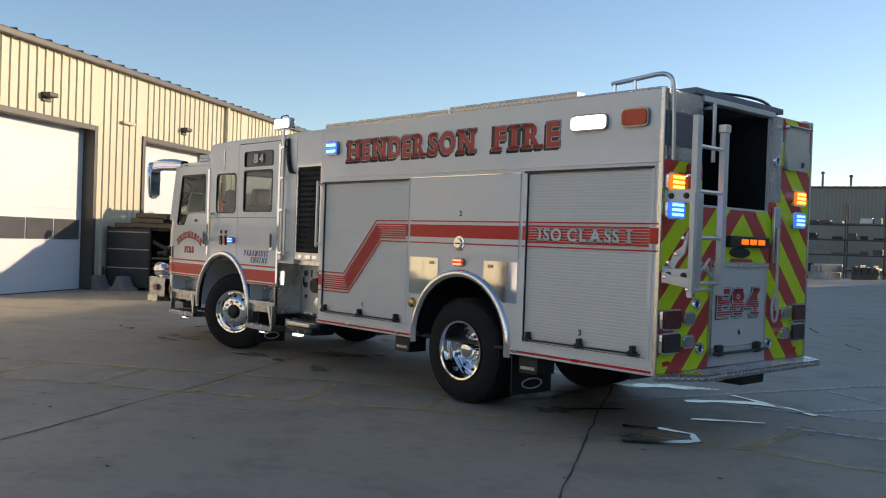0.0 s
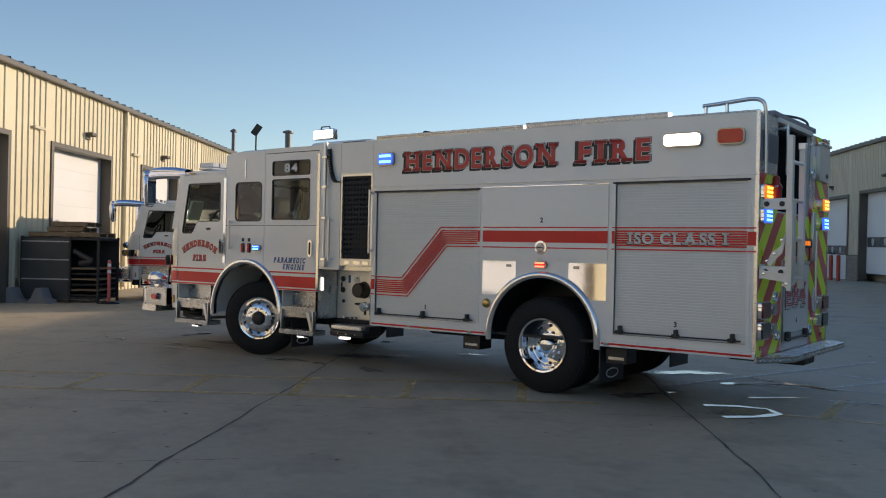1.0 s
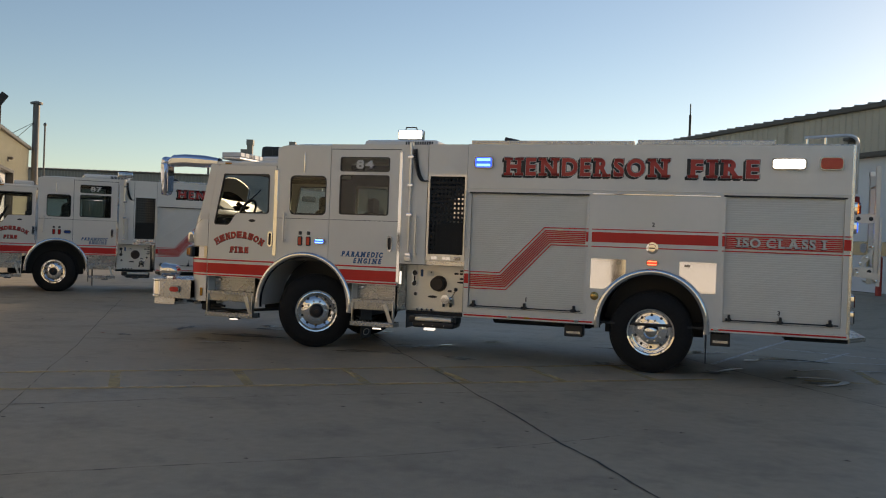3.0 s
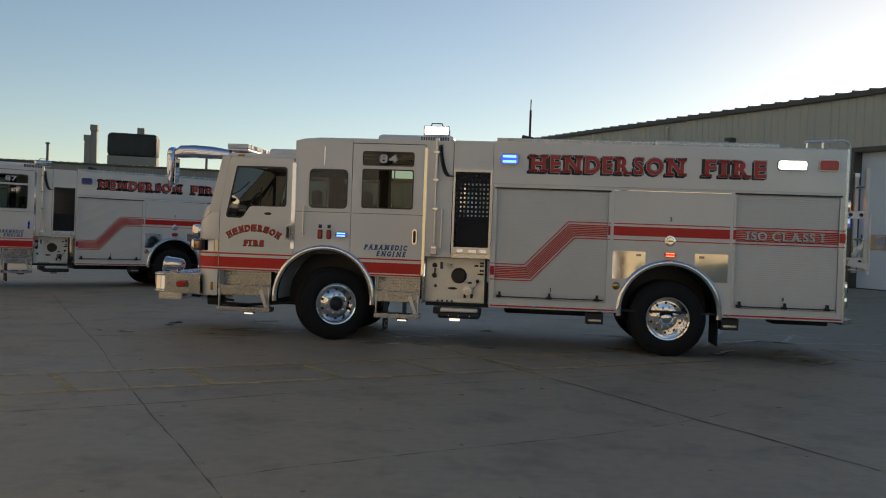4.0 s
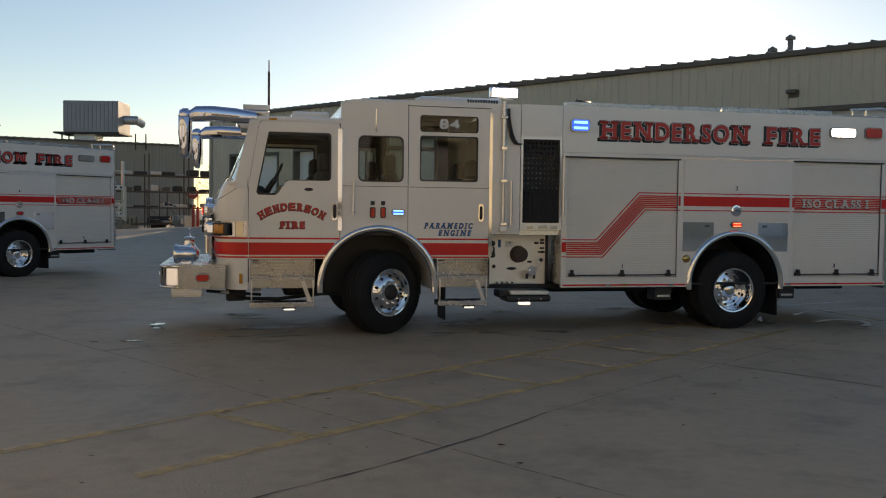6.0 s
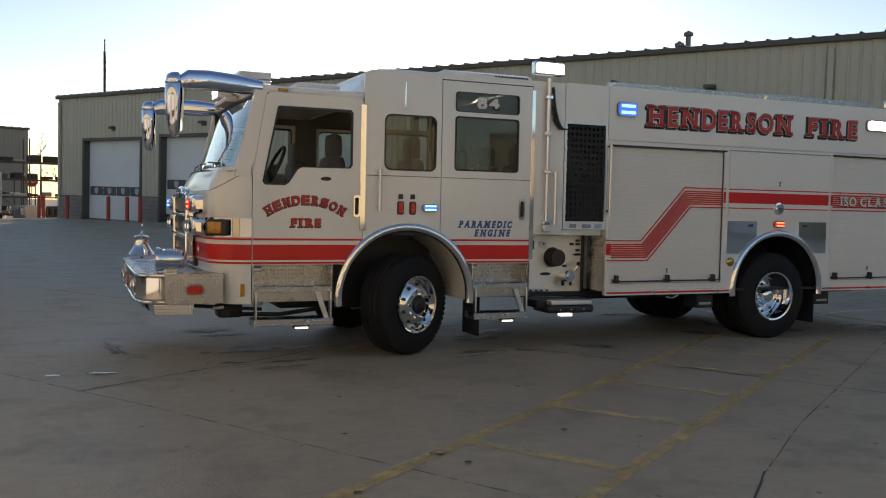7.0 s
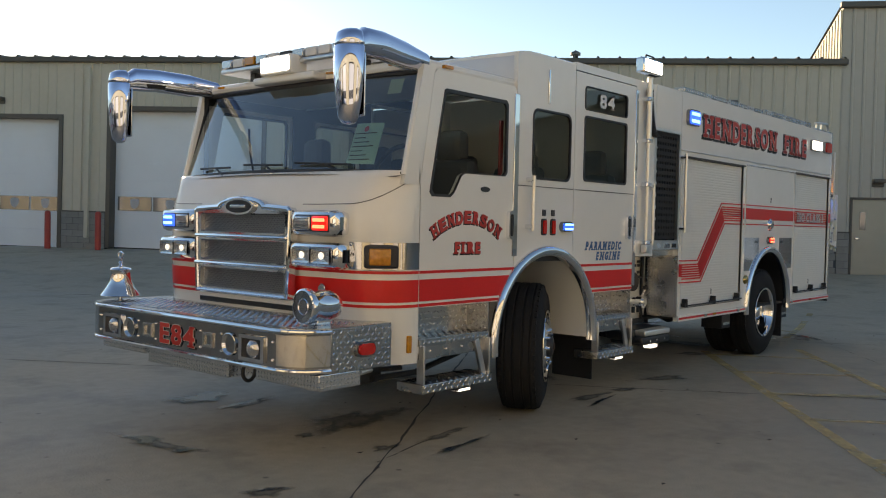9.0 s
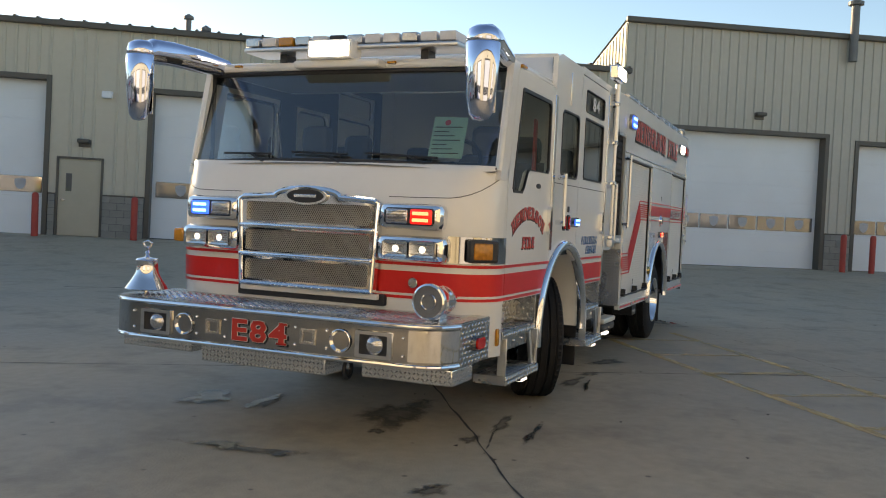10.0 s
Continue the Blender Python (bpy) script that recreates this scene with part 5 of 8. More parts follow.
    v = part("valve", join(tube([(-2.82, 0.38, 0.79), (-2.82, 0.26, 0.79)], 0.05), tube([(-2.82, 0.27, 0.79), (-2.82, 0.21, 0.79)], 0.065), tube([(-2.82, 0.22, 0.79), (-2.82, 0.19, 0.79)], 0.035), tube([(-2.86, 0.29, 0.78), (-2.74, 0.29, 0.80)], 0.03), tube([(-2.68, 0.26, 0.92), (-2.75, 0.29, 0.80)], 0.010)), CHROME, pp)
    for x in (-2.86, -2.76):
        part("drain_pipe", tube([(x, 0.30, 0.74), (x, 0.30, 0.68)], 0.018), BLACK, v)
    part("valve_knob", moved(lathe([(0, -0.03), (0.025, -0.015), (0.025, 0.015), (0, 0.03)], 12), Matrix.Translation((-2.68, 0.26, 0.93))), BLACK, v)
    for i, (x, z) in enumerate(((-2.63, 1.19), (-2.63, 1.15), (-2.63, 1.08), (-2.63, 1.03), (-2.71, 1.15), (-2.80, 0.90))):
        part("label_plate", one_box(x - 0.03, x + 0.03, 0.374, 0.38, z - 0.014, z + 0.014, 0.002), CABIN, pp)
    wl = part("notice", one_box(-3.14, -3.04, 0.375, 0.38, 1.10, 1.18, 0.002), SILVER_VINYL, pp)
    part("notice_mark", one_box(-3.09, -3.07, 0.373, 0.376, 1.145, 1.165, 0), BLACK_VINYL, wl)
    bl = part("notice", one_box(-3.24, -3.20, 0.375, 0.38, 1.09, 1.19, 0.002), BLUE_VINYL, pp)
    part("handle", tube([(-2.68, 0.38, 1.03), (-2.68, 0.34, 1.03), (-2.60, 0.34, 1.03)], 0.009), BLACK, pp)
    part("lever", tube([(-3.31, 0.38, 0.98), (-3.31, 0.32, 1.0), (-3.31, 0.32, 1.10)], 0.012), BLACK, pp)
    part("name_plate", plate([(-3.05 + 0.07 * math.cos(radians(a)), 0.81 + 0.018 * math.sin(radians(a))) for a in range(0, 360, 20)], (), 0.006, 0.374), BLACK_VINYL, pp)
    for i in range(4):
        part("drain_valve", tube([(-3.26 + i * 0.07, 0.38, 0.635), (-3.26 + i * 0.07, 0.33, 0.625)], 0.016), CHROME, pp)
    pf = part("pump_step", one_box(-3.18, -2.655, -0.01, 0.34, 0.49, 0.545, 0.014), SATIN, truck, "fold-down running board")
    part("pump_step_frame", join(one_box(-3.22, -2.62, 0.0, 0.36, 0.40, 0.488, 0.03), one_box(-3.30, -2.61, 0.10, 0.36, 0.45, 0.55, 0.02)), BLACK, pf)
    for x in (-3.06, -2.92, -2.76):
        part("bolt", moved(lathe([(0.0, 0.008), (0.008, 0.006), (0.010, 0.0)], 10), Matrix.Translation((x, 0.0, 0.44)) @ OUT), CHROME, pf)
    part("step_lamp", one_box(-3.05, -2.90, 0.0, 0.08, 0.366, 0.398, 0.008), STEP_LIT, pf)
    # corner next to the pump: plate on the cab's rear edge and on the body's front
    part("cab_plate", one_box(-3.458, -3.450, 0.02, 0.38, 0.60, 1.26, 0.002), SHEET, truck)
    part("tread_pattern", lugs(0.03, 0.37, 0.61, 1.25, Matrix(((0, 0, 1, -3.4495), (1, 0, 0, 0), (0, 1, 0, 0), (0, 0, 0, 1))), 0.03, 0.0135, 0.0044), LUG, truck.children[-1])
    part("body_front_plate", one_box(-2.512, -2.504, 0.0, 0.36, 0.63, 1.26, 0.002), SHEET, truck)
    part("tread_pattern", lugs(0.01, 0.35, 0.64, 1.25, Matrix(((0, 0, -1, -2.5125), (1, 0, 0, 0), (0, 1, 0, 0), (0, 0, 0, 1))), 0.03, 0.0135, 0.0044), LUG, truck.children[-1])
    # black bar that draws the shade of the gap right of the panel
    part("panel_edge", one_box(-2.585, -2.552, 0.355, 0.385, 0.60, 1.26, 0.003), BLACK, pp)
    part("cab_underside", one_box(-3.46, -3.07, 0.05, WIDE - 0.05, 1.262, 1.272, 0), BLACK, truck)
    part("pilot_lamp", one_box(-3.448, -3.43, 0.06, 0.10, 0.98, 1.16, 0.006), STEP_LIT, truck)
    # -- crosslay opening with its net
    part("crosslay_top", plate(rect(-3.06, -2.505, 2.52, 2.93), (), 0.03, 0.0), PAINT, truck)
    ol = part("crosslay_frame", plate(rect(-3.06, -2.505, 1.33, 2.52), (rect(-3.03, -2.535, 1.42, 2.49),), 0.03, 0.002), ALU, truck)
    part("hose_load", one_box(-3.00, -2.55, 0.14, 2.42, 1.40, 1.83, 0.03), NET, ol, "folded dark attack hose")
    for x0, x1 in ((-3.066, -3.056), (-2.514, -2.504)):
        part("crosslay_lining", one_box(x0, x1, 0.04, 2.56, 1.405, 2.90, 0), BLACK, ol)
    part("crosslay_ceiling", one_box(-3.055, -2.515, 0.04, 2.56, 2.53, 2.56, 0), BLACK, ol)
    for i, w in enumerate((0.09, 0.12, 0.10)):
        part("label_plate", one_box(-2.98 + i * 0.16, -2.98 + i * 0.16 + w, -0.003, 0.002, 1.345, 1.39, 0.002), CHROME, ol)
    part("crosslay_floor", one_box(-3.03, -2.53, 0.03, 2.5, 1.33, 1.40, 0), STEEL, ol)
    net = bmesh.new()
    for i in range(10):
        x = -3.03 + i * 0.0545
        box(net, x - 0.015, x + 0.015, 0.03, 0.036, 1.43, 2.49)
    for j in range(17):
        z = 1.45 + j * 0.064
        box(net, -3.03, -2.54, 0.028, 0.034, z - 0.018, z + 0.018)
    box(net, -2.86, -2.54, 0.04, 0.05, 1.43, 1.86)
    part("net", net, NET, ol, "black webbing net with square openings")
    for i in range(9):
        part("net_hook", one_box(-3.05, -3.03, -0.008, 0.02, 1.5 + i * 0.115, 1.53 + i * 0.115, 0.004), ALU, ol)
    for x in (-2.50,):
        g = part("grab_rail", tube([(x, -0.06, 1.50), (x, -0.06, 2.30)], 0.016), ALU, truck)
        for z in (1.54, 2.26):
            part("stanchion", tube([(x, 0.0, z), (x, -0.062, z)], 0.02), CHROME, g)
    # -- telescopic flood lamp on its pole
    pole = part("flood_pole", join(tube([(-3.30, -0.05, 1.36), (-3.30, -0.05, 2.35)], 0.018), tube([(-3.30, -0.05, 2.33), (-3.30, -0.05, 2.95)], 0.026)), ALU, truck)
    for z in (1.40, 1.95, 2.36, 2.75):
        part("clamp", one_box(-3.34, -3.26, -0.075, 0.0, z - 0.02, z + 0.02, 0.006), CHROME, pole)
    part("pole_foot", one_box(-3.345, -3.255, -0.08, -0.02, 1.30, 1.38, 0.01), ALU, pole)
    fl = part("flood_lamp", one_box(-3.50, -3.13, -0.09, 0.0, 2.98, 3.12, 0.015), CHROME, pole)
    part("lens", one_box(-3.48, -3.15, -0.10, -0.085, 2.995, 3.105, 0.006), WHITE_LIT if lit else CLEAR_LED, fl, "bright white LED lens")
    part("handle", tube([(-3.40, -0.045, 3.12), (-3.385, -0.045, 3.155), (-3.245, -0.045, 3.155), (-3.23, -0.045, 3.12)], 0.009), BLACK, fl)
    co = []
    for i in range(211):
        f = i / 210
        co.append((-3.25 + 0.17 * f ** 1.6 + 0.026 * math.cos(i * 0.9), -0.03 + 0.026 * math.sin(i * 0.9), 2.86 - 0.44 * math.sin(0.5 * math.pi * min(1.0, f * 1.12))))
    part("coiled_cord", tube(co, 0.0075, res=1), BLACK, pole)
    # -- body side with wheel arch
    r = 0.705
    holes = [rect(-2.43, -0.87, 0.72, 2.265), rect(0.87, 2.24, 0.72, 2.285)]
    out = [(-2.50, 0.59), (-r, 0.59), *[(x, z) for x, z in arc(AXR, LOW, r, 180, 0, 30)], (r, 0.59), (2.33, 0.59), (2.33, 2.935), (-2.50, 2.935)]
    side = part("body_side", plate(out, holes, 0.04, 0.0), PAINT, truck)
    part("body_side", plate(out, (), 0.04, WIDE - 0.04), PAINT, truck)
    arch_ring(AXR, r, truck, inner=BLACK)
    arch_ring(AXR, r, truck, inner=BLACK, from_side=-1)
    shutter(truck, -2.43, -0.87, 0.72, 2.265, "closed satin roller shutter with a red stripe")
    shutter(truck, 0.87, 2.24, 0.72, 2.285, "closed satin roller shutter with red lines")
    part("body_front", plate(rect(0.03, WIDE - 0.03, 0.63, 2.93), (), 0.03, -2.485, "yz"), PAINT, truck)
    part("body_floor", one_box(-2.47, 2.3, 0.05, WIDE - 0.05, 0.605, 0.63, 0), DARK, truck)
    mp = part("hatch_panel", plate(rect(-0.79, 0.79, 1.485, 2.285), (), 0.014, -0.013), PAINT, truck)
    part("hatch_lip", one_box(-0.80, 0.80, -0.018, 0.0, 2.285, 2.30, 0.003), CHROME, mp)
    part("body_trim", one_box(-2.50, 2.33, -0.014, 0.0, 2.335, 2.345, 0.003), ALU, truck)
    for x0, x1 in ((-2.50, -0.72), (0.72, 2.33)):
        t = part("rub_rail", one_box(x0, x1, -0.016, 0.0, 0.585, 0.645, 0.004), PAINT, truck)
        part("stripe", one_box(x0 + 0.02, x1 - 0.02, -0.02, -0.014, 0.606, 0.626, 0), RED, t)
        part("reflector", one_box((x0 + x1) / 2 - 0.04, (x0 + x1) / 2 + 0.04, -0.023, -0.016, 0.603, 0.629, 0.002), AMBER_LENS if x0 < 0 else RED_LENS, t)
    for x in (-1.85, -0.95, 0.8):
        part("trim_lamp", one_box(x - 0.03, x + 0.03, -0.03, -0.012, 0.60, 0.63, 0.004), CLEAR_LED, truck)
    for x0, x1 in ((-0.79, -0.34), (0.33, 0.78)):
        ri = 0.735
        def z_at(x):
            return LOW + math.sqrt(max(ri * ri - x * x, 0.0)) if abs(x) < ri else 1.06
        xs = [x0 + (x1 - x0) * i / 10 for i in range(11)]
        low = [(x, max(1.06, z_at(x))) for x in xs]
        part("mirror_panel", plate(low + [(x1, 1.45), (x0, 1.45)], (), 0.006, -0.006), CHROME, truck, "polished stainless wheel-arch panel")
        lx0 = x1 - 0.13 if x0 < 0 else x0 + 0.06
        part("panel_latch", one_box(lx0, lx0 + 0.07, -0.012, -0.005, 1.385, 1.415, 0.003), DARK_CHROME, truck.children[-1])
    # -- body lamps
    lamp("side_warning_lamp", -2.275, 2.685, 0.26, 0.165, 0.0, BLUE_LIT if lit else BLUE_LENS, truck)
    lamp("scene_lamp", 1.585, 2.705, 0.40, 0.145, 0.0, WHITE_LIT if lit else CLEAR_LED, truck)
    lamp("side_warning_lamp", 2.07, 2.715, 0.27, 0.16, 0.0, RED_LENS, truck)
    lamp("arch_warning_lamp", -0.01, 1.42, 0.16, 0.085, 0.0, RED_LIT if lit else RED_LENS, truck)
    cap = part("fuel_cap", moved(lathe([(0.0, 0.03), (0.045, 0.03), (0.05, 0.024), (0.052, 0.012), (0.075, 0.01), (0.08, 0.0)], 28), Matrix.Translation((-0.015, -0.013, 1.61)) @ OUT), CHROME, mp)
    part("cap_slot", one_box(-0.05, 0.02, -0.05, -0.04, 1.603, 1.617, 0.003), BLACK, cap)
    part("shore_plug", moved(lathe([(0.0, 0.03), (0.03, 0.03), (0.05, 0.02), (0.055, 0.0)], 24), Matrix.Translation((-0.73, 0.0, 0.96)) @ OUT), GOLD, truck)
    for s, x, z in (("1", -1.645, 0.835), ("2", -0.03, 1.885), ("3", 1.52, 0.835)):
        part("letter", moved(lettering(s, 0.055, None, 0.03, 0.05, 0.003), Matrix.Translation((x, -0.013 if s == "2" else 0.018, z))), BLACK_VINYL, truck)
    for x, y in ((-1.0, 0.1), (0.86, 0.1)):
        b = part("chock_rack", one_box(x - 0.12, x + 0.12, y, y + 0.25, 0.40, 0.56, 0.008), BLACK, truck)
        part("chock_slot", one_box(x - 0.09, x + 0.09, y - 0.004, y, 0.44, 0.47, 0), STEEL, b)
    # -- side stripes
    yl = 0.0145
    for z0, z1 in ((1.825, 1.838), (1.665, 1.795), (1.60, 1.613)):
        part("stripe", plate(rect(-0.79, 0.79, z0, z1), (), 0.003, -0.0165), RED, mp)
        part("stripe", plate(rect(-0.865, -0.835, z0, z1), (), 0.003, -0.012), RED, truck)
        part("stripe", plate(rect(0.835, 0.868, z0, z1), (), 0.003, -0.012), RED, truck)
        part("stripe", plate(rect(2.245, 2.325, z0, z1), (), 0.003, -0.012), RED, truck)
        part("stripe", plate(rect(-2.495, -2.435, z0 - 0.62, z1 - 0.62), (), 0.003, -0.012), RED, truck)
    def band(o0, o1):
        """A stripe that steps down from the rear to the front of the forward shutter."""
        top = [(-0.875, 1.60), (-1.325, 1.60), (-1.915, 0.975), (-2.425, 0.975)]
        def off(o):
            k = o * 0.42
            return [(-0.875, 1.60 + o), (-1.325 - k, 1.60 + o), (-1.915 - k, 0.975 + o), (-2.425, 0.975 + o)]
        return off(o0) + off(o1)[::-1]
    ed = [(0.0, 0.013), (0.225, 0.238)]
    n = 7
    for i in range(n):
        a = 0.036 + i * (0.172 / n)
        ed.append((a, a + 0.0152))
    for a, b in ed:
        part("stripe", plate(band(a, b), (), 0.006, 0.012), RED, truck)
    ed = [(1.60, 1.613), (1.825, 1.838)] + [(1.640 + i * 0.0245, 1.640 + i * 0.0245 + 0.0165) for i in range(7)]
    for a, b in ed:
        part("stripe", plate(rect(0.875, 2.235, a, b), (), 0.006, 0.012), RED, truck)
    letters(truck, "ISO CLASS 1", 0.118, 1.06, Matrix.Translation((1.0, 0.010, 1.662)), ((-0.006, -0.006, 0.0, BLACK_VINYL), (0.0, 0.0, 0.002, SILVER_VINYL)), 0.035, 0.13)
    layers = ((-0.027, -0.025, 0.0, BLACK_VINYL, 0.002), (-0.013, -0.012, 0.0012, BLACK_VINYL, 0.003), (0.0, 0.0, 0.0024, BLACK_VINYL, 0.006), (0.0, 0.0, 0.0036, SILVER_VINYL, 0.0), (0.0, 0.0, 0.0048, LETTER_RED, -0.0035))
    letters(truck, "HENDERSON", 0.245, 2.17, Matrix.Translation((-2.0, 0.0, 2.515)), layers, 0.052, 0.13, gap=0.11)
    letters(truck, "FIRE", 0.24, 0.87, Matrix.Translation((0.38, 0.0, 2.515)), layers, 0.052, 0.13, gap=0.11)
    # -- roof of the body
    for x0, x1, z1 in ((-2.46, -0.29, 2.985), (-0.25, 1.42, 3.0), (1.42, 2.33, 2.955)):
        part("roof_rail", one_box(x0, x1, 0.0, 0.12, 2.93, z1, 0.006), SHEET, truck, "tread-plate catwalk edge")
        rr = truck.children[-1]
        part("tread_pattern", lugs(x0 + 0.01, x1 - 0.01, 2.932, z1 - 0.002, Matrix.Translation((0, -0.001, 0)) @ FACE_Y, 0.027, 0.0145, 0.0055), LUG, rr)
        part("roof_rail", one_box(x0, x1, WIDE - 0.12, WIDE, 2.93, z1, 0.012), PLATE, truck)
    part("body_roof", one_box(-2.5, 2.30, 0.1, WIDE - 0.1, 2.90, 2.94, 0), PLATE, truck)
    part("hose_cover", one_box(-0.3, 2.345, 0.45, 1.98, 2.952, 3.008, 0.01), GREY_PANEL, truck, "grey cover over the hose bed")
    part("deck_gun", join(tube([(-2.05, 0.55, 2.94), (-2.05, 0.55, 3.05)], 0.05), tube([(-2.12, 0.55, 3.06), (-1.92, 0.55, 3.02)], 0.04)), BLACK, truck)
    for y in (0.55, 2.05):
        part("cover_rail", tube([(-0.2, y, 2.99), (2.25, y, 2.99)], 0.014), ALU, truck)
    # -- rear
    rear_out = rect(0.03, WIDE - 0.03, 0.62, 2.93)
    hose = rect(0.58, 1.76, 2.02, 2.915)
    rp = part("rear_wall", plate(rear_out, (hose, ), 0.03, 2.318, "yz"), PAINT, truck)
    hb = part("hose_bed", one_box(-0.5, 2.30, 0.5, 1.85, 1.96, 2.01, 0), HOSE_BED, rp, "open black hose bed")
    part("hose_bed_end", one_box(-0.5, -0.46, 0.5, 1.85, 2.012, 2.9, 0), HOSE_BED, rp)
    for y in (0.54, 1.77):
        part("hose_bed_side", one_box(-0.455, 2.30, y, y + 0.03, 2.012, 2.92, 0), HOSE_BED, rp)
    part("corner_trim", one_box(2.305, 2.345, -0.006, 0.012, 0.60, 2.95, 0.004), STEEL, truck)
    part("corner_trim", one_box(2.305, 2.345, WIDE - 0.012, WIDE + 0.006, 0.60, 2.95, 0.004), STEEL, truck)
    X = 2.337
    part("rear_plate", plate(rect(0.02, 0.57, 2.365, 2.94), (), 0.006, X, "yz"), SHEET, rp)
    side_plate = part("rear_plate", plate(rect(1.77, 1.99, 2.11, 2.92), (), 0.006, X, "yz"), SHEET, rp)
    part("tread_pattern", lugs(1.775, 1.985, 2.115, 2.915, Matrix(((0, 0, 1, X + 0.001), (1, 0, 0, 0), (0, 1, 0, 0), (0, 0, 0, 1))), 0.03, 0.0145, 0.005), LUG, side_plate)
    part("tread_pattern", lugs(0.03, 0.56, 2.37, 2.935, Matrix(((0, 0, 1, X + 0.001), (1, 0, 0, 0), (0, 1, 0, 0), (0, 0, 0, 1))), 0.034, 0.0165, 0.0055), LUG, rp)
    lv = part("louvre", plate(rect(0.03, 0.56, 2.48, 2.76), (), 0.006, X + 0.008, "yz"), GREY_PANEL, rp, "grey ribbed vent panel")
    for i in range(13):
        part("louvre_slat", one_box(X + 0.010, X + 0.018, 0.05, 0.54, 2.493 + i * 0.0205, 2.503 + i * 0.0205, 0.002), GREY_PANEL, lv)
    chevrons(rp, [(0.02, 0.60, 0.605, 2.36), (0.60, 1.76, 1.53, 2.0), (1.766, 2.57, 0.605, 2.105), (2.0, 2.57, 2.105, 2.92), (0.60, 0.768, 0.605, 1.53)], X)
    bx = part("rear_cabinet", plate(rect(2.02, 2.46, 2.43, 2.83, 0.02), (), 0.05, X + 0.02, "yz"), ALU, rp)
    part("cabinet_lip", one_box(2.36, 2.40, 2.0, 2.48, 2.83, 2.86, 0.004), CHROME, bx)
    part("lettering", moved(lettering("10", 0.05, None, 0.03, 0.0, 0.003), Matrix.Translation((X + 0.048, 2.30, 2.47)) @ pose(0, 0, 0, 0, 0, 90)), BLACK_VINYL, bx)
    # rear shutter door
    rd = part("rear_door", plate(rect(0.77, 1.765, 0.61, 1.525), (), 0.03, X, "yz"), ALU, rp)
    rows = []
    for i in range(28):
        for q, xx in ((0.03, 2.3555), (0.5, 2.357), (0.97, 2.3555)):
            z = 0.66 + (1.49 - 0.66) * (i + q) / 28
            rows.append([(xx, 0.805, z), (xx, 1.725, z)])
    part("curtain", sheet(rows), SHUTTER, rd)
    part("door_head", one_box(2.335, 2.372, 0.78, 1.755, 1.485, 1.525, 0.004), STEEL, rd)
    part("lift_bar", tube([(2.39, 0.80, 0.725), (2.39, 1.74, 0.725)], 0.013), BLACK, rd)
    part("lift_rail", one_box(2.358, 2.368, 0.81, 1.72, 0.775, 0.782, 0.002), STEEL, rd)
    for y in (0.90, 1.56):
        part("latch", one_box(2.357, 2.405, y - 0.045, y + 0.045, 0.70, 0.80, 0.012), BLACK, rd)
        part("latch_tongue", one_box(2.36, 2.395, y + 0.035, y + 0.075, 0.70, 0.74, 0.008), BLACK, rd)
    to_rear = Matrix.Translation((2.361, 0.875, 1.045)) @ pose(0, 0, 0, 0, 0, 90)
    letters(rd, "E84", 0.25, 0.73, to_rear, ((-0.02, -0.02, 0.0, BLACK_VINYL, 0.004), (0.0, 0.0, 0.0012, BLUE_VINYL, 0.011), (0.0, 0.0, 0.0024, SILVER_VINYL, 0.007), (0.0, 0.0, 0.0036, LETTER_RED, -0.001)), 0.035, 0.10)
    lines = bmesh.new()
    for i in range(8):
        box(lines, 2.366, 2.3675, 0.86, 1.615, 1.03 + i * 0.021, 1.036 + i * 0.021 - 0.0004 * i)
    part("stripe", lines, SHUTTER, rd)
    part("letter", moved(lettering("6", 0.05, None, 0.03, 0.0, 0.003), Matrix.Translation((2.362, 1.25, 0.875)) @ pose(0, 0, 0, 0, 0, 90)), BLACK_VINYL, rd)
    ab = part("arrow_bar", one_box(2.34, 2.40, 1.0, 1.70, 1.665, 1.765, 0.01), BLACK, rp)
    for i in range(3):
        part("arrow_light", one_box(2.40, 2.408, 1.18 + i * 0.15, 1.30 + i * 0.15, 1.69, 1.74, 0.004), AMBER_LIT if lit else AMBER_LENS, ab)
    part("badge_panel", plate(rect(1.03, 1.53, 1.56, 1.662), (), 0.006, X + 0.006, "yz"), LIME, rp)
    oval = lambda ry, rz: [(1.245 + ry * math.cos(radians(a)), 1.615 + rz * math.sin(radians(a))) for a in range(0, 360, 12)]
    rb = part("rear_badge", plate(oval(0.175, 0.047), (), 0.01, X + 0.016, "yz"), BLACK, rp, "black oval badge with a silver rim")
    part("badge_rim", plate(oval(0.166, 0.041), (oval(0.154, 0.034),), 0.004, X + 0.018, "yz"), SILVER_VINYL, rb)
    part("badge_bar", plate(rect(1.15, 1.34, 1.603, 1.626, 0.01), (), 0.004, X + 0.018, "yz"), SILVER_VINYL, rb)
    # lamps
    for y, z, mt in ((0.152, 2.178, AMBER_LIT), (0.152, 1.952, BLUE_LIT), (2.30, 2.165, AMBER_LIT), (2.30, 1.95, BLUE_LIT)):
        if not lit:
            mt = RED_LENS
        rear_lamp(rp, y, z, 0.25, 0.16, mt)
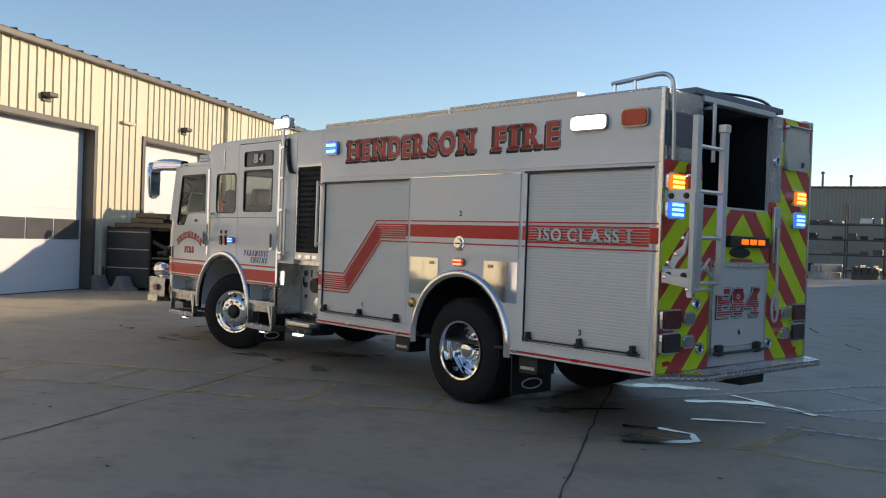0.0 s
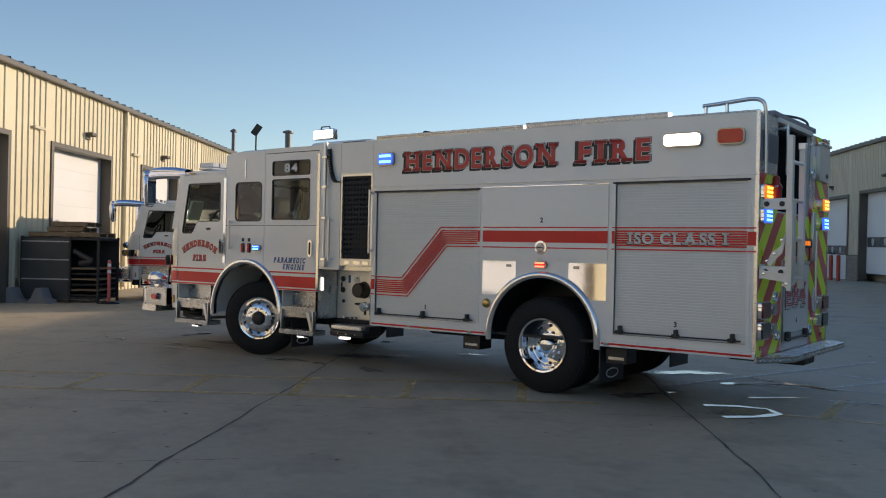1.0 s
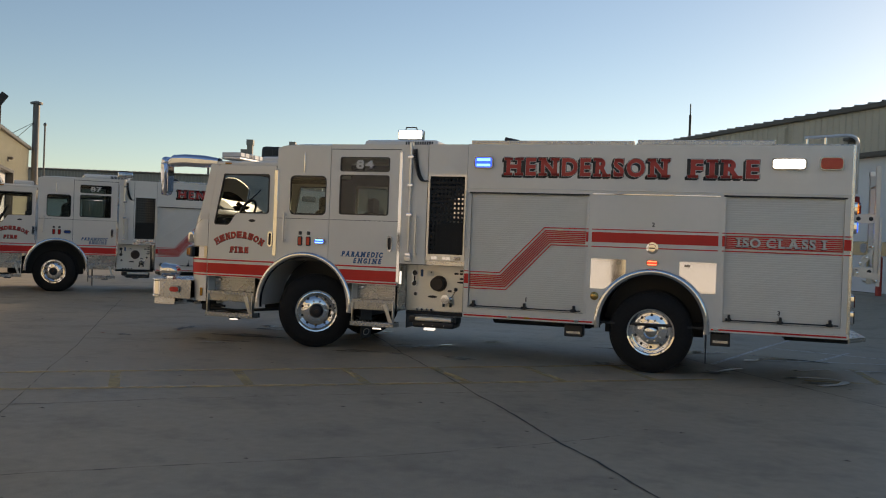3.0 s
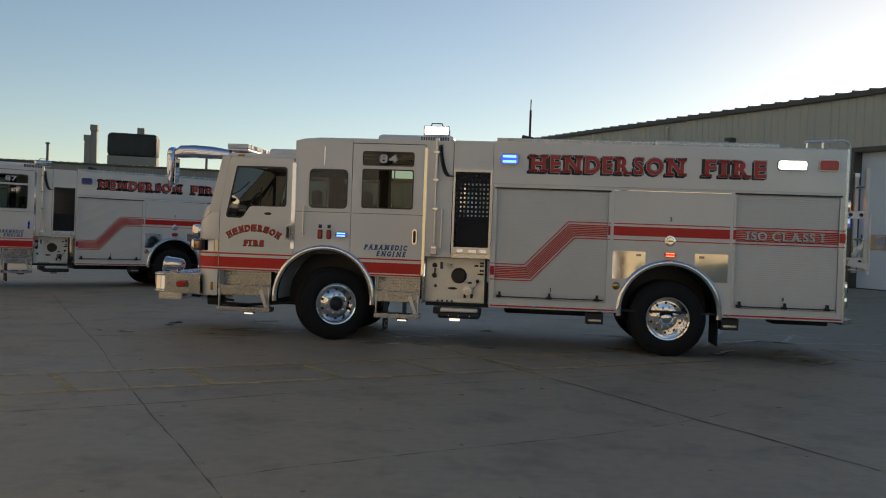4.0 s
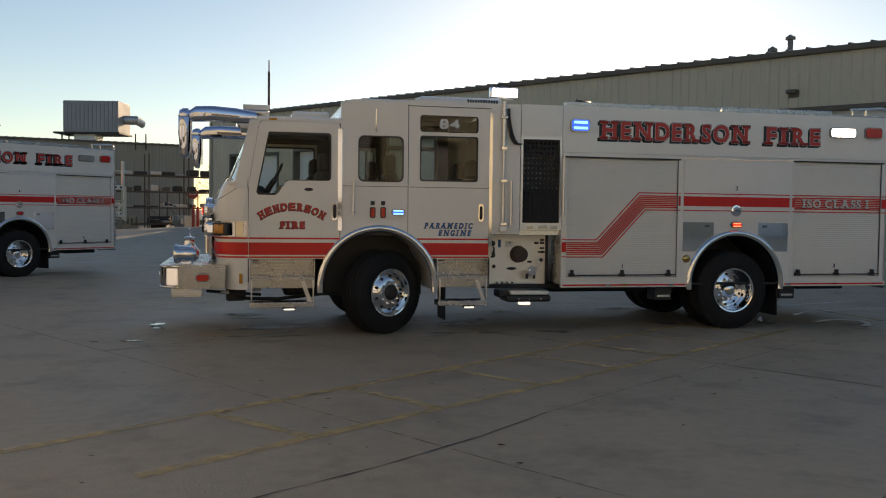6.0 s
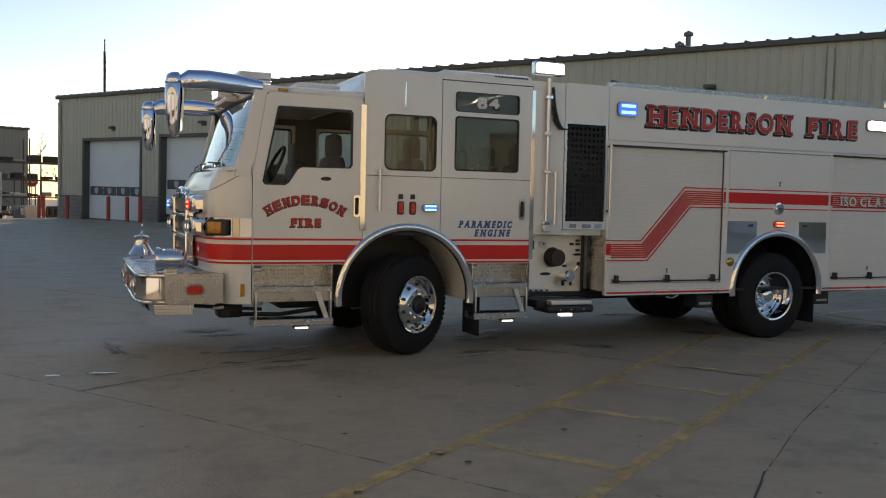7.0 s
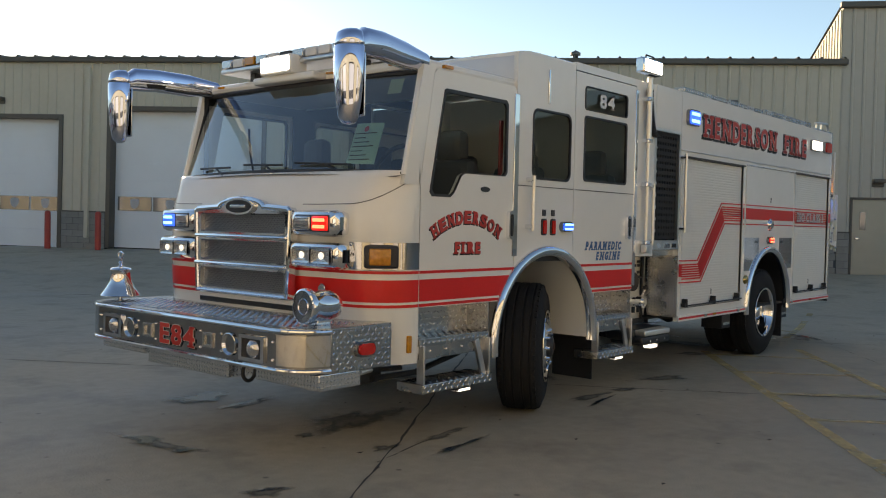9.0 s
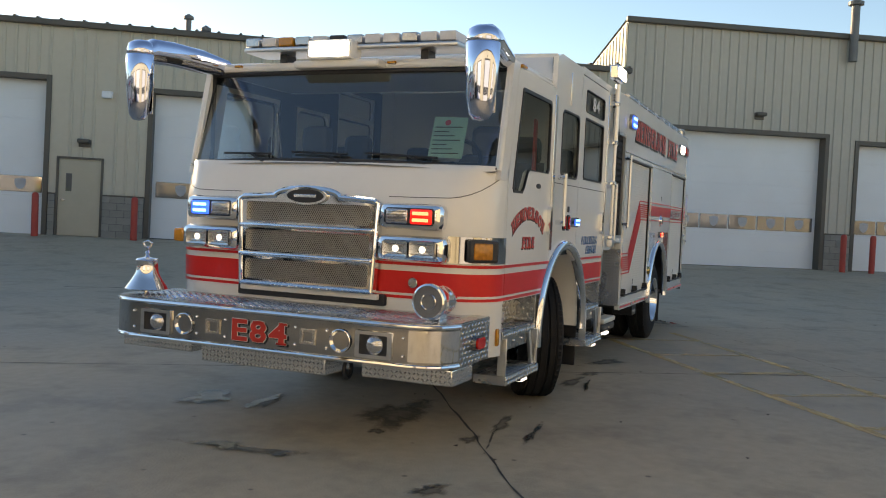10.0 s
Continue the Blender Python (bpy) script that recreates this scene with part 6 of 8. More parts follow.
    for y, s in ((0.15, 1), (2.355, -1)):
        rear_lamp(rp, y, 1.048, 0.265, 0.175, DARK_RED)
        rear_lamp(rp, y, 0.855, 0.265, 0.18, SMOKED)
        for z in (1.048, 0.855):
            rear_lamp(rp, y + s * 0.262, z, 0.165, 0.115, CLEAR_LED)
        part("marker", one_box(2.335, 2.345, y - 0.05, y + 0.05, 0.66, 0.70, 0.003), RED_LENS, rp)
    for y, z in ((0.57, 1.165), (0.64, 0.78), (1.837, 0.77), (1.88, 2.5)):
        part("rear_port", moved(lathe([(0.0, 0.012), (0.03, 0.012), (0.038, 0.024), (0.05, 0.024), (0.058, 0.0)], 24), Matrix.Translation((X, y, z)) @ pose(0, 0, 0, 0, 90, 0)), CHROME, rp)
        part("port_face", moved(lathe([(0.0, 0.014), (0.031, 0.014)], 20), Matrix.Translation((X, y, z)) @ pose(0, 0, 0, 0, 90, 0)), SMOKED, rp)
    # tailboard
    edge = [(2.33, 0.0), (2.35, 0.0), (2.585, 0.375), (2.60, 2.39), (2.38, 2.56), (2.33, 2.56)]
    tb = part("tailboard", plate(edge, (), 0.055, 0.602, "xy"), SHEET, truck, "chamfered tread-plate tailboard")
    part("tread_pattern", lugs(2.35, 2.58, 0.38, 2.38, Matrix.Translation((0, 0, 0.602)), 0.033, 0.016, 0.0055), LUG, tb)
    part("tread_pattern", lugs(2.345, 2.44, 0.12, 0.37, Matrix.Translation((0, 0, 0.602)), 0.033, 0.016, 0.0055), LUG, tb)
    for (xa, ya), (xb, yb) in zip(edge[1:4], edge[2:5]):
        along = Vector((xb - xa, yb - ya, 0)).normalized()
        out = Vector((along.y, -along.x, 0))
        m = Matrix(((along.x, 0, out.x, xa), (along.y, 0, out.y, ya), (0, 1, 0, 0.547), (0, 0, 0, 1)))
        part("edge_pattern", lugs(0.01, math.hypot(xb - xa, yb - ya) - 0.01, 0.006, 0.05, m, 0.03, 0.0165, 0.006), LUG, tb)
    for y in (1.0, 1.15, 1.30):
        part("tail_marker", one_box(2.592, 2.602, y - 0.012, y + 0.012, 0.57, 0.585, 0.003), CLEAR_LED, tb)
    for y in (0.75, 1.95):
        part("tow_loop", tube([(2.44 + 0.05 * math.cos(a), y + 0.10 * math.sin(a), 0.525) for a in [i * math.pi / 8 for i in range(16)]], 0.012, True), CHROME, tb)
    part("hitch", one_box(1.7, 2.5, 1.1, 1.5, 0.44, 0.54, 0.02), DARK, tb)
    # folding ladder, swung out beside the corner
    lx = 2.56
    ld = part("ladder", one_box(lx + 0.02, lx + 0.075, 0.035, 0.105, 1.28, 2.70, 0.006), LADDER, truck, "folding white and aluminium access ladder")
    part("ladder_rail", one_box(lx + 0.02, lx + 0.075, 0.445, 0.51, 1.26, 2.66, 0.006), LADDER, ld)
    part("rail_cap", one_box(lx + 0.012, lx + 0.083, 0.437, 0.518, 2.60, 2.668, 0.006), ALU, ld)
    part("ladder_cover", one_box(lx + 0.07, lx + 0.095, -0.01, 0.12, 1.30, 2.08, 0.006), LADDER, ld)
    part("cover_grip", one_box(lx + 0.095, lx + 0.100, 0.015, 0.095, 1.34, 2.04, 0.002), ALU, ld)
    for z in (2.46, 2.10, 1.73, 1.36):
        part("rung", tube([(lx + 0.045, 0.08, z), (lx + 0.045, 0.48, z)], 0.018), ALU, ld)
        for y in (0.10, 0.45):
            part("rung_ring", tube([(lx + 0.045, y - 0.008, z), (lx + 0.045, y + 0.008, z)], 0.027), ALU, ld)
    for z in (2.06, 1.42):
        part("swing_arm", one_box(2.35, lx + 0.03, 0.05, 0.075, z - 0.055, z + 0.055, 0.010), PAINT, ld)
        part("swing_plate", one_box(2.345, 2.36, 0.03, 0.20, z - 0.07, z + 0.07, 0.006), PAINT, ld)
        for x in (2.40, lx - 0.02):
            part("pivot", moved(lathe([(0.0, 0.02), (0.022, 0.015), (0.026, 0.0)], 16), Matrix.Translation((x, 0.05, z)) @ OUT), BLACK, ld)
    part("toggle_arm", plate([(2.42, 1.50), (2.46, 1.60), (2.54, 1.66), (lx + 0.02, 1.78), (lx + 0.02, 1.70), (2.56, 1.60), (2.50, 1.54), (2.46, 1.47)], (), 0.02, 0.02), LADDER, ld)
    part("toggle_link", plate([(2.37, 1.44), (2.37, 1.36), (lx + 0.03, 1.33), (lx + 0.05, 1.25), (lx + 0.09, 1.25), (lx + 0.09, 1.40), (2.46, 1.42)], (), 0.02, -0.005), LADDER, ld)
    for x, z in ((2.43, 1.52), (2.50, 1.59), (lx, 1.72), (2.40, 1.40), (lx + 0.05, 1.31)):
        part("link_pin", moved(lathe([(0.0, 0.02), (0.014, 0.017), (0.017, 0.0)], 12), Matrix.Translation((x, 0.0, z)) @ OUT), CHROME, ld)
    for k, (p, q) in enumerate((((lx, 0.16, 1.36), (lx + 0.02, 0.36, 1.56)), ((lx, 0.20, 1.58), (lx + 0.02, 0.40, 1.40)), ((lx - 0.02, 0.14, 1.30), (lx - 0.02, 0.46, 1.30)))):
        part("strut", tube([p, q], 0.013), ALU, ld)
    part("strut_hub", moved(lathe([(0.0, 0.03), (0.025, 0.026), (0.03, 0.0)], 14), Matrix.Translation((lx + 0.03, 0.28, 1.48)) @ pose(0, 0, 0, 0, 90, 0)), ALU, ld)
    nz = part("nozzle", moved(lathe([(0.0, 0.0), (0.05, 0.0), (0.055, 0.02), (0.055, 0.13), (0.035, 0.16), (0.035, 0.20), (0.028, 0.22), (0.0, 0.23)], 20), Matrix.Translation((2.41, 0.30, 2.12))), NOZZLE, rp, "dark red hose nozzle in its holder")
    part("holder", tube([(2.34, 0.22, 2.20), (2.44, 0.22, 2.24), (2.44, 0.38, 2.24), (2.34, 0.38, 2.20)], 0.012), CHROME, nz)
    # curved grab rail at the top corner
    g = part("grab_rail", tube([(2.37, 0.10, 2.36), (2.37, 0.08, 2.92), (2.36, 0.07, 3.03), (2.27, 0.06, 3.075), (2.06, 0.06, 3.055), (1.76, 0.06, 3.035)], 0.02, smooth=True), ALU, truck)
    for p in ((1.79, 0.06, 3.035, 2.95), (2.0, 0.06, 3.05, 2.95)):
        part("stanchion", tube([p[:3], (p[0], p[1], p[3])], 0.017), CHROME, g)
    part("stanchion", tube([(2.33, 0.1, 2.40), (2.38, 0.1, 2.40)], 0.02), CHROME, g)
    v = part("grab_rail", tube([(2.42, 0.62, 2.38), (2.42, 0.62, 2.88)], 0.018), ALU, truck)
    part("stanchion", tube([(2.33, 0.62, 2.84), (2.42, 0.62, 2.84)], 0.02), CHROME, v)
    v = part("grab_rail", tube([(2.40, 1.86, 1.08), (2.40, 1.86, 1.86)], 0.016), ALU, truck)
    part("bracket", one_box(2.34, 2.38, 1.82, 1.94, 1.52, 2.06, 0.01), ALU, v)
    part("hose_loop", tube([(2.39 , 1.86 + 0.06 * math.cos(a), 1.10 + 0.13 * math.sin(a)) for a in [i * math.pi / 8 for i in range(16)]], 0.012, True), SILVER_VINYL, v)
    part("rear_brow", one_box(2.25, 2.36, 0.56, 1.80, 2.90, 2.95, 0.006), LADDER, rp)
    part("brow_rail", tube([(2.30, 0.85, 3.01), (2.36, 1.15, 3.03), (2.36, 1.6, 3.03), (2.30, 1.8, 3.01)], 0.013, smooth=True), BLACK, rp)
# ---- the yard ----
U = Vector((math.cos(radians(125)), math.sin(radians(125)), 0))  # along the facades
V = Vector((math.sin(radians(125)), -math.cos(radians(125)), 0))  # from the west sheds to the north sheds
WEST0, NORTH0 = Vector((-21.05, 8.35, 0)), Vector((15.054, 3.696, 0))
WEST_M = Matrix.Translation(WEST0) @ pose(0, 0, 0, 0, 0, 125)
NORTH_M = Matrix.Translation(NORTH0) @ pose(0, 0, 0, 0, 0, -58.7)
NU = Vector((math.cos(radians(121.3)), math.sin(radians(121.3)), 0))  # along the north facade
NV = Vector((math.sin(radians(121.3)), -math.cos(radians(121.3)), 0))


def ground_z(x, y):
    """The slab rises gently towards the north sheds."""
    p = Vector((x, y, 0)) - NORTH0
    u, v = p @ NU, -(p @ NV)
    top = 0.37 + 0.15 * min(max(u / 15, 0), 1)
    f = min(max((10.0 - v) / 10.0, 0.0), 1.0)
    f = f * f * (3 - 2 * f)
    if u > 46:
        f *= max(0.0, 1 - (u - 46) / 12)
    if u < -25:
        f *= max(0.0, 1 - (-25 - u) / 12)
    if v < -30:
        f *= max(0.0, 1 - (-30 - v) / 20)
    return top * f


CONCRETE = material("worn_concrete_slab", (0.392, 0.335, 0.248), 0.62, vary=0.22, scale=0.35, fine=9.0, bump=0.25, bump_scale=55.0, rough_vary=0.25)
nt = CONCRETE.node_tree
bsdf = nt.nodes["Principled BSDF"]
tc = nt.nodes.new("ShaderNodeTexCoord")
st = nt.nodes.new("ShaderNodeTexNoise")
st.inputs["Scale"].default_value, st.inputs["Detail"].default_value, st.inputs["Roughness"].default_value = 1.3, 8.0, 0.65
nt.links.new(tc.outputs["Object"], st.inputs["Vector"])
mr = nt.nodes.new("ShaderNodeMapRange")
mr.inputs["From Min"].default_value, mr.inputs["From Max"].default_value = 0.32, 0.5
mr.inputs["To Min"].default_value, mr.inputs["To Max"].default_value = 0.72, 1.0
nt.links.new(st.outputs["Fac"], mr.inputs["Value"])
sp = nt.nodes.new("ShaderNodeTexVoronoi")
sp.inputs["Scale"].default_value = 2.6
nt.links.new(tc.outputs["Object"], sp.inputs["Vector"])
spot = nt.nodes.new("ShaderNodeMapRange")
spot.inputs["From Min"].default_value, spot.inputs["From Max"].default_value = 0.035, 0.06
spot.inputs["To Min"].default_value, spot.inputs["To Max"].default_value = 0.45, 1.0
nt.links.new(sp.outputs["Distance"], spot.inputs["Value"])
old = bsdf.inputs["Base Color"].links[0].from_socket
sc1 = nt.nodes.new("ShaderNodeVectorMath")
sc1.operation = "SCALE"
nt.links.new(old, sc1.inputs[0])
nt.links.new(math_node(nt, "MULTIPLY", mr.outputs["Result"], spot.outputs["Result"]), sc1.inputs["Scale"])
nt.links.new(sc1.outputs["Vector"], bsdf.inputs["Base Color"])

marks = sorted({-900, -500, -300, -180, -120, -90, -70, *range(-60, 61, 2), 70, 90, 120, 180, 300, 500, 900})
ground_bm = sheet([[(x, y, ground_z(x, y)) for x in marks] for y in marks])
ground = part("ground", ground_bm, CONCRETE)
tagged(ground, "worn grey concrete yard with cracks and stains", "ground", kind="structure")


def ribbon(name, points, width, mat, label, category, lift=0.004, jag=0.0, kind="structure", seed=1, taper=False):
    """A flat strip on the ground along a line: a crack, a joint or a painted line."""
    rnd = random.Random(seed)
    pts = []
    for a, b in zip(points, points[1:]):
        n = max(1, int(math.dist(a, b) / 0.12)) if jag else max(1, int(math.dist(a, b) / 1.0))
        for i in range(n):
            f = i / n
            pts.append((a[0] + f * (b[0] - a[0]), a[1] + f * (b[1] - a[1])))
    pts.append(points[-1])
    left, right = [], []
    drift = 0.0
    for i, p in enumerate(pts):
        q, o = pts[min(i + 1, len(pts) - 1)], pts[max(i - 1, 0)]
        d = Vector((q[0] - o[0], q[1] - o[1], 0)).normalized()
        nn = Vector((-d.y, d.x, 0))
        drift = drift * 0.8 + rnd.uniform(-jag, jag)
        w = width * (rnd.uniform(0.35, 1.3) if jag else 1.0) / 2
        c = Vector((p[0], p[1], 0)) + nn * drift
        for side, s in ((left, 1), (right, -1)):
            e = c + nn * s * w
            side.append((e.x, e.y, ground_z(e.x, e.y) + lift))
    ob = part(name, sheet([left, right]), mat)
    for poly in ob.data.polygons:
        if poly.normal.z < 0:
            ob.data.flip_normals()
            break
    return tagged(ob, label, category, kind=kind)


CRACK = material("dark_crack_filler", (0.06, 0.056, 0.05), 0.75, vary=0.4, scale=3.0)
YELLOW = material("worn_yellow_road_paint", (0.72, 0.52, 0.21), 0.6, vary=0.3, scale=2.0, fine=30.0)
WHITE_LINE = material("worn_white_road_paint", (0.60, 0.60, 0.58), 0.55, vary=0.25, scale=3.0, fine=30.0)


def worn(mat, amount, scale=14.0, soft=0.06, edge=0.0):
    """Lets the slab show through worn paint or a drying film; edge thins it out towards the rim of a patch."""
    t = mat.node_tree
    out = t.nodes["Material Output"]
    b = t.nodes["Principled BSDF"]
    tr = t.nodes.new("ShaderNodeBsdfTransparent")
    tco = t.nodes.new("ShaderNodeTexCoord")
    n = t.nodes.new("ShaderNodeTexNoise")
    n.inputs["Scale"].default_value, n.inputs["Detail"].default_value, n.inputs["Roughness"].default_value = scale, 8.0, 0.7
    t.links.new(tco.outputs["Object"], n.inputs["Vector"])
    value = n.outputs["Fac"]
    if edge:
        uv = t.nodes.new("ShaderNodeUVMap")
        uv.uv_map = "rim"
        sep = t.nodes.new("ShaderNodeSeparateXYZ")
        t.links.new(uv.outputs["UV"], sep.inputs[0])
        value = math_node(t, "ADD", value, math_node(t, "MULTIPLY", math_node(t, "SUBTRACT", 0.55, sep.outputs["X"]), edge))
    r = t.nodes.new("ShaderNodeMapRange")
    r.inputs["From Min"].default_value, r.inputs["From Max"].default_value = amount - soft, amount + soft
    t.links.new(value, r.inputs["Value"])
    mx = t.nodes.new("ShaderNodeMixShader")
    t.links.new(r.outputs["Result"], mx.inputs[0])
    t.links.new(tr.outputs[0], mx.inputs[1])
    t.links.new(b.outputs[0], mx.inputs[2])
    t.links.new(mx.outputs[0], out.inputs["Surface"])


worn(YELLOW, 0.53, 4.0, 0.34)
DULL = material("dull_yellow_road_paint", (0.72, 0.54, 0.24), 0.65, vary=0.3, scale=2.0, fine=30.0)
worn(DULL, 0.53, 4.0, 0.34)
worn(WHITE_LINE, 0.44)
FAINT = material("faint_slab_joint", (0.10, 0.09, 0.075), 0.8, vary=0.4, scale=3.0)
worn(FAINT, 0.50, 5.0, 0.10)
cracks = [
    ([(0.55, -6.1), (0.29, -5.69), (-0.07, -5.06), (-0.43, -4.56), (-0.8, -3.93), (-1.3, -3.13), (-1.6, -2.66), (-2.31, -1.45), (-3.35, 0.1), (-4.6, 2.2), (-9.0, 9.0)], 0.020, 0.009, CRACK),
    ([(-3.3, -8.3), (-3.69, -7.61), (-5.26, -5.15), (-6.65, -2.91), (-7.43, -1.62), (-8.14, -0.55), (-9.82, 2.1), (-12.5, 6.3)], 0.014, 0.006, FAINT),
    ([(-7.2, -6.55), (-6.74, -6.26), (-5.73, -5.61), (-4.89, -5.0), (-4.2, -4.38)], 0.013, 0.006, CRACK),
    ([(-4.2, -4.38), (-3.07, -3.52), (-1.35, -2.35), (1.84, -0.17), (2.6, 0.35)], 0.012, 0.003, FAINT),
    ([(-3.85, -7.36), (-3.45, -6.99), (-2.81, -6.5), (-1.54, -5.6), (-0.64, -4.78), (0.01, -4.05)], 0.014, 0.010, FAINT),
    ([(-7.99, -0.8), (-7.0, -0.16), (-6.4, 0.2), (-5.1, 1.05), (-2.5, 2.7)], 0.018, 0.010, CRACK),
    ([(-6.9, -0.08), (-6.32, 0.08), (-5.82, 0.10)], 0.014, 0.010, FAINT),
    ([(3.34, -2.6), (2.97, -1.98), (2.45, -1.17), (1.99, -0.47), (1.32, 0.56), (0.2, 2.3)], 0.018, 0.008, CRACK),
    ([(-2.68, 13.17), (-0.55, 10.27), (0.97, 8.32), (2.5, 6.2)], 0.06, 0.02, CRACK),
]
for i, (pts, w, j, mat_c) in enumerate(cracks):
    ribbon("crack", pts, w, mat_c, "dark filled crack across the concrete slab" if mat_c is CRACK else "faint worn joint between concrete slabs", "crack", 0.004, j, "structure", i)
yellow = [
    ([(-7.1, -5.55), (0.8, -0.12)], 0.11, YELLOW), ([(-9.6, -6.02), (-0.3, 0.66)], 0.11, YELLOW),
    ([(-6.72, -4.0), (-6.05, -4.83)], 0.11, DULL), ([(-5.62, -3.2), (-4.99, -4.08)], 0.11, DULL), ([(-4.55, -2.42), (-3.88, -3.33)], 0.11, DULL),
    ([(-3.5, -1.68), (-2.83, -2.62)], 0.11, DULL), ([(-2.6, -1.0), (-1.86, -1.95)], 0.12, DULL), ([(-1.57, -0.28), (-0.89, -1.28)], 0.11, DULL), ([(-0.5, 0.45), (0.12, -0.58)], 0.11, DULL),
    ([(1.9, 0.42), (3.54, 0.76), (6.0, 1.4)], 0.10, YELLOW), ([(2.81, 0.66), (2.70, 2.0)], 0.12, YELLOW),
]
for pts, w, mat_y in yellow:
    ribbon("parking_line", pts, w, mat_y, "worn yellow parking line on concrete", "road marking", 0.006)
for pts, w in (([(0.79, 1.45), (1.22, 2.89), (1.76, 4.7), (2.6, 7.2)], 0.07), ([(2.27, 2.64), (2.72, 3.72), (3.5, 5.6)], 0.07), ([(1.34, 2.37), (2.47, 2.72), (4.4, 3.3)], 0.07), ([(2.58, 1.80), (3.4, 2.08), (5.0, 2.2)], 0.07)):
    ribbon("parking_line", pts, w, WHITE_LINE, "thin white marking on concrete", "road marking", 0.007)
WET = material("wet_concrete", (0.16, 0.138, 0.105), 0.5, vary=0.3, scale=3.0)
worn(WET, 0.55, 6.0, 0.22, 0.7)
PUDDLE = material("standing_water", (0.10, 0.095, 0.085), 0.07, vary=0.1, spec=0.7)
worn(PUDDLE, 0.50, 7.0, 0.12, 0.7)


def patch(name, x, y, a, b, turn, mat, label, seed, lift=0.003):
    """An irregular thin film of water or damp on the slab."""
    rnd = random.Random(seed)
    ph = [rnd.uniform(0, 6.28) for _ in range(4)]
    bm = bmesh.new()
    c = bm.verts.new((x, y, ground_z(x, y) + lift))
    ring = []
    for i in range(40):
        g = 2 * math.pi * i / 40
        r = 1 + 0.28 * math.sin(2 * g + ph[0]) + 0.18 * math.sin(3 * g + ph[1]) + 0.14 * math.sin(5 * g + ph[2]) + 0.08 * math.sin(9 * g + ph[3])
        px, py = a * r * math.cos(g), b * r * math.sin(g)
        q = Vector((px, py, 0))
        q.rotate(Euler((0, 0, radians(turn))))
        ring.append(bm.verts.new((x + q.x, y + q.y, ground_z(x + q.x, y + q.y) + lift)))
    for i in range(40):
        bm.faces.new((c, ring[i], ring[(i + 1) % 40]))
    rim = bm.loops.layers.uv.new("rim")
    for f in bm.faces:
        for l in f.loops:
            l[rim].uv = (0.0 if l.vert is c else 1.0, 0.0)
    return tagged(part(name, bm, mat), label, "puddle", kind="structure")


wet = [(0.82, 0.58, 0.34, 0.24, 30), (-2.57, 0.08, 0.30, 0.20, -35), (-4.0, 0.10, 0.40, 0.10, -10), (-3.45, 0.06, 0.22, 0.10, -30), (-0.65, 0.68, 0.28, 0.14, -20), (-7.62, 1.26, 0.46, 0.12, -78), (-6.76, 0.78, 0.10, 0.07, 0), (-6.62, 0.14, 0.16, 0.08, 20), (-6.05, 0.10, 0.34, 0.07, 5), (-7.80, -0.08, 0.16, 0.14, 20), (-6.43, 1.93, 0.30, 0.09, 10), (-3.5, 1.1, 0.6, 0.3, 15), (0.2, 1.2, 0.6, 0.3, 80), (-6.2, 0.9, 0.7, 0.3, 20), (2.05, 0.25, 0.35, 0.16, 40)]
for i, (x, y, a, b, tn) in enumerate(wet):
    patch("damp_patch", x, y, a, b, tn, WET, "dark damp stain on the concrete", 20 + i, 0.0085)
pud = [(0.58, 2.85, 0.62, 0.34, 45), (-0.55, 2.60, 0.56, 0.13, 10), (-2.6, 2.4, 0.26, 0.15, 0), (-6.50, 2.42, 0.36, 0.32, 40), (-6.38, 2.0, 0.42, 0.09, 10), (-6.2, -0.19, 0.42, 0.045, 8), (-4.1, -0.07, 0.38, 0.045, 8), (-3.14, 1.52, 0.16, 0.07, 8), (-4.6, 2.8, 0.25, 0.13, 0), (-7.62, 1.44, 0.18, 0.15, -40), (-7.60, 1.02, 0.10, 0.06, -30), (-8.18, -0.08, 0.09, 0.05, -20), (-7.78, -0.06, 0.13, 0.05, -25), (1.0, 0.95, 0.4, 0.08, 60)]
for i, (x, y, a, b, tn) in enumerate(pud):
    patch("puddle", x, y, a, b, tn, PUDDLE, "shallow puddle of clear water on the slab", 60 + i, 0.0105)
for k, (pts, w) in enumerate((([(1.27, 2.17), (1.5, 2.52), (1.78, 2.72), (2.1, 2.75), (2.34, 2.64)], 0.14), ([(1.34, 3.0), (1.8, 2.83), (2.2, 2.70), (2.48, 2.63)], 0.07), ([(1.85, 1.36), (2.13, 1.60), (2.38, 1.78)], 0.07), ([(1.66, 0.52), (1.95, 0.73), (2.25, 0.76), (2.42, 0.54), (2.30, 0.24), (2.06, -0.02)], 0.10))):
    ribbon("puddle", pts, w, PUDDLE, "thin streak of water on the slab", "puddle", 0.0105, 0.010, "structure", 80 + k)
ribbon("parking_line", [(1.75, 4.36), (2.61, 4.03), (3.6, 3.66)], 0.07, WHITE_LINE, "thin white marking on concrete", "road marking", 0.007)
rnd = random.Random(7)
leaf_bm = bmesh.new()
for i in range(110):
    x, y = rnd.uniform(-13, 5), rnd.uniform(-9, 2)
    a, s = rnd.uniform(0, 6.28), rnd.uniform(0.012, 0.038)
    z = ground_z(x, y) + 0.010
    q = [bm_v for bm_v in (leaf_bm.verts.new((x + s * math.cos(a + k), y + s * math.sin(a + k) * 0.6, z + 0.004 * (j % 2))) for j, k in enumerate((0, 1.4, 3.0, 4.6)))]
    leaf_bm.faces.new(q)
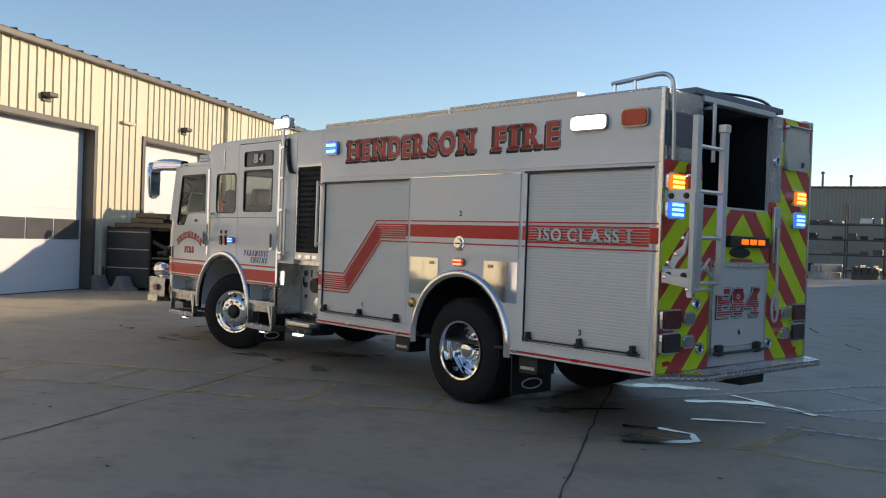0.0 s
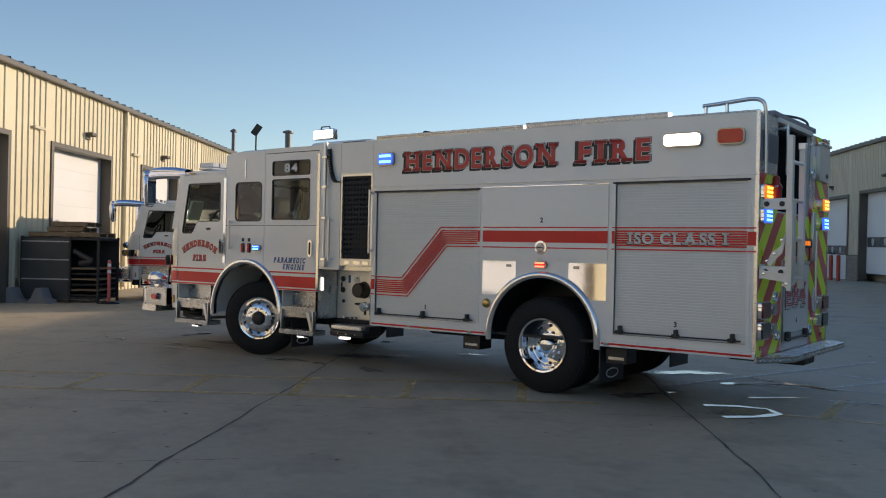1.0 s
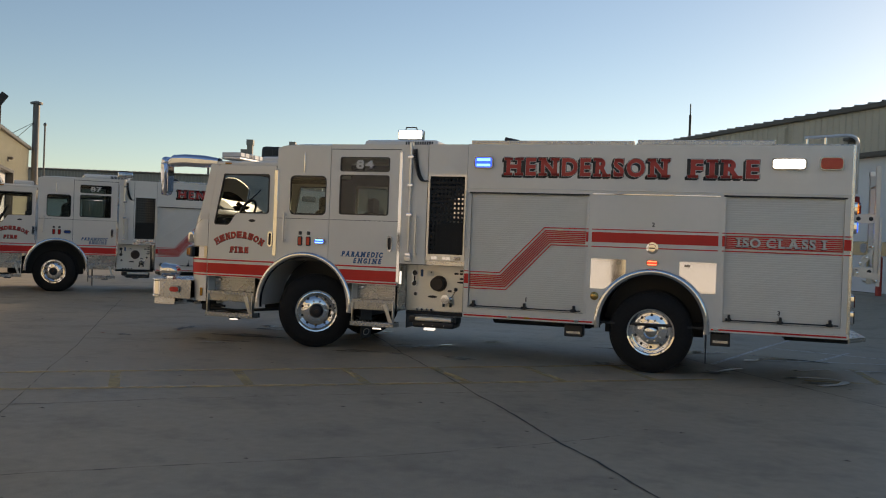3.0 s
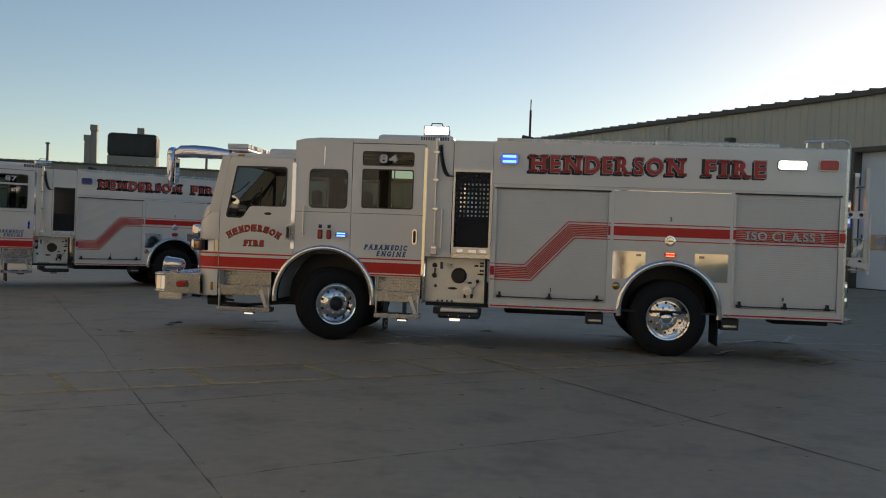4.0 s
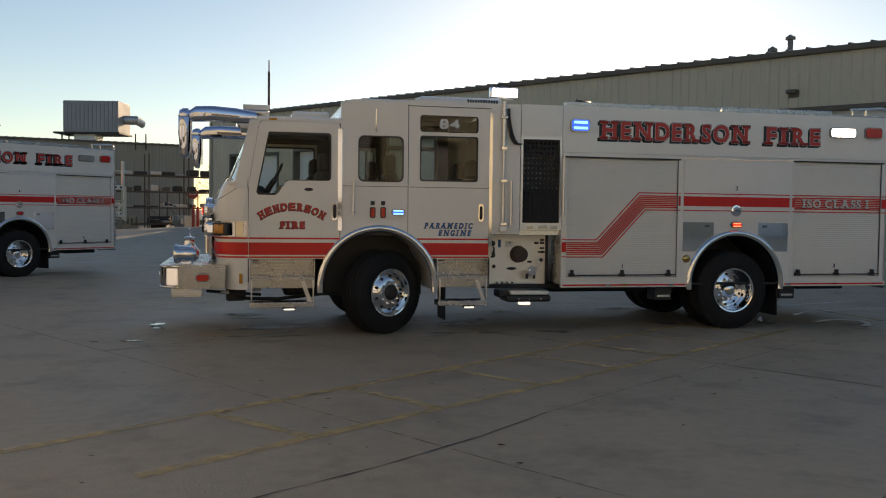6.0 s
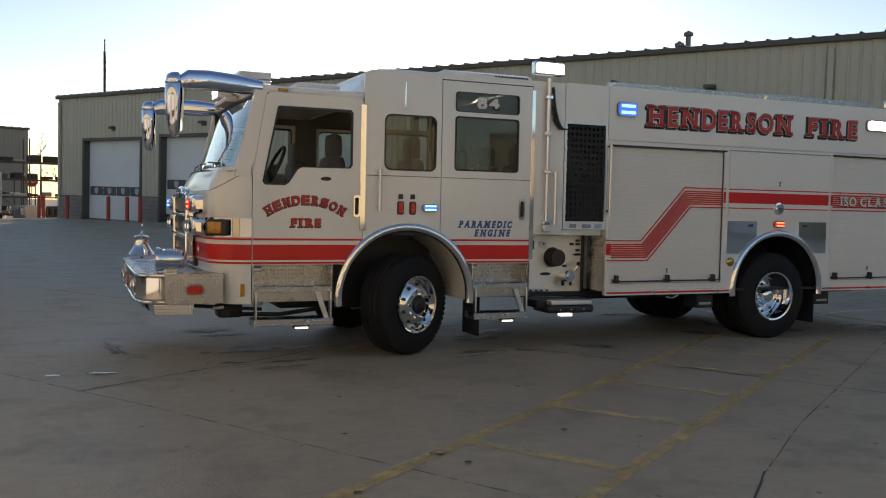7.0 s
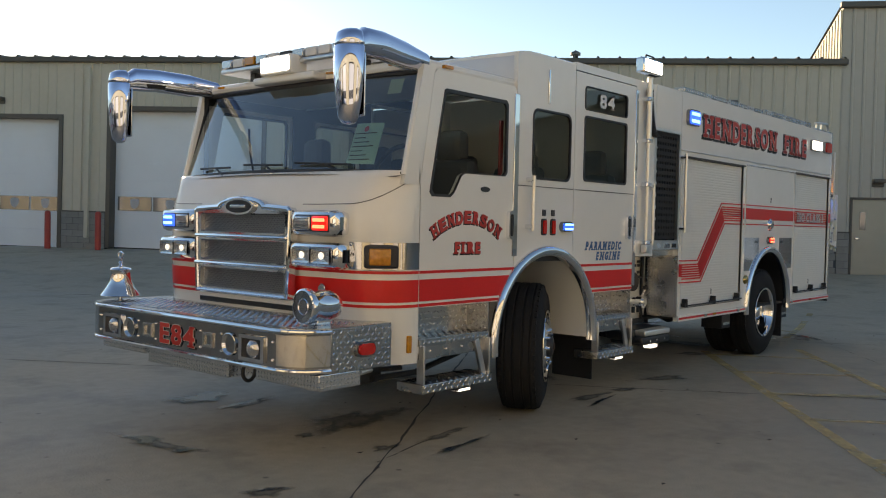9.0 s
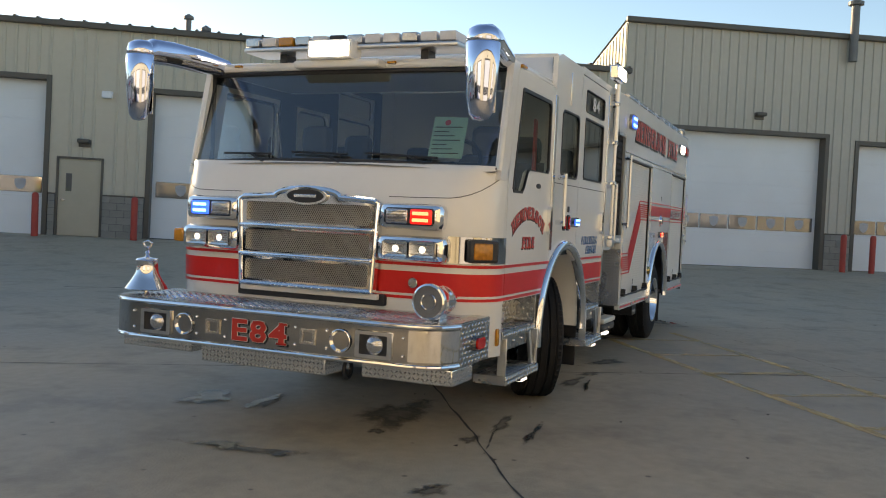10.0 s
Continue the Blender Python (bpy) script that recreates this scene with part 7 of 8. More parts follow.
LEAF = material("dry_leaf", (0.06, 0.045, 0.03), 0.8, vary=0.5, scale=2.0)
tagged(part("fallen_leaves", leaf_bm, LEAF), "scattered dry leaves and grit on the concrete", "leaves", kind="stuff")

# ---- sheds ----
CREAM = material("cream_painted_steel_sheet", (0.62, 0.56, 0.40), 0.5, vary=0.07, scale=0.5, fine=6.0)
TAN = material("tan_painted_steel_sheet", (0.50, 0.447, 0.352), 0.5, vary=0.07, scale=0.4, fine=6.0)
TAN_TALL = material("taupe_painted_steel_sheet", (0.445, 0.405, 0.337), 0.5, vary=0.07, scale=0.4, fine=6.0)
BROWN = material("brown_trim_sheet", (0.085, 0.072, 0.058), 0.45, vary=0.12)
DOOR_WHITE = material("white_sectional_door", (0.70, 0.71, 0.72), 0.4, vary=0.05, scale=0.8)
BLOCK = material("grey_concrete_block", (0.25, 0.235, 0.21), 0.85, vary=0.15, bump=0.3, per_piece=0.1)
ROOF = material("grey_metal_roofing", (0.28, 0.27, 0.25), 0.45, 0.3, vary=0.1)
PANE_DOOR = material("mirrored_door_glazing", (0.20, 0.205, 0.21), 0.05, 0.5, vary=0.1, spec=0.8)
DECAL = material("grey_door_decal", (0.40, 0.40, 0.41), 0.5, vary=0.2)
DOOR_TAN = material("tan_painted_door", (0.42, 0.37, 0.28), 0.45, vary=0.06)
RED_POST = material("red_bollard_paint", (0.42, 0.045, 0.03), 0.5, vary=0.15)
GALV = material("galvanised_steel", (0.45, 0.46, 0.47), 0.4, 0.8, vary=0.15)


def ribbed(bm, x0, x1, z0, z1, pitch=0.305, rib=0.035):
    """Ribbed wall sheet in the plane y = 0, ribs standing out towards -y."""
    xs = [(x0, 0.0)]
    k = math.ceil(x0 / pitch)
    while k * pitch + 0.05 < x1:
        c = k * pitch
        if c - 0.05 > x0:
            xs += [(c - 0.045, 0.0), (c - 0.022, -rib), (c + 0.022, -rib), (c + 0.045, 0.0)]
        k += 1
    xs.append((x1, 0.0))
    lo = [bm.verts.new((x, y, z0)) for x, y in xs]
    hi = [bm.verts.new((x, y, z1)) for x, y in xs]
    for i in range(len(xs) - 1):
        bm.faces.new((lo[i], lo[i + 1], hi[i + 1], hi[i]))


def overhead_door(parent, x0, x1, z0, z1, win, lites, decal=False, depth=0.35, ajar=0.0):
    """A sectional door set back in its opening: sections with grooves, a strip of panes, a dark frame."""
    fr = bmesh.new()
    box(fr, x0 - 0.14, x0, -0.05, depth, z0, z1 + 0.14, 0.01)
    box(fr, x1, x1 + 0.14, -0.05, depth, z0, z1 + 0.14, 0.01)
    box(fr, x0, x1, -0.05, depth, z1, z1 + 0.14, 0.01)
    d = part("overhead_door", fr, BROWN, parent, "white sectional door in a dark brown frame")
    z0 += ajar
    n = max(6, round((z1 - z0) / 0.56))
    for i in range(n):
        a, b = z0 + (z1 - z0) * i / n, z0 + (z1 - z0) * (i + 1) / n
        part("section", one_box(x0, x1, depth - 0.05, depth, a + 0.001, b - 0.001, 0), DOOR_WHITE, d)
    w0, w1 = z0 + win[0], z0 + win[1]
    step = (x1 - x0 - 0.16) / lites
    for i in range(lites):
        a = x0 + 0.08 + i * step + 0.025
        b = a + step - 0.05
        p = part("pane", one_box(a, b, depth - 0.075, depth - 0.045, w0, w1, 0.01), PANE_DOOR, d, "dark glazed door light")
        if decal:
            c = (a + b) / 2
            part("decal", plate([(c + 0.15 * sx, (w0 + w1) / 2 + 0.17 * sz) for sx, sz in ((-1, 0.8), (0, 1.0), (1, 0.8), (1, -0.1), (0.6, -0.7), (0, -1.0), (-0.6, -0.7), (-1, -0.1))], (), 0.004, depth - 0.080), DECAL, p, "pale shield-shaped decal")
    part("weather_strip", one_box(x0, x1, depth - 0.06, depth, z0 - 0.04, z0 + 0.02, 0.005), BLACK, d)
    return d


def wall_lamp(parent, x, z):
    l = part("wall_lamp", one_box(x - 0.16, x + 0.16, -0.06, 0.0, z - 0.10, z + 0.12, 0.02), BROWN, parent)
    part("lamp_hood", one_box(x - 0.17, x + 0.17, -0.26, -0.05, z + 0.0, z + 0.12, 0.04), BROWN, l)


def shed(name, label, m, x0, x1, z1, doors, base, sheet_mat, deep=30.0, wainscot=0.0, rise=1.2, profile=None, lites=4, decal=False, pdoors=(), win=(1.3, 1.8), ajar=None, seams=True):
    """A long steel shed: ribbed front with openings, doors, gutter, roof and plain back and ends. doors: (x0, x1, top)."""
    s = thing(name, label, "building", m, kind="structure")
    profile = profile or [(0.0, z1), (deep / 2, z1 + rise), (deep, z1)]
    wall = bmesh.new()
    cuts = sorted([(a, b, t, 0) for a, b, t in doors] + [(a, b, t, 1) for a, b, t in pdoors])
    x = x0
    for a, b, t, k in cuts:
        g = 0.14 if k == 0 else 0.06
        if a - g > x:
            ribbed(wall, x, a - g, base(x) + wainscot - 0.5 * (wainscot == 0), z1)
        ribbed(wall, a - g, b + g, t + g, z1)
        x = b + g
    ribbed(wall, x, x1, base(x) + wainscot - 0.5 * (wainscot == 0), z1)
    part("wall", wall, sheet_mat, s, "vertically ribbed steel sheeting")
    for xe in (x0, x1):
        b2 = bmesh.new()
        v = [b2.verts.new(p) for p in [(xe, 0, -0.5), (xe, deep, -0.5)] + [(xe, yy, zz) for yy, zz in reversed(profile)]]
        b2.faces.new(v)
        part("end_wall", b2, sheet_mat, s)
    part("back_wall", one_box(x0, x1, deep - 0.1, deep, -0.5, profile[-1][1], 0), sheet_mat, s)
    part("inner_wall", one_box(x0 + 0.1, x1 - 0.1, 0.8, 0.9, -0.5, min(z1, profile[1][1]) - 0.3, 0), sheet_mat, s)
    roof = bmesh.new()
    xs = []
    k = int((x1 - x0) / 0.61)
    rows = []
    for yy, zz in [(-0.12, profile[0][1] + 0.05)] + [(yy, zz + 0.05) for yy, zz in profile[1:]]:
        row = []
        for i in range(k + 1):
            c = x0 + (x1 - x0) * i / k
            hh = 0.05 if seams else 0.006
            row += [(c - 0.05, yy, zz), (c - 0.02, yy, zz + hh), (c + 0.02, yy, zz + hh), (c + 0.05, yy, zz)]
        rows.append(row)
    part("roof", sheet(rows), ROOF, s, "ribbed metal roof")
    part("gutter", one_box(x0 - 0.1, x1 + 0.1, -0.16, 0.0, z1 - 0.12, z1 + 0.05, 0.03), BROWN, s)
    for a, b, t in doors:
        c = base((a + b) / 2)
        overhead_door(s, a, b, c, t, win, lites, decal, ajar=(ajar or {}).get(a, 0.0))
        wall_lamp(s, (a + b) / 2 + 0.2, t + 0.55)
    for a, b, t in pdoors:
        c = base((a + b) / 2)
        d = part("personnel_door", one_box(a, b, 0.0, 0.05, c, t, 0.01), DOOR_TAN, s, "tan steel personnel door")
        fr = bmesh.new()
        box(fr, a - 0.06, a, -0.045, 0.08, c, t + 0.06, 0.005)
        box(fr, b, b + 0.06, -0.045, 0.08, c, t + 0.06, 0.005)
        box(fr, a, b, -0.045, 0.08, t, t + 0.06, 0.005)
        part("door_frame", fr, BROWN, d)
        part("door_window", one_box(a + 0.2, a + 0.36, -0.012, 0.0, c + 1.25, c + 1.75, 0.004), PANE_DOOR, d)
        part("door_handle", one_box(a + 0.08, a + 0.2, -0.05, 0.0, c + 0.98, c + 1.03, 0.01), STEEL, d)
        wall_lamp(s, (a + b) / 2 + 0.1, t + 0.45)
    return s


west = shed("west_shed", "long cream ribbed steel shed with white overhead doors", WEST_M, -56, 25.5, 6.05, [(-40, -35.9, 4.2), (-33, -28.9, 4.2), (-26, -21.9, 4.2), (-18, -13.9, 4.2), (-11.2, -6.85, 4.2), (-4.4, -0.5, 4.2), (2.3, 6.0, 4.2), (9.0, 13.0, 4.25), (15.3, 19.5, 4.25)], lambda x: 0.0, CREAM, win=(1.32, 1.84))
for x in (-13.0, 0.62, 14.2):
    part("downspout", one_box(x - 0.06, x + 0.06, -0.14, -0.036, 0.1, 6.0, 0.02), CREAM, west)
for x, z in ((-5.3, 4.55), (1.6, 4.55), (8.0, 4.6), (14.6, 4.6)):
    part("sign_bracket", one_box(x - 0.35, x + 0.25, -0.12, -0.036, z, z + 0.08, 0.01), TAN, west)
LEAN = 0.0113  # the eaves climb a little with the slab
nbase = lambda x: 0.37 + 0.15 * min(max(-x / 15, 0), 1) + LEAN * x
north = shed("north_shed", "long tan ribbed steel shed with white overhead doors", NORTH_M @ pose(0, 0, 0, 0, 0.648, 0), -45.27, 0.0, 6.28, [(-42.92, -38.3, 3.98), (-36.7, -31.0, 4.07), (-28.2, -23.65, 4.37), (-21.85, -16.85, 4.66), (-13.95, -8.0, 4.5), (-5.15, -1.2, 4.48)], nbase, TAN, wainscot=1.2, lites=4, decal=True, pdoors=[(-16.44, -15.3, 2.5)], win=(1.2, 1.65), ajar={-36.7: 0.32})
tall = shed("tall_shed", "taller taupe ribbed steel shed with wide white doors", NORTH_M, 0.02, 52.0, 7.85, [(1.72, 6.72, 4.57), (7.9, 12.5, 4.42), (14.56, 18.8, 4.35), (20.96, 25.0, 4.3)], lambda x: 0.36, TAN_TALL, wainscot=1.15, lites=5, decal=True, pdoors=[(0.42, 1.5, 2.45)], win=(1.2, 1.65), deep=34.0, profile=[(0.0, 7.85), (6.6, 6.15), (34.0, 6.15)], seams=False)
# upper side in CREAM, not TAN_TALL: the sunlight on it is put into the colour
side = bmesh.new()
for i in range(22):
    y = 0.05 + i * 0.3
    box(side, -0.035, 0.0, y, y + 0.05, 5.9, 7.72 - y * 1.7 / 6.6)
part("side_rib", side, CREAM, tall)
box_side = plate([(0.0, 5.9), (6.5, 5.9), (6.5, 6.06), (0.0, 7.74)], (), 0.01, -0.005, "yz")
part("side_wall", box_side, CREAM, tall, "ribbed side sheeting with sunlight painted in as cream")
for x in (-7.45, -22.6, -45.05):
    part("downspout", one_box(x - 0.07, x + 0.07, -0.15, -0.036, 0.6, 6.0, 0.02), TAN, north)
part("wall_box", one_box(-15.35, -15.05, -0.16, -0.036, 4.25, 4.45, 0.03), DOOR_WHITE, north, "white emergency lamp box")
# unseen shed, added behind the camera for the cab windows to reflect
south = shed("south_shed", "plain tan steel shed added out of view for reflections", Matrix.Translation(NORTH0 - 50.0 * U - 27.0 * V) @ pose(0, 0, 0, 0, 0, 215) @ pose(-28, 0, 0), 0.0, 28.0, 7.0, [(6, 10.5, 4.4), (16, 20.5, 4.4)], lambda x: 0.0, TAN, deep=20.0)
# block plinths, one block at a time
blk = bpy.data.meshes.new("block")
b0 = one_box(-0.195, 0.195, -0.06, 0.10, 0.004, 0.196, 0.006)
b0.to_mesh(blk)
b0.free()
finish(blk, BLOCK)
for own, spans in ((north, [(-45.25, -43.07), (-38.15, -36.85), (-30.85, -28.31), (-23.5, -22.0), (-16.69, -16.51), (-15.23, -14.1), (-7.85, -5.3), (-1.05, 0.0)]), (tall, [(0.02, 0.35), (6.87, 7.75), (12.65, 14.4)])):
    for a, b in spans:
        base = nbase((a + b) / 2) if own is north else 0.36
        part("plinth_mortar", one_box(a, b, -0.045, 0.12, base - 0.4, base + 1.16, 0.0), CABIN, own)
        part("plinth_cap", one_box(a, b, -0.08, 0.0, base + 1.15, base + 1.19, 0.005), BROWN, own)
        for r in range(6):
            x = a - (0.2 if r % 2 else 0.0)
            while x < b - 0.05:
                l, h = max(x, a), min(x + 0.4, b)
                if h - l > 0.06:
                    o = new("block", blk)
                    o.parent = own
                    o.matrix_basis = Matrix.Translation(((l + h) / 2, 0, base - 0.03 + r * 0.2)) @ Matrix.Diagonal(((h - l) / 0.4, 1, 1, 1))
                x += 0.4


def bollard(x, y, label="red painted steel bollard on the concrete"):
    z = ground_z(x, y)
    o = part("bollard", moved(lathe([(0.0, 1.18), (0.06, 1.17), (0.085, 1.13), (0.09, 1.08), (0.09, -0.05), (0.11, -0.05)], 20), Matrix.Translation((x, y, z))), RED_POST)
    return tagged(o, label, "bollard", "bollards by the sheds")


def at(m, x, y):
    p = m @ Vector((x, y, 0))
    return p.x, p.y


for x in (-45.8, -43.2, -39.7, -38.2, -37.2, -31.4, -28.8, -23.5, -21.8, -16.8, -14.2, -7.65, -5.55, -0.9, 1.65, 7.1, 8.1, 12.8):
    bollard(*at(NORTH_M, x, -0.75))
bollard(*at(WEST_M, 0.3, -1.0))


# pipes and masts on the roofs
VENT = material("weathered_dark_vent", (0.16, 0.155, 0.15), 0.55, 0.4, vary=0.2)


def roof_pipe(x, y, z0, z1, r, label, cap=True):
    p = part("roof_pipe", moved(lathe([(r, 0), (r, z1 - z0), (0, z1 - z0)], 16), Matrix.Translation((x, y, z0))), VENT)
    if cap:
        part("cap", moved(lathe([(r * 1.0, 0.0), (r * 1.8, 0.02), (r * 1.8, 0.12), (0.0, 0.22)], 16), Matrix.Translation((x, y, z1))), VENT, p)
    return tagged(p, label, "vent pipe", "vent pipes on the roofs")


for x, y, z0, z1, r in ((13.4, 19.0, 6.3, 8.1, 0.10), (18.9, 14.75, 6.4, 8.2, 0.11), (*at(NORTH_M, -30.9, 4.0), 6.3, 7.3, 0.08), (*at(NORTH_M, 7.35, -0.25), 7.0, 8.75, 0.13), (*at(NORTH_M, -12.9, 3.0), 6.2, 7.05, 0.09), (-35.2, 29.2, 0.0, 8.45, 0.18), (-36.4, 31.3, 0.0, 7.55, 0.05), (-34.5, 24.4, 5.8, 7.9, 0.10)):
    roof_pipe(x, y, z0, z1, r, "galvanised vent pipe on a shed roof")
mast = part("radio_mast", join(tube([(-2.5, 142.5, 0.0), (-2.5, 142.5, 24.7)], 0.20), tube([(-2.5, 142.5, 24.6), (-2.5, 142.5, 26.6)], 0.10)), DARK)
tagged(mast, "thin dark radio mast beyond the sheds", "mast")
fm = part("flood_mast", tube([(-35.7, 27.1, 5.6), (-35.7, 27.1, 8.1)], 0.05), DARK)
part("flood_head", one_box(-0.34, 0.34, -0.08, 0.08, -0.2, 0.2, 0.04, Matrix.Translation((-35.55, 27.0, 8.42)) @ pose(0, 0, 0, 10, -55, 30)), BLACK, fm)
tagged(fm, "dark floodlight on a roof mast", "floodlight")
wire = part("guy_wire", join(tube([(-35.7, 27.2, 6.3), (-35.2, 29.15, 7.5)], 0.015, res=1), tube([(-35.3, 27.6, 6.2), (-35.2, 29.15, 7.5)], 0.015, res=1)), DARK)
tagged(wire, "thin guy wire on the roof", "wire")

# far shed with its dust collector and the storage racks before it
FAR_M = Matrix.Translation((-11.0, 73.5, 0)) @ pose(0, 0, 0, 0, 0, 18)
GREY_SHED = material("grey_weathered_sheet", (0.27, 0.248, 0.21), 0.6, vary=0.15, scale=0.3)
far = shed("far_shed", "low grey steel shed far across the yard", FAR_M, -70, 0.0, 7.25, [(-52, -47, 4.5)], lambda x: 0.0, GREY_SHED, deep=40.0, rise=0.9)
dc = thing("dust_collector", "weathered grey dust collector hopper on the far roof", "dust collector", Matrix.Translation((-19.15, 72.6, -0.35)) @ pose(0, 0, 0, 0, 0, -12) @ Matrix.Diagonal((0.76, 0.85, 1, 1)))
hop = bmesh.new()
box(hop, -3.1, 3.1, -1.8, 1.8, 8.4, 11.1, 0.05)
HOPPER = material("weathered_grey_hopper", (0.27, 0.28, 0.30), 0.55, vary=0.15, scale=0.8)
part("hopper", hop, HOPPER, dc)
for i in range(14):
    part("hopper_rib", one_box(-3.1 + i * 0.46, -3.04 + i * 0.46, -1.86, -1.803, 8.45, 11.05, 0), HOPPER, dc)
part("support", one_box(-2.2, 0.2, -1.2, 1.2, 7.0, 8.4, 0.05), DOOR_WHITE, dc)
part("platform", one_box(-4.2, 3.3, -2.0, 2.0, 8.25, 8.4, 0.02), DARK, dc)
part("duct", tube([(3.1, 0, 9.6), (4.4, 0.3, 9.6), (4.7, 1.4, 9.4)], 0.4), GALV, dc)
for x in (-4.1, -3.3, 4.4, 5.6):
    part("leg", one_box(x - 0.06, x + 0.06, -0.06, 0.06, 7.0, 8.4, 0), DARK, dc)
for i, (x, h, r) in enumerate(((-36.3, 2.15, 0.12), (-22.0, 2.46, 0.12), (-18.0, 1.7, 0.10), (-15.7, 1.4, 0.10))):
    roof_pipe(*at(FAR_M, x, 4.0), 7.0, 7.0 + h, r, "dark vent stack on the far roof")
tk = thing("roof_tank", "dark slatted cooling unit on the far roof", "cooling unit", FAR_M @ pose(-28.7, 4, 0))
part("casing", one_box(-2.25, 2.25, -1.2, 1.2, 8.3, 10.5, 0.35), DARK, tk)
part("stand", one_box(-2.2, 2.2, -1.1, 1.1, 7.3, 8.35, 0.05), GREY_SHED, tk)
part("fan_box", one_box(0.3, 0.95, -0.4, 0.4, 10.45, 11.12, 0.05), GREY_SHED, tk)
for k in range(3):
    part("rib", one_box(-1.2 + k * 1.1, -1.12 + k * 1.1, -1.26, -1.18, 8.45, 10.2, 0), CABIN, tk)
for xs, zt in (((-33.07, -32.55), 10.19), ((-32.53, -32.0), 11.17)):
    duct = part("roof_duct", join(one_box(xs[0], xs[1], 3.7, 4.3, 7.2, zt - 0.5, 0.02), one_box(xs[0] - 0.06, xs[1] + 0.06, 3.62, 4.38, zt - 0.55, zt, 0.02)), GREY_SHED)
    duct.matrix_basis = FAR_M
    tagged(duct, "square grey exhaust duct on the far roof", "duct")
for i in range(8):
    part("slat", one_box(-1.9, 1.9, -1.24, -1.18, 8.5 + i * 0.22, 8.58 + i * 0.22, 0), BLACK, tk)


RUST = material("rusty_brown_rack_steel", (0.10, 0.075, 0.06), 0.7, 0.3, vary=0.3)


def rack(x, y, turn, bays, tiers, label, seed):
    r = thing("storage_rack", label, "rack", Matrix.Translation((x, y, 0)) @ pose(0, 0, 0, 0, 0, turn), "storage racks in the yard")
    rnd2 = random.Random(seed)
    for i in range(bays + 1):
        for d in (0, 1.1):
            if d:
                part("brace", tube([(i * 2.6, 0, 0.3 + tiers * 0.25), (i * 2.6, 1.1, 0.3 + tiers * 0.7)], 0.02, res=1), RUST, r)
            part("post", one_box(i * 2.6 - 0.035, i * 2.6 + 0.035, d - 0.03, d + 0.03, 0, tiers * 1.05 + 0.9, 0), RUST, r)
    for t in range(tiers):
        z = 0.5 + t * 1.05
        for d in (0, 1.1):
            part("beam", one_box(0, bays * 2.6, d - 0.04, d + 0.04, z - 0.045, z + 0.045, 0), RUST, r)
        for i in range(bays):
            for k in range(3):
                h = rnd2.uniform(0.08, 0.42)
                a = 0.1 + k * 0.82
                part("load", one_box(i * 2.6 + a, i * 2.6 + a + rnd2.uniform(0.4, 0.8), 0.05, rnd2.uniform(0.5, 1.0), z + 0.06, z + 0.06 + h, 0.05), rnd2.choice([DARK, DARK, BROWN, GREY_SHED, GALV]), r)
    return r


rack(-15.0, 49.0, 20, 5, 4, "tall rusty steel rack loaded with steel parts", 3)
rack(-27.5, 53.0, 15, 4, 4, "brown steel rack half filled with stock", 5)
rack(-40.0, 50.0, 12, 4, 4, "brown steel rack with pale and dark stock", 9)
rack(-12.8, 60.0, 60, 2, 2, "low yard rack with pipes", 12)
for i in range(16):
    x, y = -36 + 2.0 * i + random.Random(i).uniform(-0.5, 0.5), 47.0 + 0.25 * i + random.Random(i + 50).uniform(-2, 2)
    bm = one_box(-0.7, 0.7, -0.5, 0.5, 0.0, random.Random(i + 9).uniform(0.4, 1.1), 0.05)
    for k in range(4):
        box(bm, -0.6 + k * 0.35, -0.5 + k * 0.35, -0.7, 0.7, 0.5, 0.9 + 0.1 * (k % 2), 0.02)
    o = part("parts_crate", bm, [DARK, GALV, BROWN, GREY_SHED][i % 4])
    o.matrix_basis = Matrix.Translation((x, y, 0)) @ pose(0, 0, 0, 0, 0, i * 37)
    tagged(o, "crate of dark steel parts on the yard", "crate", "crates in the far yard")
ss = thing("stop_sign", "red octagonal stop sign on a post", "sign", Matrix.Translation((-10.2, 57.0, 0)))
part("post", tube([(0, 0, 0), (0, 0, 2.9)], 0.04), GALV, ss)
part("sign_face", plate([(0.42 * math.cos(radians(22.5 + 45 * i)), 2.65 + 0.42 * math.sin(radians(22.5 + 45 * i))) for i in range(8)], (), 0.02, -0.05), RED_POST, ss)
part("lettering", moved(lettering("STOP", 0.24, 0.60, 0.02, 0, 0.004), Matrix.Translation((-0.30, -0.054, 2.53))), DOOR_WHITE, ss)
for x, y in ((-9.2, 44.0), (-8.2, 44.6)):
    bollard(x, y)

# bare trees far behind, seen between the sheds
BARK = material("bare_grey_twigs", (0.10, 0.085, 0.07), 0.9, vary=0.3)


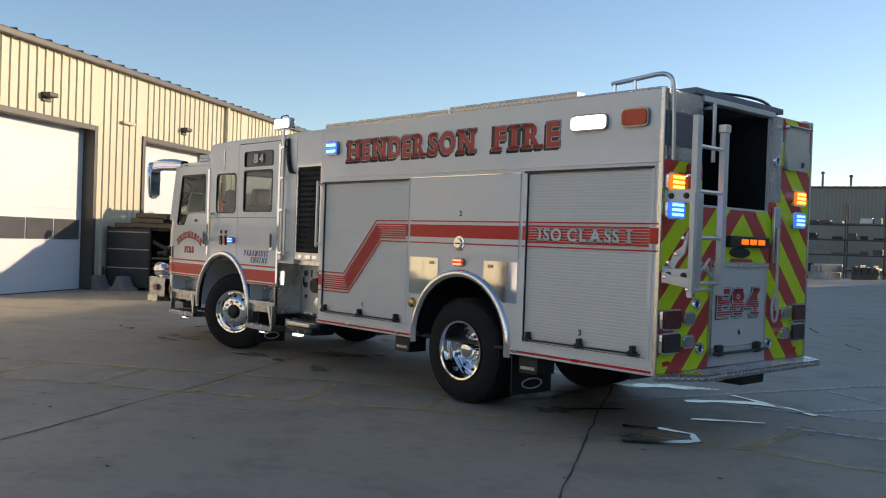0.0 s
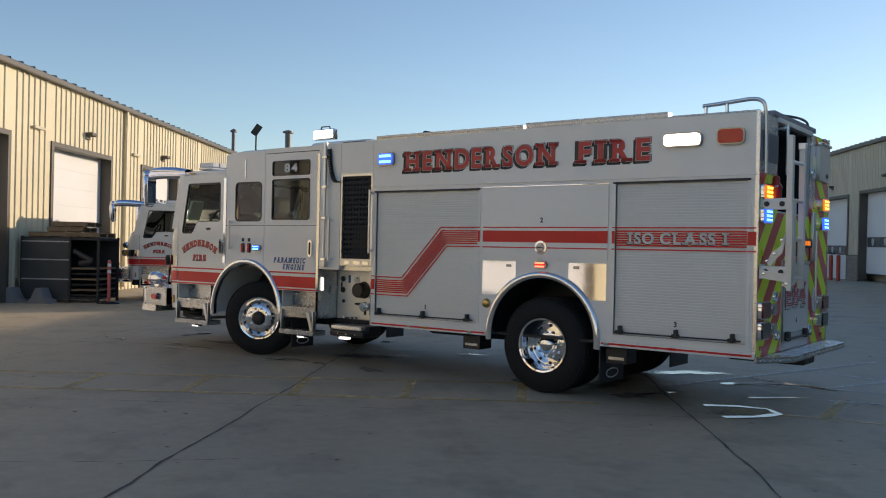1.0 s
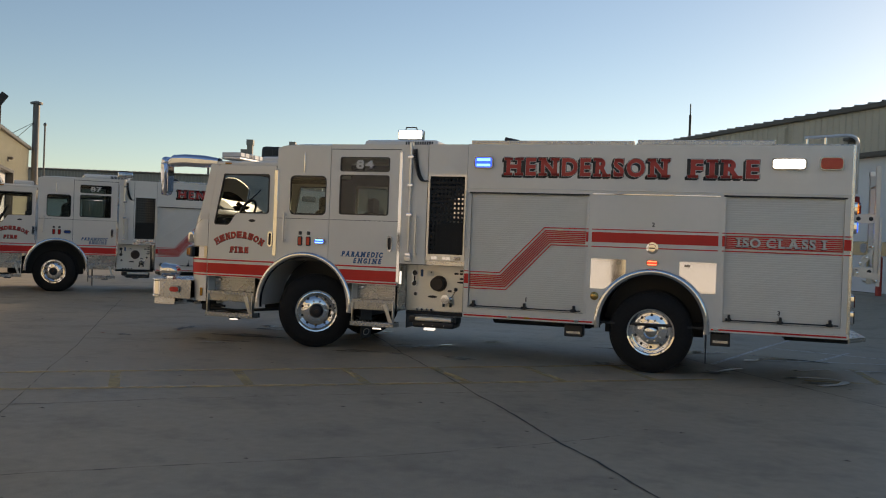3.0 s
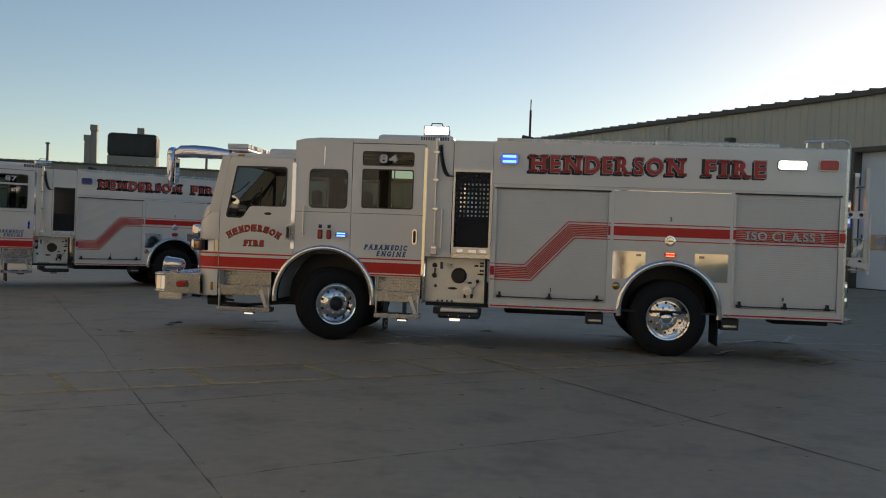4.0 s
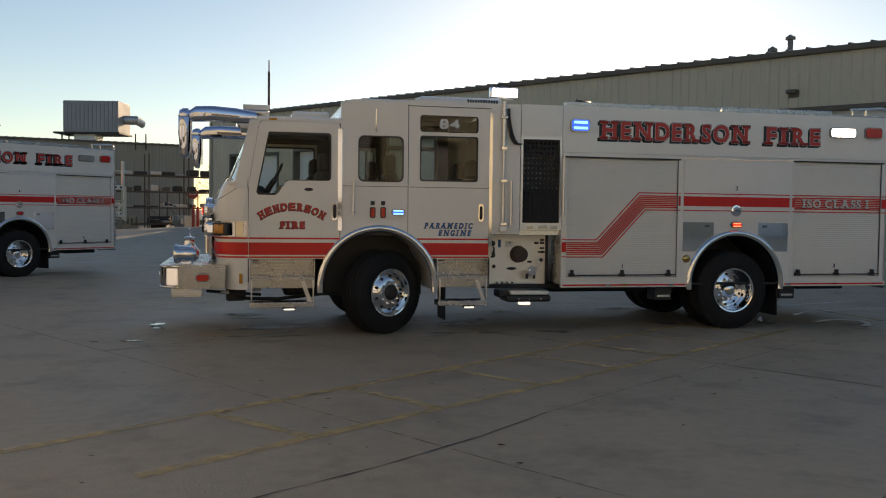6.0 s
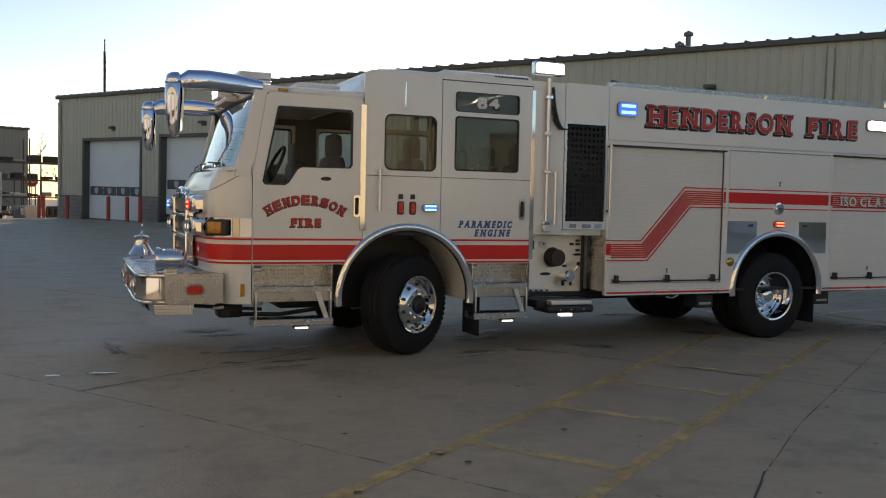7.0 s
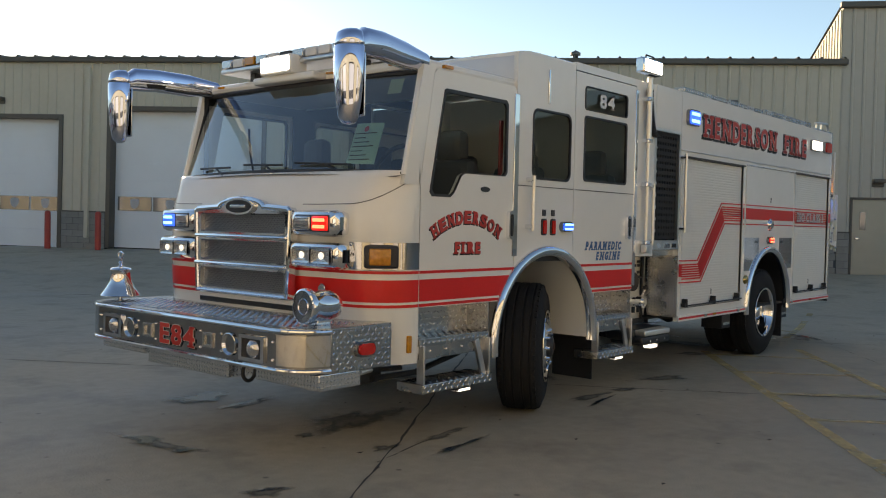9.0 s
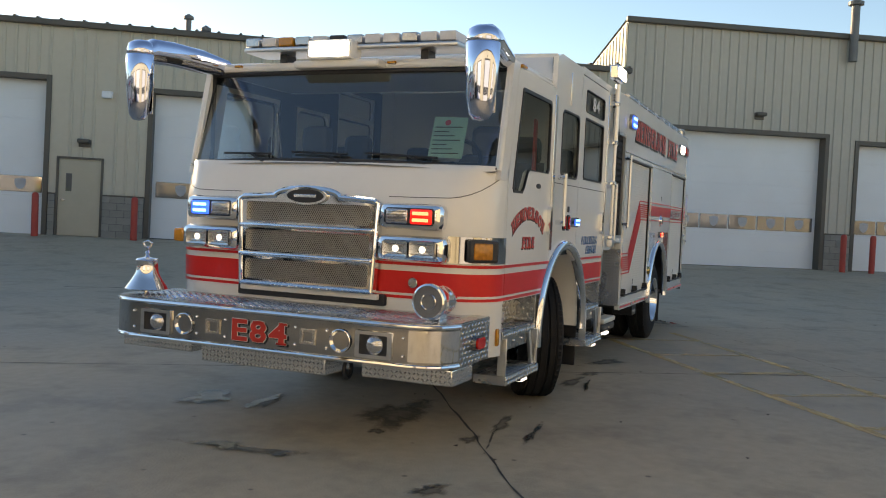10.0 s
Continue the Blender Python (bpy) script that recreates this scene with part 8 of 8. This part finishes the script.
def bare_tree(x, y, h, seed):
    rn = random.Random(seed)
    t = thing("bare_tree", "leafless grey tree beyond the sheds", "tree", Matrix.Translation((x, y, 0)), "bare trees beyond the yard")
    part("trunk", moved(lathe([(0.22, 0), (0.16, h * 0.25), (0.08, h * 0.6), (0.0, h)], 10), Matrix.Identity(4)), BARK, t)
    bm = bmesh.new()
    def limb(p, d, l, r, n):
        q = p + d * l
        side = d.cross(Vector((0.3, 0.7, 0.2))).normalized() * r
        up = d.cross(side).normalized() * r
        a = [bm.verts.new(p + side), bm.verts.new(p - side * 0.5 + up), bm.verts.new(p - side * 0.5 - up)]
        e = bm.verts.new(q)
        for i in range(3):
            bm.faces.new((a[i], a[(i + 1) % 3], e))
        if n:
            for _ in range(4):
                f = rn.uniform(0.3, 0.95)
                dd = (d + Vector((rn.uniform(-1, 1), rn.uniform(-1, 1), rn.uniform(-0.2, 0.8))) * 0.8).normalized()
                limb(p + d * l * f, dd, l * rn.uniform(0.4, 0.65), r * 0.5, n - 1)
    for i in range(14):
        z = h * rn.uniform(0.25, 0.95)
        a = rn.uniform(0, 6.28)
        limb(Vector((0, 0, z)), Vector((math.cos(a), math.sin(a), rn.uniform(0.3, 1.0))).normalized(), h * 0.28 * (1.2 - z / h), 0.05, 2)
    part("crown", bm, BARK, t)


for i in range(9):
    bare_tree(-14 + i * 2.6, 118 + (i * 13) % 17, 8 + (i * 7) % 4, i)

# ---- things by the west shed ----
WOOD = material("weathered_pallet_wood", (0.22, 0.16, 0.10), 0.85, vary=0.3, scale=4.0, bump=0.2)
RAMP = material("grey_rubber_ramp", (0.22, 0.22, 0.225), 0.7, vary=0.15)
CRATE = material("dark_green_steel_crate", (0.035, 0.042, 0.045), 0.5, vary=0.2)
CM = Matrix.Translation(WEST0 - 5.62 * U + 1.12 * V) @ pose(0, 0, 0, 0, 0, 35) @ Matrix.Diagonal((0.78, 0.9, 1.06, 1))
cr = thing("steel_crate", "dark steel storage crate with pale bands and open shelves", "crate", CM)
part("side_sheet", one_box(-1.25, 0.35, -0.75, -0.70, 0.08, 1.55, 0.01), CRATE, cr)
for z in (0.55, 1.02, 1.46):
    part("band", one_box(-1.24, 0.34, -0.765, -0.75, z, z + 0.03, 0.004), DECAL, cr)
cb = bmesh.new()
for x in (-1.25, 0.35, 1.3):
    for y in (-0.75, 0.65):
        box(cb, x - 0.04, x + 0.04, y - 0.0, y + 0.06, 0.0, 1.6, 0.005)
box(cb, -1.25, 1.3, 0.62, 0.68, 0.1, 1.55)
box(cb, -1.25, 1.3, -0.72, 0.65, 1.52, 1.58)
box(cb, -1.25, 1.3, -0.72, 0.65, 0.08, 0.14)
part("frame", cb, DARK, cr)
for i in range(6):
    part("shelf_board", one_box(0.4, 1.28, -0.70, 0.6, 0.16 + i * 0.13, 0.20 + i * 0.13, 0.005), WOOD if i % 2 else DARK, cr)
part("hose", tube([(0.5, -0.72, 1.25), (0.9, -0.74, 1.1), (1.2, -0.74, 1.0), (0.7, -0.74, 0.95)], 0.07, smooth=True), BLACK, cr)


def pallet(m, label):
    p = thing("pallet", label, "pallet", m, "wooden pallets by the shed")
    for i in range(7):
        part("board", one_box(-0.6, 0.6, -0.5 + i * 0.15, -0.40 + i * 0.15, 0.105, 0.125, 0.003), WOOD, p)
    for y in (-0.48, 0.0, 0.46):
        part("bearer", one_box(-0.6, 0.6, y - 0.04, y + 0.04, 0.02, 0.105, 0.003), WOOD, p)
    for i in range(3):
        part("foot_board", one_box(-0.6 + i * 0.55, -0.5 + i * 0.55, -0.5, 0.5, 0.0, 0.02, 0.003), WOOD, p)
    return p


for x, y, z, rz in ((-0.55, -0.05, 1.58, 3), (0.7, -0.05, 1.58, -4), (0.05, 0.0, 1.71, 2), (0.2, 0.05, 1.84, -3)):
    pallet(CM @ pose(x, y, z, 0, 0, rz), "weathered wooden pallet lying on the steel crate")
pallet(CM @ pose(-1.62, -0.25, 0.62, 0, 82, 6), "weathered wooden pallet leaning on its edge beside the crate")
for x in (-1.3, -0.35):
    rp_ = plate([(x - 0.42, 0.0), (x - 0.22, 0.12), (x - 0.08, 0.36), (x + 0.08, 0.36), (x + 0.22, 0.12), (x + 0.42, 0.0)], (), 0.5, -1.35)
    o = part("rubber_ramp", rp_, RAMP)
    o.matrix_basis = CM
    tagged(o, "grey moulded wheel ramp before the crate", "ramp", "wheel ramps")
# ---- the two engines ----
engine, fd, mp_, rd_, cc_ = build_engine("fire_engine", "white and red pumper fire engine with lit warning lamps")
build_body(engine, cc_)
LIT_OFF = {STEP_LIT: CLEAR_LED, BLUE_LIT: BLUE_LENS, RED_LIT: RED_LENS, AMBER_LIT: AMBER_LENS, WHITE_LIT: CLEAR_LED, HEAD_LIT: CLEAR_LED, BLUE_CORE: BLUE_LENS, RED_CORE: RED_LENS, AMBER_CORE: AMBER_LENS}
second = copy_thing(engine, pose(-11.31, 10.2, -0.02, 0, 0, 41.0))
second["label"] = "white and red pumper fire engine with its lamps off"
for o in second.children_recursive:
    if o.type == "MESH" and o.material_slots and o.material_slots[0].material in LIT_OFF:
        o.material_slots[0].link = "OBJECT"
        o.material_slots[0].material = LIT_OFF[o.data.materials[0]]
# its front wheels stand nearly straight, and its unit number ends in another digit
seven = bpy.data.meshes.new("letter")
for o in second.children_recursive:
    if o.name.startswith("front_wheel"):
        y = 0.27 if sum(v.co.y for v in o.data.vertices) < MID * len(o.data.vertices) else WIDE - 0.27
        o.matrix_basis = Matrix.Translation((AXF - 0.08, y, 0)) @ pose(0, 0, 0, 0, 0, -44) @ Matrix.Translation((-AXF, -y, 0)) @ o.matrix_basis
    elif o.name.startswith("letter") and o.parent.name.startswith("rear_door") and o.data.vertices[0].co.z > 2.5 and sum(v.co.x for v in o.data.vertices) > -4.0 * len(o.data.vertices):
        if not seven.vertices:
            xs = [v.co.x for v in o.data.vertices]
            glyph = moved(lettering("7", 0.125, max(xs) - min(xs), 0.035, 0.08, 0.0015), Matrix.Translation((min(xs), -0.005, 2.58)))
            glyph.to_mesh(seven)
            glyph.free()
            finish(seven, SILVER_VINYL)
        o.data = seven
# slim marker post on its foot beside the shed door
dp = thing("marker_post", "faded red flexible marker post on a black rubber foot", "post", Matrix.Translation((-15.44, 4.59, 0)))
part("tube", moved(lathe([(0.0, 1.12), (0.035, 1.11), (0.045, 1.08), (0.045, 0.04)], 16), Matrix.Identity(4)), material("faded_red_plastic", (0.55, 0.12, 0.10), 0.5, vary=0.1), dp)
for z in (0.78, 0.95):
    part("band", moved(lathe([(0.047, z), (0.047, z + 0.08)], 16), Matrix.Identity(4)), SILVER_VINYL, dp)
part("foot", moved(lathe([(0.0, 0.05), (0.12, 0.05), (0.26, 0.02), (0.28, 0.0)], 20), Matrix.Identity(4)), RUBBER, dp)
